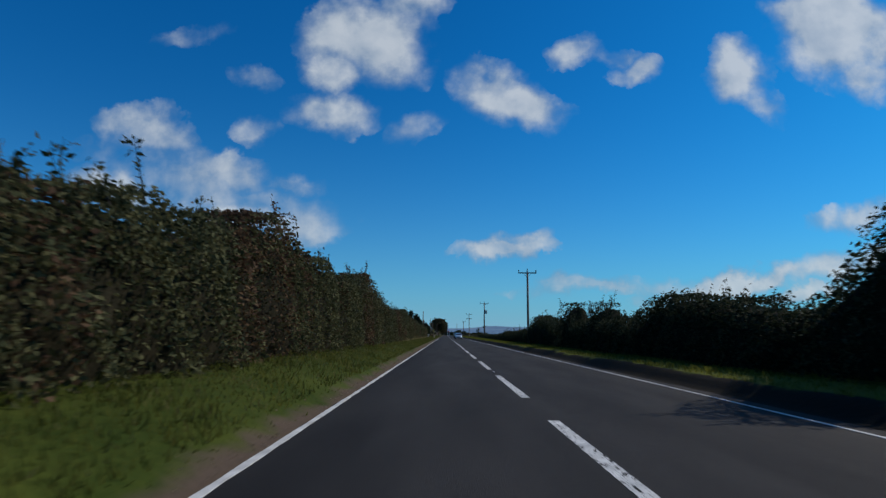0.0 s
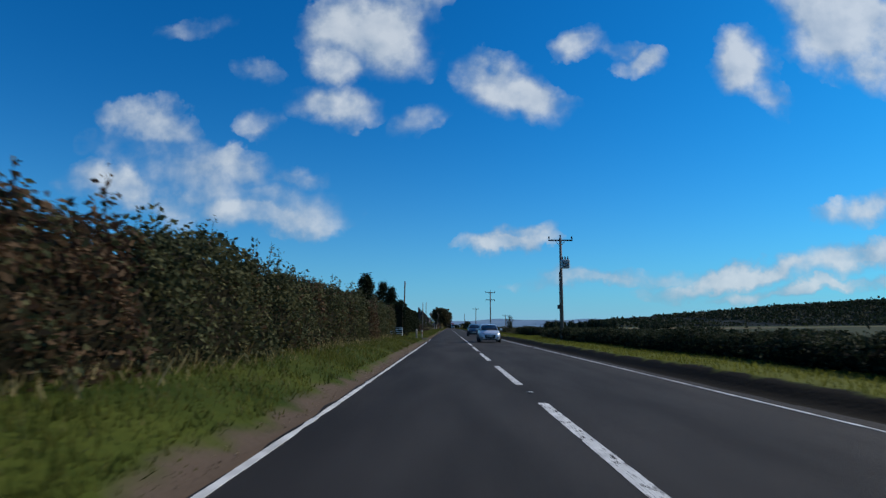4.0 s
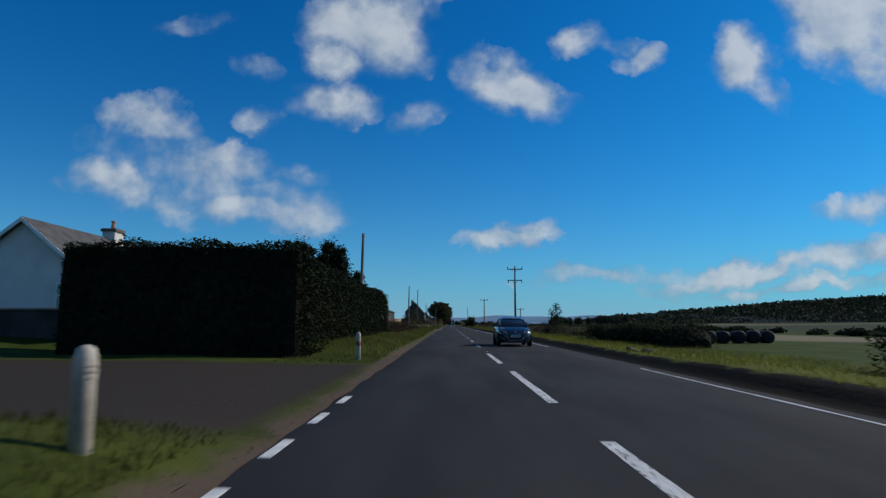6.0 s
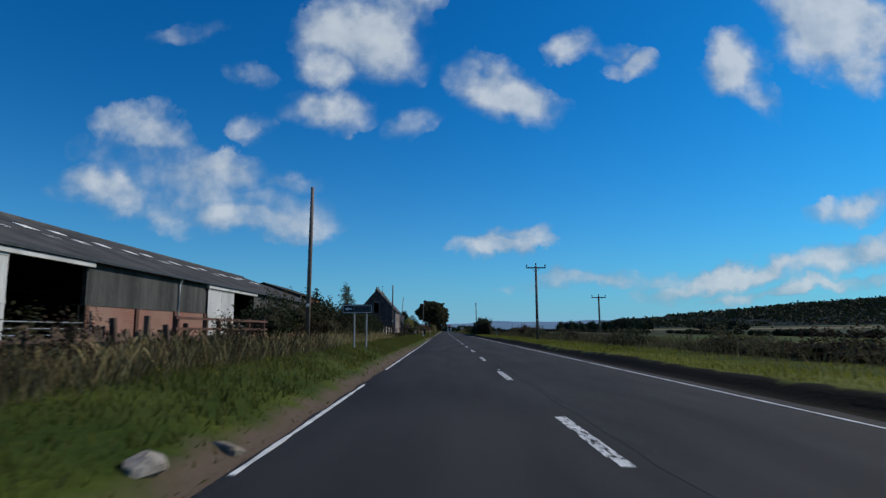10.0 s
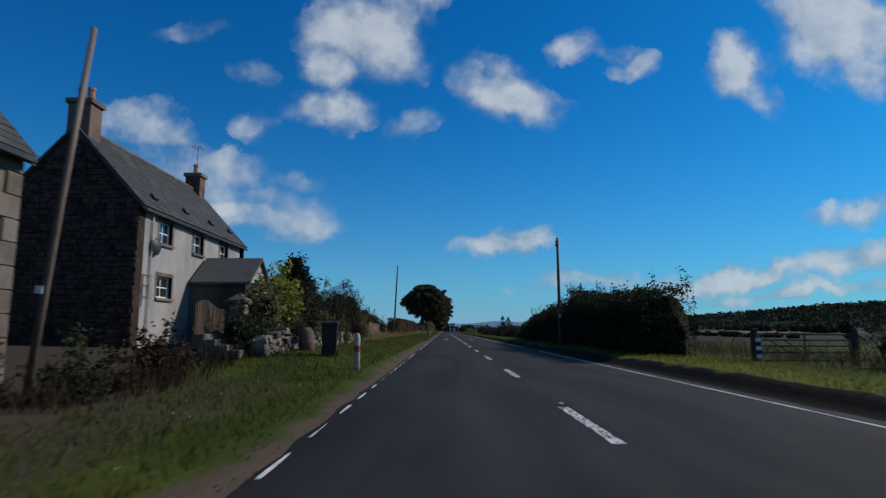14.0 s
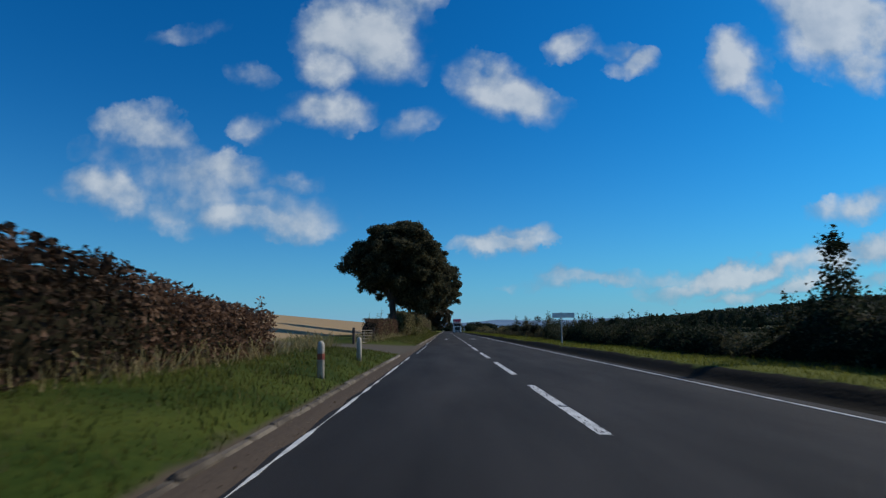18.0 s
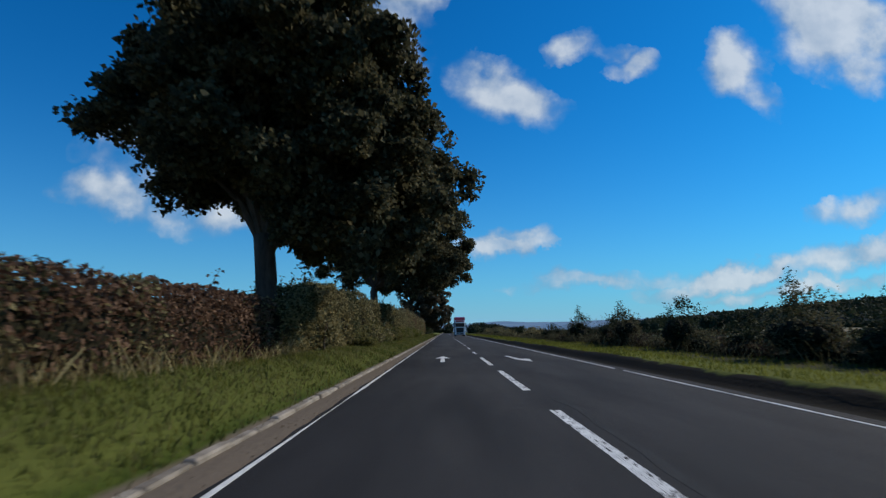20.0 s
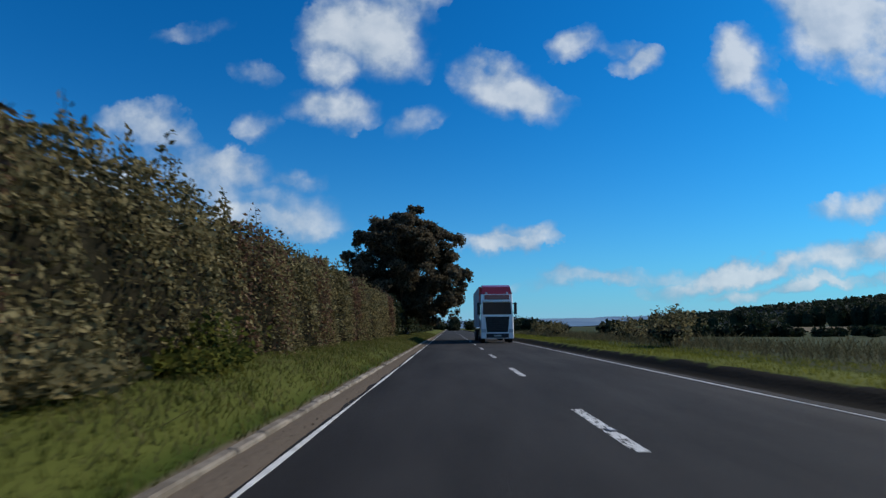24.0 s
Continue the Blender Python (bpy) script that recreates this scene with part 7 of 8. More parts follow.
for e, s in ((HX, 1), (HB, -1)):
    ex, ez = e + s * 0.18, HE - 0.14
    part("roof_slope", Geo().poly([(ex, HY0 - 0.04, ez), (HRX, HY0 - 0.04, HRZ), (HRX, HY0 - 0.04, HRZ + 0.14), (ex, HY0 - 0.04, ez + 0.14)], (0, HY1 - HY0 + 0.08, 0)), M_SLATE, house)
slates(house, HY0 - 0.06, HY1 + 0.06, (HX + 0.22, HE - 0.03), (HRX, HRZ + 0.14), 6)
part("ridge_cap", Geo().tube([(HRX, HY0, HRZ + 0.15), (HRX, HY1, HRZ + 0.15)], 0.11, 8), M_QUOIN, house)
rl = (HRX - HX - 0.22, HRZ + 0.14 - HE + 0.03)
for y in (363.2, 365.9, 368.6, 371.0):
    a, b = 0.17, 0.23
    p0 = (HX + 0.22 + rl[0] * a, HE - 0.03 + rl[1] * a + 0.05)
    p1 = (HX + 0.22 + rl[0] * b, HE - 0.03 + rl[1] * b + 0.07)
    part("roof_vent", Geo().poly([(p0[0], y, p0[1]), (p0[0], y + 0.38, p0[1]), (p1[0], y + 0.3, p1[1]), (p1[0], y + 0.08, p1[1])], (0.06, 0, 0.06)), M_GUTTER, house, "small dark roof vent")
part("gutter", Geo().box(HX + 0.14, HX + 0.26, HY0, HY1, HE - 0.17, HE - 0.06, 0.02), M_GUTTER, house)
part("downpipe", Geo().tube([(HX + 0.07, 362.75, HE - 0.1), (HX + 0.07, 362.75, 0.5)], 0.035, 6), M_GREYPIPE, house)
part("downpipe", Geo().tube([(HX + 0.07, HY1 - 0.15, HE - 0.1), (HX + 0.07, HY1 - 0.15, 0.5)], 0.045, 6), M_GUTTER, house)
part("satellite_dish", Geo().loft([[(HX + 0.12 + 0.12 * (1 - r_ * r_), 363.0 + r_ * 0.33 * math.cos(s), 4.15 + r_ * 0.33 * math.sin(s)) for s in np.linspace(0, 5.8, 14)] for r_ in (0.08, 0.5, 0.8, 1.0)]).tube([(HX, 363.0, 4.1), (HX + 0.2, 363.0, 4.13)], 0.02, 5), M_GUTTER, house, "dark satellite dish")
part("trellis", Geo().box(HX + 0.01, HX + 0.03, 362.35, 362.4, 2.0, 3.1).box(HX + 0.01, HX + 0.03, 362.9, 362.95, 2.0, 3.1).box(HX + 0.01, HX + 0.03, 362.35, 362.95, 2.3, 2.34).box(HX + 0.01, HX + 0.03, 362.35, 362.95, 2.7, 2.74).box(HX + 0.01, HX + 0.03, 362.35, 362.95, 3.06, 3.1), M_TIMBER, house)


def chimney(parent, x, y, z0, z1, w_, l_, pots, seed, face=M_STONE):
    rs = np.random.RandomState(seed)
    st = part("chimney", Geo().box(x - w_ / 2, x + w_ / 2, y - l_ / 2, y + l_ / 2, z0, z1 - 0.22), face, parent, "chimney stack")
    part("chimney_cope", Geo().box(x - w_ / 2 - 0.09, x + w_ / 2 + 0.09, y - l_ / 2 - 0.09, y + l_ / 2 + 0.09, z1 - 0.22, z1 - 0.04, 0.03), M_QUOIN, st)
    for i in range(pots):
        px = x + (i - (pots - 1) / 2) * 0.34
        part("chimney_pot", Geo().tube([(px, y, z1 - 0.06), (px, y, z1 + 0.35), (px, y, z1 + 0.36), (px, y, z1 + 0.46)], [0.13, 0.11, 0.14, 0.13], 10), M_TERRA, st, "terracotta chimney pot")
    return st


chimney(house, HRX, HY0 + 0.5, 7.4, 9.35, 0.8, 0.7, 2, 1)
chimney(house, HRX, HY1 - 0.5, 7.4, 9.2, 0.75, 0.65, 1, 2)
aer = Geo().tube([(HRX, HY1 - 0.4, 8.9), (HRX, HY1 - 0.4, 10.7)], 0.015, 5)
for i in range(5):
    aer.tube([(HRX - 0.25, HY1 - 0.7 + i * 0.16, 10.6), (HRX + 0.25, HY1 - 0.7 + i * 0.16, 10.6)], 0.008, 4)
part("aerial", aer, M_DARKSTEEL, house, "thin television aerial")
# porch with a pitched roof and a glazed end
porch = part("porch", holed_wall(366.2, 368.9, 0.3, 3.15, [(366.9, 368.2, 0.9, 3.0)], lambda u, z: (-9.9, u, z), (1, 0, 0), 0.15), M_DARKSTEEL, house, "small porch with grey sides and white gable")
for y0 in (366.2, 368.75):
    part("porch_side", Geo().box(HX, -10.05, y0, y0 + 0.15, 0.3, 3.15), M_CLAD, porch, "dark boarded porch side")
part("porch_gable", Geo().poly([(-9.9, 366.1, 3.15), (-9.9, 369.0, 3.15), (-9.9, 367.55, 4.15)], (-0.12, 0, 0)), M_RENDER, porch)
part("porch_roof", Geo().poly([(-9.75, 366.0, 3.02), (-9.75, 367.55, 4.18), (-9.75, 367.55, 4.28), (-9.75, 365.95, 3.12)], (-2.45, 0, 0)).poly([(-9.75, 369.1, 3.02), (-9.75, 367.55, 4.18), (-9.75, 367.55, 4.28), (-9.75, 369.15, 3.12)], (-2.45, 0, 0)), M_SLATE, porch, "slated porch roof")
window(porch, -9.9, 366.9, 368.2, 0.95, 3.0, cols=3, rows=3, depth=0.08)
part("corner_post", Geo().box(-9.98, -9.86, 366.14, 366.28, 0.3, 3.15).box(-9.98, -9.86, 368.82, 368.96, 0.3, 3.15), M_WHITE, porch)

# garden wall of loose stones, gate piers, steps
gwall = thing("garden_wall", "low dry-stone garden wall with uneven coping", "wall", kind="structure")
part("wall_core", Geo().loft([[(-7.55, y, gz(-7.3, y) - 0.2), (-7.15, y, gz(-7.3, y) - 0.2), (-7.2, y, gz(-7.3, y) + 0.42 + 0.1 * math.sin(y * 1.1)), (-7.5, y, gz(-7.3, y) + 0.42 + 0.1 * math.sin(y * 1.1))] for y in np.arange(359.4, 381.7, 0.8)], cap=True), M_MORTAR, gwall)
rubble_meshes = [m_.copy() for m_ in stone_meshes]
for m_ in rubble_meshes:
    m_.materials[0] = M_RUBBLE
rs = np.random.RandomState(8)
for row in range(5):
    y = 359.3
    while y < 381.2:
        ln, hh = rs.uniform(0.12, 0.36), rs.uniform(0.11, 0.20)
        ob = part("stone", rubble_meshes[rs.randint(8)], M_RUBBLE, gwall)
        zz = gz(-7.3, y) + 0.05 + row * 0.112 + (0.1 * math.sin(y * 1.1) if row == 4 else 0)
        ob.matrix_basis = pose(-7.2 + rs.normal(0, 0.05), y + ln / 2, zz + rs.normal(0, 0.03), rs.normal(0, 6), rs.normal(0, 8), rs.normal(0, 8)) @ Matrix.Diagonal((0.32 if row < 4 else 0.42, ln, hh, 1))
        y += ln + rs.uniform(0.0, 0.06) + (0.35 if row == 4 and rs.uniform() < 0.3 else 0)
for y in (361.5,):
    pier = thing("gate_pier", "short weathered stone gate pier", "pier", (-8.6, y, gz(-8.6, y)), "garden gate piers")
    part("shaft", Geo().box(-0.24, 0.24, -0.24, 0.24, -0.2, 1.55, 0.03), M_STONE, pier)
    part("cap", Geo().loft([[(-0.31, -0.31, 1.555), (0.31, -0.31, 1.555), (0.31, 0.31, 1.555), (-0.31, 0.31, 1.555)], [(-0.31, -0.31, 1.66), (0.31, -0.31, 1.66), (0.31, 0.31, 1.66), (-0.31, 0.31, 1.66)], [(-0.06, -0.06, 1.86), (0.06, -0.06, 1.86), (0.06, 0.06, 1.86), (-0.06, 0.06, 1.86)]], cap=True), M_QUOIN, pier)
steps = thing("garden_steps", "low stone steps up to the garden gate", "steps")
for i in range(4):
    part("step", Geo().box(-7.6 - 0.34 * (i + 1), -7.6 - 0.34 * i, 358.75, 361.15, gz(-7.6, 360) - 0.05, gz(-7.6, 360) + 0.15 * (i + 1), 0.02), M_QUOIN, steps)
gate_g = thing("garden_gate", "dark wooden paling gate between stone piers", "gate")
for i in range(16):
    part("pale", Geo().box(-8.92, -8.89, 358.75 + i * 0.155, 358.84 + i * 0.155, gz(-8.9, 360) + 0.5, gz(-8.9, 360) + 1.5 + 0.12 * math.sin(i * 0.4)), M_OLDPOST, gate_g)
for z in (0.75, 1.3):
    part("rail", Geo().box(-8.96, -8.922, 358.7, 361.25, gz(-8.9, 360) + z, gz(-8.9, 360) + z + 0.09), M_OLDPOST, gate_g)
for y, zt in ((362.6, 0.8),):
    st = tagged(part("standing_stone", Geo().loft([[(r_ * math.cos(s) * 0.9, r_ * math.sin(s), z) for s in np.linspace(0, 5.4, 8)] for r_, z in ((0.30, -0.15), (0.32, 0.3), (0.26, zt * 0.8), (0.12, zt))], cap=True), M_STONE, smooth=True), "rounded boulder set on end beside the wall", "boulder")
    st.matrix_basis = pose(-6.6, y, gz(-6.6, y))

# paling fence
pf = thing("paling_fence", "close-boarded wooden paling fence, sun-bleached brown", "fence")
pale_meshes = []
for i in range(5):
    hh = 1.27 + 0.03 * i
    pale_meshes.append(Geo().poly([(-0.045, 0, 0), (0.045, 0, 0), (0.045, 0, hh - 0.07), (0.018, 0, hh), (-0.018, 0, hh), (-0.045, 0, hh - 0.07)], (0, 0.022, 0)).mesh("pale", M_PALE))
rs = np.random.RandomState(21)
for i in range(196):
    y = 386.2 + i * 0.125
    ob = part("pale", pale_meshes[rs.randint(5)], M_PALE, pf)
    ob.matrix_basis = pose(-8.55 + rs.normal(0, 0.006), y, gz(-8.5, y) + 0.06 - 0.12 * smooth01(386, 411, y) + rs.normal(0, 0.012), 0, rs.normal(0, 0.8), 90 + rs.normal(0, 2))
for z in (0.35, 0.95):
    part("rail", Geo().loft([[(-8.66, y, gz(-8.5, y) + z), (-8.60, y, gz(-8.5, y) + z), (-8.60, y, gz(-8.5, y) + z + 0.09), (-8.66, y, gz(-8.5, y) + z + 0.09)] for y in np.linspace(386, 411, 14)], cap=True), M_TIMBER, pf)
for y in np.arange(386, 411.1, 2.5):
    part("post", Geo().box(-8.76, -8.665, y, y + 0.1, gz(-8.7, y) - 0.3, gz(-8.7, y) + 1.15), M_TIMBER, pf)

# bungalow behind the conifer hedge
bun = thing("bungalow", "cream rendered bungalow with grey roof and chimney", "house")
UX0, UX1, UY0, UY1, UE, URX, URZ = -25.85, -17.65, 174.0, 186.0, 2.6, -21.75, 6.0
ug = gz(-20, 176)
part("gable_wall", Geo().poly([(UX0, UY0, ug - 0.2), (UX1, UY0, ug - 0.2), (UX1, UY0, UE), (URX, UY0, URZ), (UX0, UY0, UE)], (0, 0.3, 0)), M_CREAM, bun, "cream rendered gable")
part("side_wall", Geo().box(UX1 - 0.3, UX1, UY0 + 0.3, UY1, ug - 0.2, UE).box(UX0, UX0 + 0.3, UY0 + 0.3, UY1, ug - 0.2, UE), M_CREAM, bun)
part("back_gable", Geo().poly([(UX0, UY1 - 0.3, ug - 0.2), (UX1, UY1 - 0.3, ug - 0.2), (UX1, UY1 - 0.3, UE), (URX, UY1 - 0.3, URZ), (UX0, UY1 - 0.3, UE)], (0, 0.3, 0)), M_CREAM, bun)
for e, s in ((UX1, 1), (UX0, -1)):
    part("roof_slope", Geo().poly([(e + s * 0.4, UY0 - 0.3, UE - 0.3), (URX, UY0 - 0.3, URZ), (URX, UY0 - 0.3, URZ + 0.16), (e + s * 0.4, UY0 - 0.3, UE - 0.14)], (0, UY1 - UY0 + 0.6, 0)), M_SLATE, bun, "grey tiled roof slope")
    part("barge_board", Geo().poly([(e + s * 0.42, UY0 - 0.34, UE - 0.36), (URX, UY0 - 0.34, URZ - 0.06), (URX, UY0 - 0.34, URZ + 0.14), (e + s * 0.42, UY0 - 0.34, UE - 0.16)], (0, 0.03, 0)), M_WHITE, bun)
chimney(bun, URX + 0.1, 181.2, 5.4, 6.75, 0.75, 0.9, 1, 3, M_CREAM)
wx0, wx1 = -20.0, -19.2
bw = part("window", Geo().box(wx0, wx0 + 0.07, UY0 - 0.05, UY0 + 0.02, 1.72, 3.05).box(wx1 - 0.07, wx1, UY0 - 0.05, UY0 + 0.02, 1.72, 3.05).box(wx0 + 0.07, wx1 - 0.07, UY0 - 0.05, UY0 + 0.02, 1.72, 1.79).box(wx0 + 0.07, wx1 - 0.07, UY0 - 0.05, UY0 + 0.02, 2.98, 3.05).box(wx0 + 0.07, wx1 - 0.07, UY0 - 0.045, UY0 + 0.015, 2.42, 2.47), M_WHITE, bun, "white framed window")
part("pane", Geo().box(wx0 + 0.07, wx1 - 0.07, UY0 - 0.02, UY0 - 0.012, 1.79, 2.98), M_PANE, bw)
part("sill", Geo().box(wx0 - 0.05, wx1 + 0.05, UY0 - 0.12, UY0 - 0.003, 1.64, 1.715), M_QUOIN, bw)
dw = thing("drive_wall", "low dark garden wall at the end of the drive", "wall")
part("wall_body", Geo().box(-27, -15.6, 169.2, 169.5, gz(-20, 169) - 0.2, gz(-20, 169) + 1.0, 0.02), M_GABLE_JOINT, dw)
part("coping", Geo().box(-27.1, -15.5, 169.12, 169.58, gz(-20, 169) + 1.0, gz(-20, 169) + 1.08, 0.02), M_QUOIN, dw)

# ---- poles ----
def pole(x, y, top, label, arms=(), brace=True, transformer=None, lean=0.0, r=0.15):
    z0 = gz(x, y)
    ob = thing("utility_pole", label, "utility pole", (x, y, z0), "poles along the road")
    H = top - z0
    part("post", Geo().tube([(0, 0, -0.4), (lean * 0.5, 0, H * 0.5), (lean, 0, H)], [r, r * 0.86, r * 0.7], 10), M_POLE, ob, "weathered round timber post", True)
    for z, half, down in arms:
        a = part("crossarm", Geo().box(-half + lean, half + lean, -0.06, 0.06, H - z - 0.06, H - z + 0.06, 0.01), M_DARKSTEEL, ob, "steel crossarm")
        for sx in (-half + 0.06, 0.0, half - 0.06):
            zz = H - z + (0.05 if not down else -0.05)
            s = 1 if not down else -1
            if sx == 0.0 and not down:
                zz = H - 0.02
            part("insulator", Geo().tube([(sx + lean, 0, zz), (sx + lean, 0, zz + s * 0.09), (sx + lean, 0, zz + s * 0.10), (sx + lean, 0, zz + s * 0.2), (sx + lean, 0, zz + s * 0.21), (sx + lean, 0, zz + s * 0.30)], [0.025, 0.025, 0.075, 0.06, 0.08, 0.03], 8), M_PORCELAIN, a, "brown porcelain insulator")
        part("stay_brace", Geo().tube([(lean - half * 0.45, 0.07, H - z), (lean, 0.12, H - z - 0.5)], 0.018, 4).tube([(lean + half * 0.45, 0.07, H - z), (lean, 0.12, H - z - 0.5)], 0.018, 4), M_DARKSTEEL, a)
    if transformer:
        zt = transformer - z0
        tr = part("transformer", Geo().box(-0.05, 0.65, -0.62, -0.14, zt - 0.75, zt, 0.05), M_STEEL, ob, "grey pole-mounted transformer")
        for i in range(6):
            part("cooling_fin", Geo().box(0.02 + i * 0.1, 0.05 + i * 0.1, -0.74, -0.62, zt - 0.65, zt - 0.12), M_STEEL, tr)
        for i in range(3):
            part("bushing", Geo().tube([(0.08 + i * 0.22, -0.38, zt), (0.08 + i * 0.22, -0.38, zt + 0.12), (0.08 + i * 0.22, -0.38, zt + 0.28)], [0.05, 0.07, 0.03], 8), M_PORCELAIN, tr)
        part("cable", Geo().tube([(-0.17, 0, 0.0), (-0.16, 0, zt - 1)], 0.03, 5), M_BLACK, ob)
        part("junction_box", Geo().box(-0.36, -0.14, -0.12, 0.12, 2.6, 2.95, 0.02), M_DARKSTEEL, ob)
    else:
        part("pole_plate", Geo().box(lean * 0.2 - 0.07, lean * 0.2 + 0.07, -r * 1.02 - 0.006, -r * 0.9, 1.9, 2.05), M_WHITE, ob, "small pale number plate")
    return ob


pole(7.97, 68.6, 8.45, "tall timber power pole with one crossarm", [(0.22, 1.05, False)])
pole(8.2, 149.1, 8.95, "tall timber power pole carrying a transformer", [(0.22, 1.05, False)], transformer=7.0)
pole(7.57, 228.7, 8.95, "tall timber power pole with two crossarms", [(0.22, 1.05, False), (1.75, 1.0, True)])
pole(7.75, 303.9, 7.6, "timber power pole with one crossarm", [(0.2, 1.0, False)])
pole(20.1, 327.5, 5.8, "timber power pole standing in the field", [(0.2, 1.0, False)])
pole(5.9, 382.3, 7.5, "bare timber pole with a small box near its top", lean=-0.05, r=0.12)
pole(-8.8, 195.0, 8.6, "bare timber telephone pole behind the hedge", lean=0.12)
pole(-7.5, 234.4, 6.75, "bare dark timber telephone pole", lean=0.06, r=0.115)
pole(-8.25, 273.1, 8.35, "bare weathered timber telephone pole", lean=0.1, r=0.12)
pole(-8.3, 322.0, 7.1, "bare timber telephone pole by the yard fence", lean=0.05, r=0.11)
pole(-9.68, 353.2, 7.25, "bare pale timber telephone pole by the barn", lean=0.72, r=0.08)
pole(-7.5, 408.5, 8.35, "bare pale timber telephone pole by the hedge", lean=0.38, r=0.11)
for x, y, zt in ((5.9, 382.3, 7.15),):
    bx = thing("pole_box", "small grey equipment box strapped to the pole", "equipment box", (x - 0.12, y - 0.17, zt))
    part("casing", Geo().box(-0.09, 0.09, -0.06, 0.06, -0.28, 0.12, 0.02), M_DARKSTEEL, bx)
    part("strap", Geo().box(-0.1, 0.1, -0.07, 0.1, -0.1, -0.06), M_STEEL, bx)

# ---- roadside furniture ----
def marker_post(x, y, top, band, label):
    z0 = gz(x, y)
    hh = top - z0
    ob = thing("marker_post", label, "marker post", (x, y, z0), "verge marker posts")
    part("post", Geo().tube([(0, 0, -0.2), (0, 0, hh - 0.1), (0, 0, hh - 0.03), (0, 0, hh)], [0.085, 0.08, 0.065, 0.025], 12), M_MARKER, ob, smooth=True)
    for i in range(3):
        part("rib", Geo().tube([(0, 0, hh - 0.16 - i * 0.045), (0, 0, hh - 0.14 - i * 0.045)], 0.086, 12), M_MARKER, ob)
    if band:
        part("band", Geo().tube([(0, 0, hh * 0.5), (0, 0, hh * 0.66)], 0.086, 12), M_REDREF, ob, "rusty red band")
    return ob


marker_post(-4.33, 150.7, 1.03, False, "stout white ribbed verge marker post")
marker_post(-4.52, 165.7, 0.92, True, "white verge marker post with stained band")
marker_post(-4.52, 328.3, 1.05, True, "leaning white verge marker post with stains")
marker_post(-4.2, 358.0, 1.12, True, "white verge marker post with red-brown band")
marker_post(-4.5, 452.5, 0.98, True, "weathered verge marker post before the track")
marker_post(-4.6, 459.0, 0.98, False, "weathered verge marker post before the track")

wb = thing("wheelie_bin", "dark green-black wheeled rubbish bin on the verge", "bin", (-5.4, 360.4, gz(-5.4, 360.4) - 0.02), turn=8)
part("tub", Geo().loft([[(-0.24 * k_, -0.29 * k_, z), (0.24 * k_, -0.29 * k_, z), (0.24 * k_, 0.29 * k_, z), (-0.24 * k_, 0.29 * k_, z)] for z, k_ in ((0.05, 0.82), (0.5, 0.92), (0.93, 1.0), (0.95, 1.06), (0.99, 1.06))], cap=True), M_BIN, wb)
part("lid", Geo().loft([[(-0.27, -0.33, 1.0), (0.27, -0.33, 1.0), (0.27, 0.35, 1.0), (-0.27, 0.35, 1.0)], [(-0.25, -0.30, 1.05), (0.25, -0.30, 1.05), (0.25, 0.33, 1.07), (-0.25, 0.33, 1.07)]], cap=True), M_BIN, wb)
for sx in (-0.22, 0.22):
    part("wheel", Geo().tube([(sx - 0.03, 0.26, 0.1), (sx + 0.03, 0.26, 0.1)], 0.1, 12), M_TYRE, wb)
part("handle", Geo().tube([(-0.2, 0.38, 1.02), (0.2, 0.38, 1.02)], 0.018, 6), M_BIN, wb)

sg = thing("direction_sign", "small dark direction sign with pale border on two posts", "road sign", (0, 271, 0))
for x in (-5.65, -5.1):
    part("post", Geo().tube([(x, 0.05, gz(x, 271) - 0.3), (x, 0.05, 2.36)], 0.035, 8), M_GREYPIPE, sg)
pl = part("sign_panel", Geo().box(-6.2, -4.84, -0.012, 0.0, 1.98, 2.38), M_BLACK, sg, "dark sign panel")
bd = Geo()
for a, b, c, d in ((-6.17, -4.87, 2.005, 2.025), (-6.17, -4.87, 2.335, 2.355), (-6.17, -6.15, 2.025, 2.335), (-4.89, -4.87, 2.025, 2.335)):
    bd.box(a, b, -0.017, -0.0125, c, d)
part("border", bd, M_WHITE, pl)
part("arrow_symbol", Geo().poly([(-6.08, -0.0165, 2.18), (-5.93, -0.0165, 2.27), (-5.93, -0.0165, 2.205), (-5.75, -0.0165, 2.205), (-5.75, -0.0165, 2.155), (-5.93, -0.0165, 2.155), (-5.93, -0.0165, 2.09)], (0, 0.004, 0)), M_WHITE, pl, "white arrow")
part("name_panel", Geo().box(-5.70, -4.91, -0.0165, -0.0125, 2.05, 2.31), M_CLAD, pl, "pale name panel")
for i, (a, b) in enumerate(((-5.62, -5.50), (-5.47, -5.39), (-5.36, -5.30), (-5.27, -5.14), (-5.11, -4.99))):
    part("lettering_bar", Geo().box(a, b, -0.0195, -0.0166, 2.11, 2.25), M_BLACK, pl)
rsn = thing("direction_sign", "small pale direction sign on a single post", "road sign", (0, 476, 0))
part("post", Geo().tube([(5.3, 0.04, gz(5.3, 476) - 0.3), (5.3, 0.04, 2.2)], 0.04, 8), M_GREYPIPE, rsn)
part("sign_panel", Geo().box(4.75, 6.1, -0.012, 0.0, 1.85, 2.15), M_WHITE, rsn)


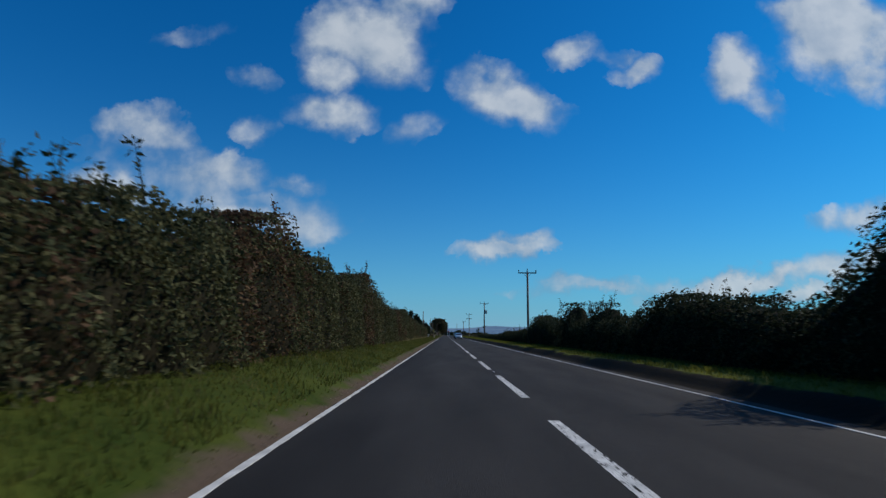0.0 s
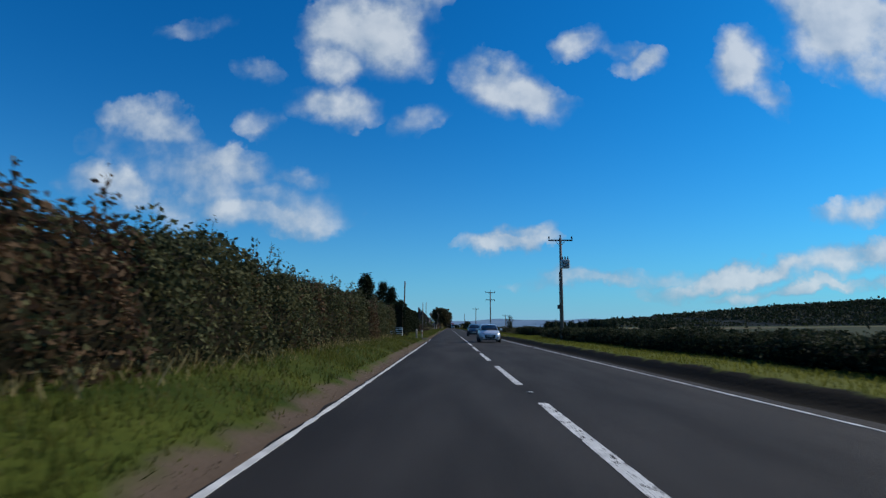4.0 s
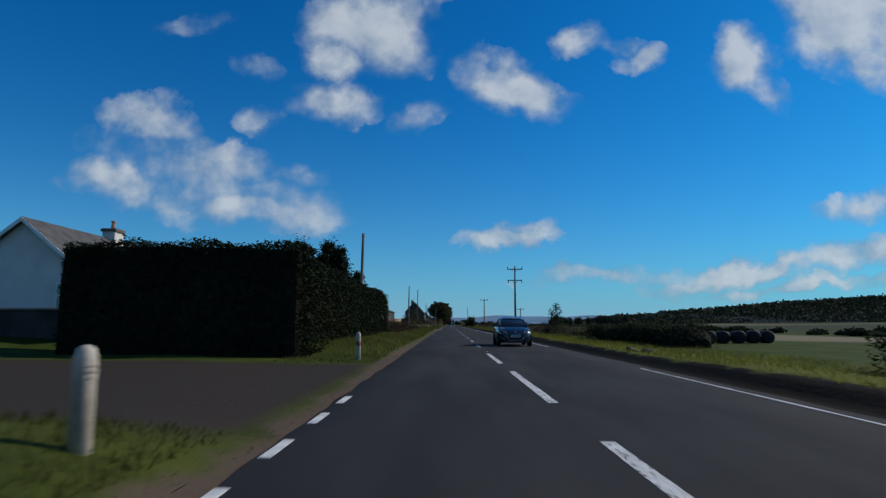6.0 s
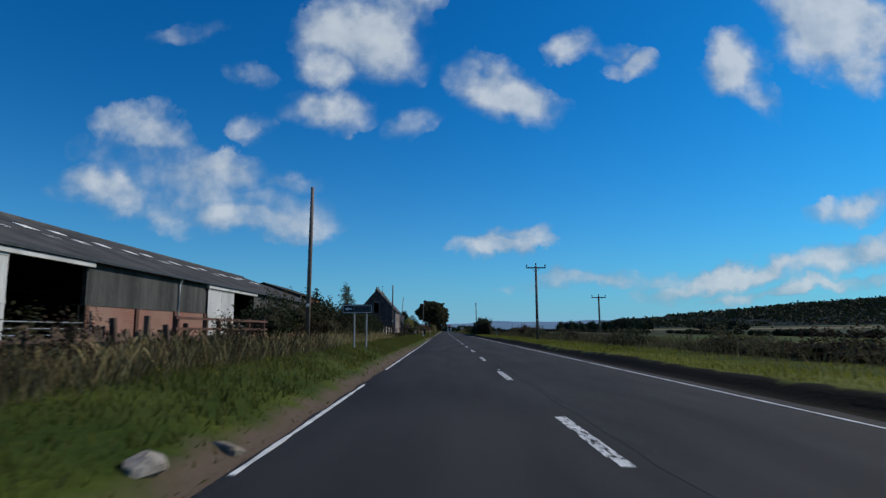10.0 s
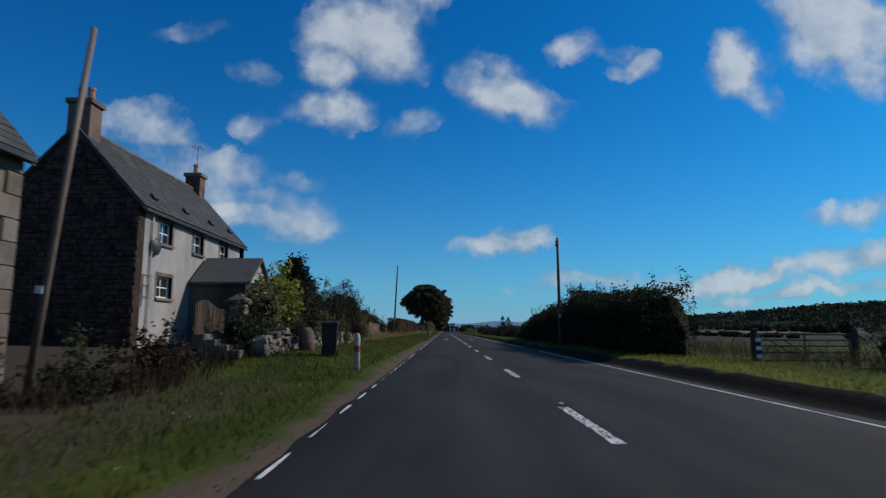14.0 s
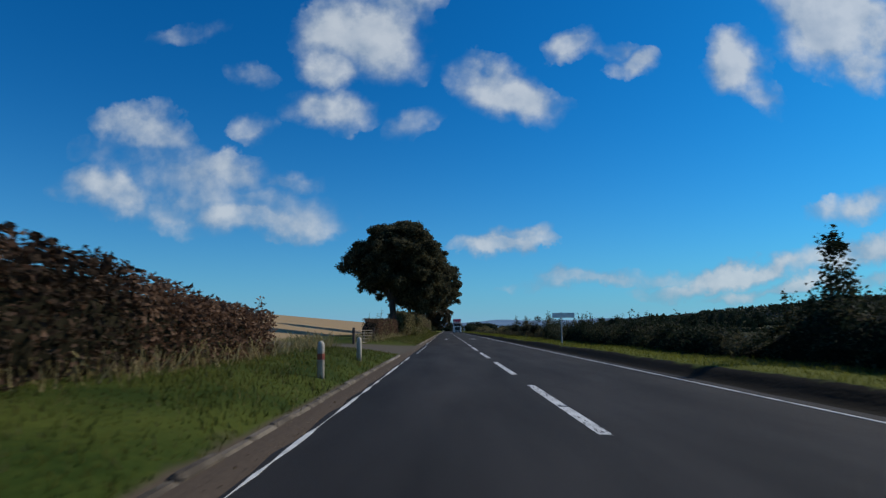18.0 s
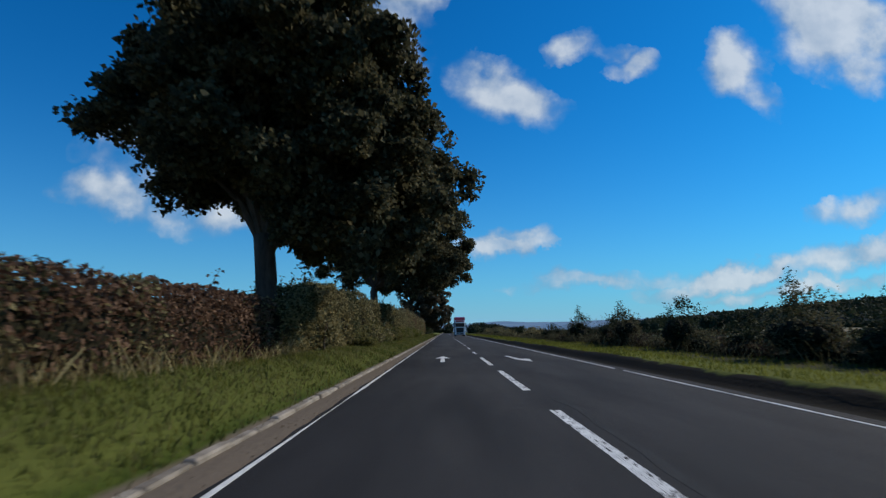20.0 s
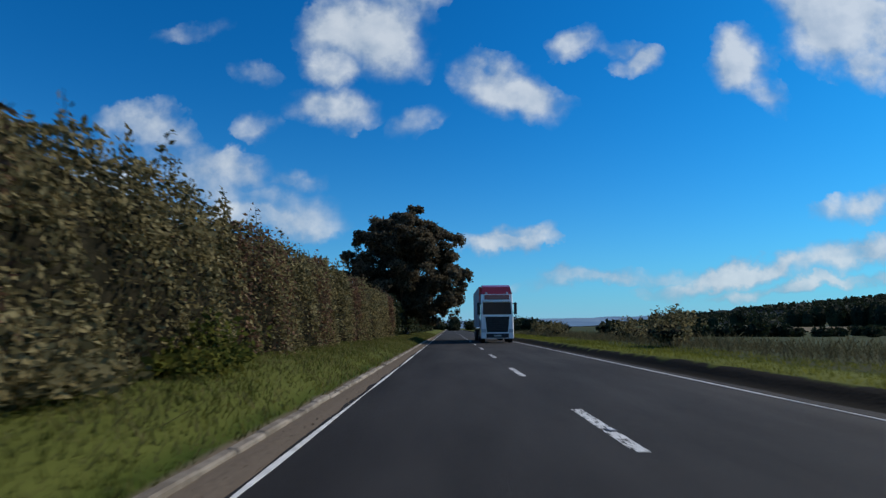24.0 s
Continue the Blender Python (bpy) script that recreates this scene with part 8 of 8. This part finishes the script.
def field_gate(x0, x1, y, z0, hh, material, label, dy=0.0, posts=(-0.06, 1.06)):
    ob = thing("field_gate", label, "gate", (0, 0, 0))
    for i in range(5):
        z = z0 + 0.08 + (hh - 0.1) * (i / 4) ** 0.85
        part("bar", Geo().tube([(x0, y, z), (x1, y + dy, z)], 0.028, 6), material, ob)
    for f in (0.0, 0.5, 1.0):
        xx, yy = x0 + (x1 - x0) * f, y + dy * f
        part("stile", Geo().tube([(xx, yy, z0 + 0.02), (xx, yy, z0 + hh + 0.02)], 0.032, 6), material, ob)
    part("diagonal", Geo().tube([(x0, y, z0 + hh * 0.95), ((x0 + x1) / 2, y + dy / 2, z0 + 0.1)], 0.022, 5), material, ob)
    for f in posts:
        xx, yy = x0 + (x1 - x0) * f, y + dy * f
        part("gate_post", Geo().box(xx - 0.09, xx + 0.09, yy - 0.09, yy + 0.09, z0 - 0.3, z0 + hh + 0.2, 0.02), M_OLDPOST, ob)
    return ob


field_gate(-5.5, -9.7, 149.6, 0.33, 0.82, M_WHITE, "white tubular field gate standing half open at the drive", 3.6, (1.06,))
field_gate(9.0, 12.1, 362.7, gz(10, 362) , 0.98, M_OLDPOST, "weathered field gate in the hedge gap")
field_gate(-8.4, -7.6, 483.2, gz(-8, 485) + 0.02, 1.0, M_TIMBER, "old wooden field gate beside the beech hedge", 4.0)
gp = thing("striped_post", "short black and white striped gate post", "post", (8.75, 362.3, gz(8.75, 362.3)))
part("shaft", Geo().box(-0.06, 0.06, -0.06, 0.06, -0.2, 0.85, 0.01), M_BLACK, gp)
for z in (0.12, 0.4, 0.68):
    part("stripe", Geo().box(-0.064, 0.064, -0.064, 0.064, z, z + 0.13), M_WHITE, gp)
for i, (x, y, a) in enumerate(((-3.72, 318.6, 12), (-3.78, 320.3, -20), (-3.70, 325.4, 35), (-3.75, 249.9, 60))):
    kp = tagged(part("broken_kerb", stone_meshes[i + 2].copy(), M_KERB), "broken pale piece of concrete kerb at the road edge", "kerb stone")
    kp.data.materials[0] = M_KERB
    kp.matrix_basis = pose(x, y, gz(x, y) - 0.015, 7, 9, a) @ Matrix.Diagonal((0.17, 0.40, 0.10, 1))
# black wrapped bales in the field
wrapped = Geo().tube([(-0.6, 0, 0.6), (-0.5, 0, 0.6), (0.5, 0, 0.6), (0.6, 0, 0.6)], [0.5, 0.6, 0.6, 0.5], 16).mesh("wrapped_bale", M_WRAP, True)
for i in range(8):
    ob = tagged(part("wrapped_bale", wrapped, M_WRAP), "round bale in shiny black wrap standing in the field", "bale", "wrapped bales in a row")
    ob.matrix_basis = pose(13.5 + i * 1.02, 188.5 + 0.12 * math.sin(i * 2.0), gz(13.5 + i * 1.02, 188.5) - 0.02, 0, 0, 90) @ Matrix.Diagonal((0.75, 0.75, 0.75, 1))
M_SACK = mat("dirty_sacking", (0.14, 0.12, 0.10), (0.33, 0.30, 0.26), 5.0, 0.9, 0.6, 30.0)
sack_mesh = Geo().loft([[(r_ * math.cos(s) * (1 + 0.22 * math.sin(3 * s + k)), r_ * math.sin(s) * (1 + 0.18 * math.cos(2 * s + 2 * k)), z + 0.09 * math.sin(2 * s + k)) for s in np.linspace(0, 5.76, 12)] for k, (r_, z) in enumerate(((0.42, -0.2), (0.5, 0.1), (0.44, 0.45), (0.24, 0.72), (0.06, 0.8)))], cap=True).mesh("litter", M_SACK, False)
for i, (x, y, s_) in enumerate(((-3.92, 248.6, 0.3), (5.1, 168.2, 0.35), (5.5, 167.6, 0.3))):
    ob = tagged(part("litter" if i == 0 else "stone_lump", sack_mesh if i == 0 else stone_meshes[i], M_SACK if i == 0 else M_QUOIN), "crumpled pale sack lying on the verge" if i == 0 else "broken pale stone lying at the roadside", "litter" if i == 0 else "stone")
    ob.matrix_basis = pose(x, y, gz(x, y) + 0.1 * s_, 8, 12, 30 * i) @ Matrix.Diagonal((s_, s_ * 1.3, s_ * 0.45, 1))

# ---- vehicles ----
def wheel(parent, x, y, r, w_):
    t_ = part("wheel", Geo().tube([(x - w_ / 2, y, r), (x - w_ / 2 + 0.03, y, r), (x + w_ / 2 - 0.03, y, r), (x + w_ / 2, y, r)], [r - 0.03, r, r, r - 0.03], 24), M_TYRE, parent, "black tyre", True)
    s = -1 if x < 0 else 1
    part("rim", Geo().tube([(x + s * w_ * 0.3, y, r), (x + s * (w_ / 2 + 0.008), y, r)], [r * 0.66, r * 0.62], 16), M_ALLOY, t_)
    for i in range(5):
        a = i * 1.2566
        part("spoke", Geo().tube([(x + s * (w_ / 2 + 0.012), y, r), (x + s * (w_ / 2 + 0.012), y + math.cos(a) * r * 0.58, r + math.sin(a) * r * 0.58)], 0.022, 4), M_ALLOY, t_)


def car(name, label, x, y, body_m, length, width, height, chrome_low):
    """A small hatchback whose front faces the viewer (-y)."""
    ob = thing(name, label, "car", (x, y, 0.014))
    W, L, H = width / 2, length, height
    # stations from the front: y, half width, sill, bonnet or waist height
    st = [(0.00, 0.60, 0.30, 0.52), (0.06, 0.74, 0.22, 0.66), (0.25, 0.90, 0.18, 0.77), (0.55, 0.965, 0.17, 0.86), (1.05, 0.99, 0.17, 0.95), (1.35, 1.0, 0.17, 0.98),
          (2.4, 1.0, 0.17, 0.985), (3.3, 0.99, 0.18, 1.00), (L - 0.22, 0.93, 0.22, 0.98), (L - 0.03, 0.86, 0.30, 0.90), (L, 0.76, 0.38, 0.78)]
    rows = []
    for yy, k_, lo, hi in st:
        w_ = W * k_
        rows.append([(-w_ * 0.86, yy, lo), (w_ * 0.86, yy, lo), (w_ * 0.985, yy, lo + (hi - lo) * 0.25), (w_, yy, lo + (hi - lo) * 0.55), (w_ * 0.965, yy, lo + (hi - lo) * 0.85), (w_ * 0.86, yy, hi),
                     (w_ * 0.4, yy, hi + 0.035), (-w_ * 0.4, yy, hi + 0.035), (-w_ * 0.86, yy, hi), (-w_ * 0.965, yy, lo + (hi - lo) * 0.85), (-w_, yy, lo + (hi - lo) * 0.55), (-w_ * 0.985, yy, lo + (hi - lo) * 0.25)])
    part("body", Geo().loft(rows, cap=True), body_m, ob, smooth=True)
    # greenhouse: glass shell, then roof and pillars
    gh = [(1.02, 0.80, 0.97, 0.98), (1.75, 0.70, 0.97, H - 0.11), (2.2, 0.685, 0.97, H - 0.03), (2.9, 0.68, 0.97, H - 0.03), (3.45, 0.66, 0.97, H - 0.10), (L - 0.12, 0.70, 0.97, 1.0)]
    rows = []
    for yy, k_, lo, hi in gh:
        w_ = W * k_
        rows.append([(-W * 0.89, yy, lo), (-w_, yy, max(hi - 0.06, lo + 0.004)), (-w_ * 0.8, yy, hi), (w_ * 0.8, yy, hi), (w_, yy, max(hi - 0.06, lo + 0.004)), (W * 0.89, yy, lo)])
    part("glasshouse", Geo().loft(rows, cap=True), M_CARGLASS, ob, "dark tinted glass", True)
    rr = []
    for yy, k_, hi in ((1.72, 0.70, H - 0.115), (2.2, 0.70, H - 0.02), (2.9, 0.695, H - 0.02), (3.42, 0.68, H - 0.09)):
        w_ = W * k_ + 0.012
        rr.append([(-w_, yy, hi - 0.06), (-w_ * 0.8, yy, hi + 0.012), (0, yy, hi + 0.03), (w_ * 0.8, yy, hi + 0.012), (w_, yy, hi - 0.06)])
    part("roof", Geo().loft(rr, closed=False), body_m, ob, smooth=True)
    for s in (-1, 1):
        part("pillar", Geo().tube([(s * W * 0.80, 1.0, 0.97), (s * W * 0.705, 1.74, H - 0.165)], 0.03, 6), body_m, ob)
        part("pillar", Geo().tube([(s * W * 0.885, 2.25, 0.97), (s * W * 0.70, 2.25, H - 0.09)], 0.035, 5), body_m, ob)
        part("pillar", Geo().tube([(s * W * 0.89, 3.35, 0.97), (s * W * 0.675, 3.3, H - 0.14)], 0.035, 5), body_m, ob)
        hl = part("headlight", Geo().loft([[(s * W * 0.93, 0.30, 0.60), (s * W * 0.95, 0.52, 0.72), (s * W * 0.80, 0.30, 0.785), (s * W * 0.52, 0.10, 0.70), (s * W * 0.50, 0.05, 0.645)],
                                           [(s * W * 0.90, 0.22, 0.61), (s * W * 0.93, 0.45, 0.725), (s * W * 0.79, 0.22, 0.775), (s * W * 0.53, 0.045, 0.695), (s * W * 0.51, 0.012, 0.65)]], cap=True), M_LAMP, ob, "clear headlamp")
        part("lamp_brow", Geo().tube([(s * W * 0.93, 0.42, 0.75), (s * W * 0.78, 0.20, 0.80), (s * W * 0.50, 0.02, 0.70)], 0.014, 5), M_CHROME, hl)
        part("fog_lamp", Geo().tube([(s * W * 0.72, 0.05, 0.40), (s * W * 0.72, 0.02, 0.40)], 0.045, 10), M_DARKSTEEL, ob)
        part("bumper_trim", Geo().tube([(s * W * 0.86, 0.10, 0.46), (s * W * 0.74, 0.045, 0.36), (s * W * 0.60, 0.02, 0.32)], 0.012, 5), M_CHROME, ob)
        mr = part("wing_mirror", Geo().box(s * (W + 0.10) - 0.10, s * (W + 0.10) + 0.10, 1.30, 1.42, 0.96, 1.10, 0.03), body_m, ob)
        part("mirror_arm", Geo().box(min(s * W * 0.88, s * (W + 0.02)), max(s * W * 0.88, s * (W + 0.02)), 1.33, 1.39, 0.98, 1.02), M_BLACK, mr)
        for wy in (0.78, L - 0.72):
            part("wheel_arch", Geo().tube([(s * (W - 0.02), wy, 0.31), (s * (W + 0.005), wy, 0.31)], 0.36, 20), M_BLACK, ob)
            wheel(ob, s * (W - 0.085), wy, 0.31, 0.19)
        part("door_seam", Geo().box(min(s * W * 0.99, s * (W + 0.004)), max(s * W * 0.99, s * (W + 0.004)), 2.28, 2.295, 0.3, 0.9), M_BLACK, ob)
        part("door_handle", Geo().box(min(s * W * 0.98, s * (W + 0.03)), max(s * W * 0.98, s * (W + 0.03)), 2.05, 2.22, 0.80, 0.825, 0.005), body_m, ob)
    grille = part("grille", Geo().poly([(-W * 0.48, -0.012, 0.60), (W * 0.48, -0.012, 0.60), (W * 0.42, -0.006, 0.36), (W * 0.30, -0.004, 0.31), (-W * 0.30, -0.004, 0.31), (-W * 0.42, -0.006, 0.36)], (0, 0.05, 0)), M_BLACK, ob, "black grille")
    for z in (0.40, 0.46, 0.52):
        part("grille_bar", Geo().box(-W * 0.42, W * 0.42, -0.02, -0.013, z, z + 0.012), M_DARKSTEEL, grille)
    part("grille_trim", Geo().tube([(-W * 0.49, -0.01, 0.61), (-W * 0.43, -0.012, 0.35), (-W * 0.30, -0.012, 0.30), (W * 0.30, -0.012, 0.30), (W * 0.43, -0.012, 0.35), (W * 0.49, -0.01, 0.61)] + ([(-W * 0.49, -0.01, 0.61)] if chrome_low else []), 0.011, 5), M_CHROME, grille)
    plate = part("number_plate", Geo().box(-0.26, 0.26, -0.035, -0.022, 0.45, 0.56, 0.004), M_PLATE, ob, "pale number plate")
    for i, a in enumerate((-0.21, -0.135, -0.06, 0.05, 0.125, 0.2)):
        part("lettering_bar", Geo().box(a - 0.02, a + 0.02, -0.038, -0.0352, 0.47, 0.54), M_BLACK, plate)
    part("badge", Geo().tube([(0, 0.07, 0.70), (0, 0.045, 0.705)], 0.032, 12), M_CHROME, ob, "plain chrome badge")
    for x0 in (-0.5, -0.05):
        part("wiper", Geo().tube([(x0, 1.02, 1.02), (x0 + 0.58, 1.06, 1.035)], 0.012, 4), M_BLACK, ob)
    part("lower_intake", Geo().box(-W * 0.62, W * 0.62, 0.005, 0.06, 0.19, 0.27), M_BLACK, ob)
    return ob


car("hatchback", "silver-white small hatchback in the oncoming lane", 1.75, 144.9, M_SILVER, 3.95, 1.74, 1.46, False)
navy = car("hatchback", "dark blue small hatchback with chrome-edged grille", 1.94, 178.0, M_NAVY, 3.97, 1.76, 1.46, True)
navy.matrix_basis = pose(1.94, 178.0, 0.014) @ Matrix.Diagonal((1.03, 1.0, 1.09, 1))


def lorry(x, y):
    ob = thing("lorry", "large white and red articulated lorry in the oncoming lane", "lorry", (x, y, 0.014))
    W = 1.25
    low = [[(-W * k_, yy, 0.45), (W * k_, yy, 0.45), (W * k_, yy, 1.9), (-W * k_, yy, 1.9)] for yy, k_ in ((0.0, 0.94), (0.12, 1.0), (2.2, 1.0))]
    part("cab_lower", Geo().loft(low, cap=True), M_TRUCKWHITE, ob, "white lower cab")
    up = [[(-W * k_ * 0.98, yy, 1.9), (W * k_ * 0.98, yy, 1.9), (W * k_ * 0.96, yy + s, 3.45), (-W * k_ * 0.96, yy + s, 3.45)] for yy, k_, s in ((0.03, 0.95, 0.12), (0.16, 1.0, 0.12), (2.2, 1.0, 0.0))]
    part("cab_upper", Geo().loft(up, cap=True), M_TRUCKWHITE, ob, "white upper cab")
    rf = [[(-W * 0.96, yy, 3.45), (W * 0.96, yy, 3.45), (W * 0.85, yy + s, z), (-W * 0.85, yy + s, z)] for yy, s, z in ((0.2, 0.45, 4.0), (0.9, 0.3, 4.15), (2.2, 0.0, 4.2))]
    part("roof_fairing", Geo().loft(rf, cap=True), M_TRUCKRED, ob, "dark red roof fairing")
    part("windscreen", Geo().poly([(-1.1, 0.012, 2.0), (1.1, 0.012, 2.0), (1.06, 0.075, 2.85), (-1.06, 0.075, 2.85)], (0, 0.05, 0)), M_SCREEN, ob, "dark windscreen")
    part("sun_visor", Geo().box(-1.12, 1.12, -0.12, 0.1, 2.9, 3.0, 0.01), M_TRUCKWHITE, ob)
    part("headboard", Geo().box(-0.95, 0.95, 0.06, 0.12, 3.06, 3.4, 0.01), M_TRUCKRED, ob, "red headboard panel")
    gr = part("grille", Geo().poly([(-0.92, -0.012, 1.85), (0.92, -0.012, 1.85), (0.80, -0.012, 0.75), (-0.80, -0.012, 0.75)], (0, 0.05, 0)), M_BLACK, ob, "large black grille")
    for i in range(6):
        part("grille_bar", Geo().box(-0.78, 0.78, -0.03, -0.013, 0.9 + i * 0.15, 0.94 + i * 0.15), M_DARKSTEEL, gr)
    part("bumper", Geo().box(-W, W, -0.06, 0.3, 0.32, 0.72, 0.05), M_TRUCKWHITE, ob)
    part("lower_bumper", Geo().box(-0.85, 0.85, -0.075, -0.062, 0.36, 0.66), M_BLACK, ob)
    for s in (-1, 1):
        part("headlight", Geo().box(min(s * 0.86, s * 1.2), max(s * 0.86, s * 1.2), -0.075, -0.01, 0.74, 0.98, 0.02), M_LAMP, ob)
        part("roof_lamp", Geo().tube([(s * 0.8, 0.16, 3.52), (s * 0.8, 0.24, 3.52)], 0.09, 10), M_LAMP, ob)
        part("mirror", Geo().box(min(s * 1.3, s * 1.52), max(s * 1.3, s * 1.52), 0.05, 0.2, 2.0, 2.85, 0.03), M_BLACK, ob, "tall black mirror")
        part("mirror_arm", Geo().tube([(s * 1.2, 0.2, 2.8), (s * 1.4, 0.15, 2.75)], 0.03, 5), M_BLACK, ob)
        part("mirror_arm", Geo().tube([(s * 1.2, 0.2, 2.1), (s * 1.4, 0.15, 2.12)], 0.03, 5), M_BLACK, ob)
        for wy, r in ((1.2, 0.5), (4.0, 0.5), (9.6, 0.48), (10.9, 0.48), (12.2, 0.48)):
            wheel(ob, s * 1.06, wy, r, 0.32)
    part("chassis", Geo().box(-0.5, 0.5, 0.6, 13.2, 0.62, 0.95), M_DARKSTEEL, ob)
    part("trailer", Geo().box(-1.26, 1.26, 2.75, 13.4, 1.15, 4.15, 0.03), M_WHITEDOOR, ob, "pale curtain-sided trailer")
    part("trailer_front", Geo().box(-1.24, 1.24, 2.72, 2.747, 1.2, 4.1), M_TRUCKRED, ob)
    pt = part("number_plate", Geo().box(-0.26, 0.26, -0.09, -0.0765, 0.46, 0.57), M_PLATE, ob)
    for i in range(6):
        part("lettering_bar", Geo().box(-0.22 + i * 0.075, -0.18 + i * 0.075, -0.093, -0.0905, 0.48, 0.55), M_BLACK, pt)
    return ob


lorry(1.95, 632.5).matrix_basis = pose(1.95, 632.5, 0.014) @ Matrix.Diagonal((1.02, 1.0, 1.1, 1))

# ---- wall stones, last ----
gm = Matrix(((1, 0, 0, 0), (0, 0, -1, AY0 - 0.01), (0, 1, 0, 0), (0, 0, 0, 1)))
sm_ = Matrix(((0, 0, 1, AX1 + 0.01), (1, 0, 0, 0), (0, 1, 0, 0), (0, 0, 0, 1)))
def stone_set(material):
    """The eight stone shapes in another material."""
    made = [m_.copy() for m_ in stone_meshes]
    for m_ in made:
        m_.materials[0] = material
    return made


stone_face(sw, sm_, AY0 + 0.5, AY1 - 0.5, 0.0, AE - 0.2, [(a - 0.14, b + 0.14, c - 0.02, d + 0.18) for a, b, c, d in wins], 51,
           lambda u, z: z < 3.5 + 0.5 * noise.noise(Vector((u * 0.8, 0, 5.1))), course=(0.12, 0.30), lengths=(0.18, 0.55), proud=0.012, cover=0.28, stones=stone_set(M_LIMED), material=M_LIMED)
stone_face(gw, gm, AX0, AX1 - 0.05, -0.2, ARZ - 0.15, [(gdoor[0] - 0.16, gdoor[1] + 0.16, gdoor[2], gdoor[3] + 0.2)], 52,
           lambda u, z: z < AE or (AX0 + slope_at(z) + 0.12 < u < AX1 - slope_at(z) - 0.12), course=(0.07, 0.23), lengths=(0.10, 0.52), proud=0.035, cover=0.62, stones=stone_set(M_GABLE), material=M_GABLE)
hm = Matrix(((1, 0, 0, 0), (0, 0, -1, HY0 + 0.025), (0, 1, 0, 0), (0, 0, 0, 1)))
stone_face(ng, hm, HB, HX + 0.01, 0.2, HRZ - 0.2, [], 53, lambda u, z: z < HE or abs(u - HRX) < (HRZ - z) / (HRZ - HE) * (HX - HRX) - 0.15, limit=200, course=(0.07, 0.22), lengths=(0.10, 0.45), proud=0.035, cover=1.4, stones=stone_set(M_SHADED_GABLE), material=M_SHADED_GABLE)
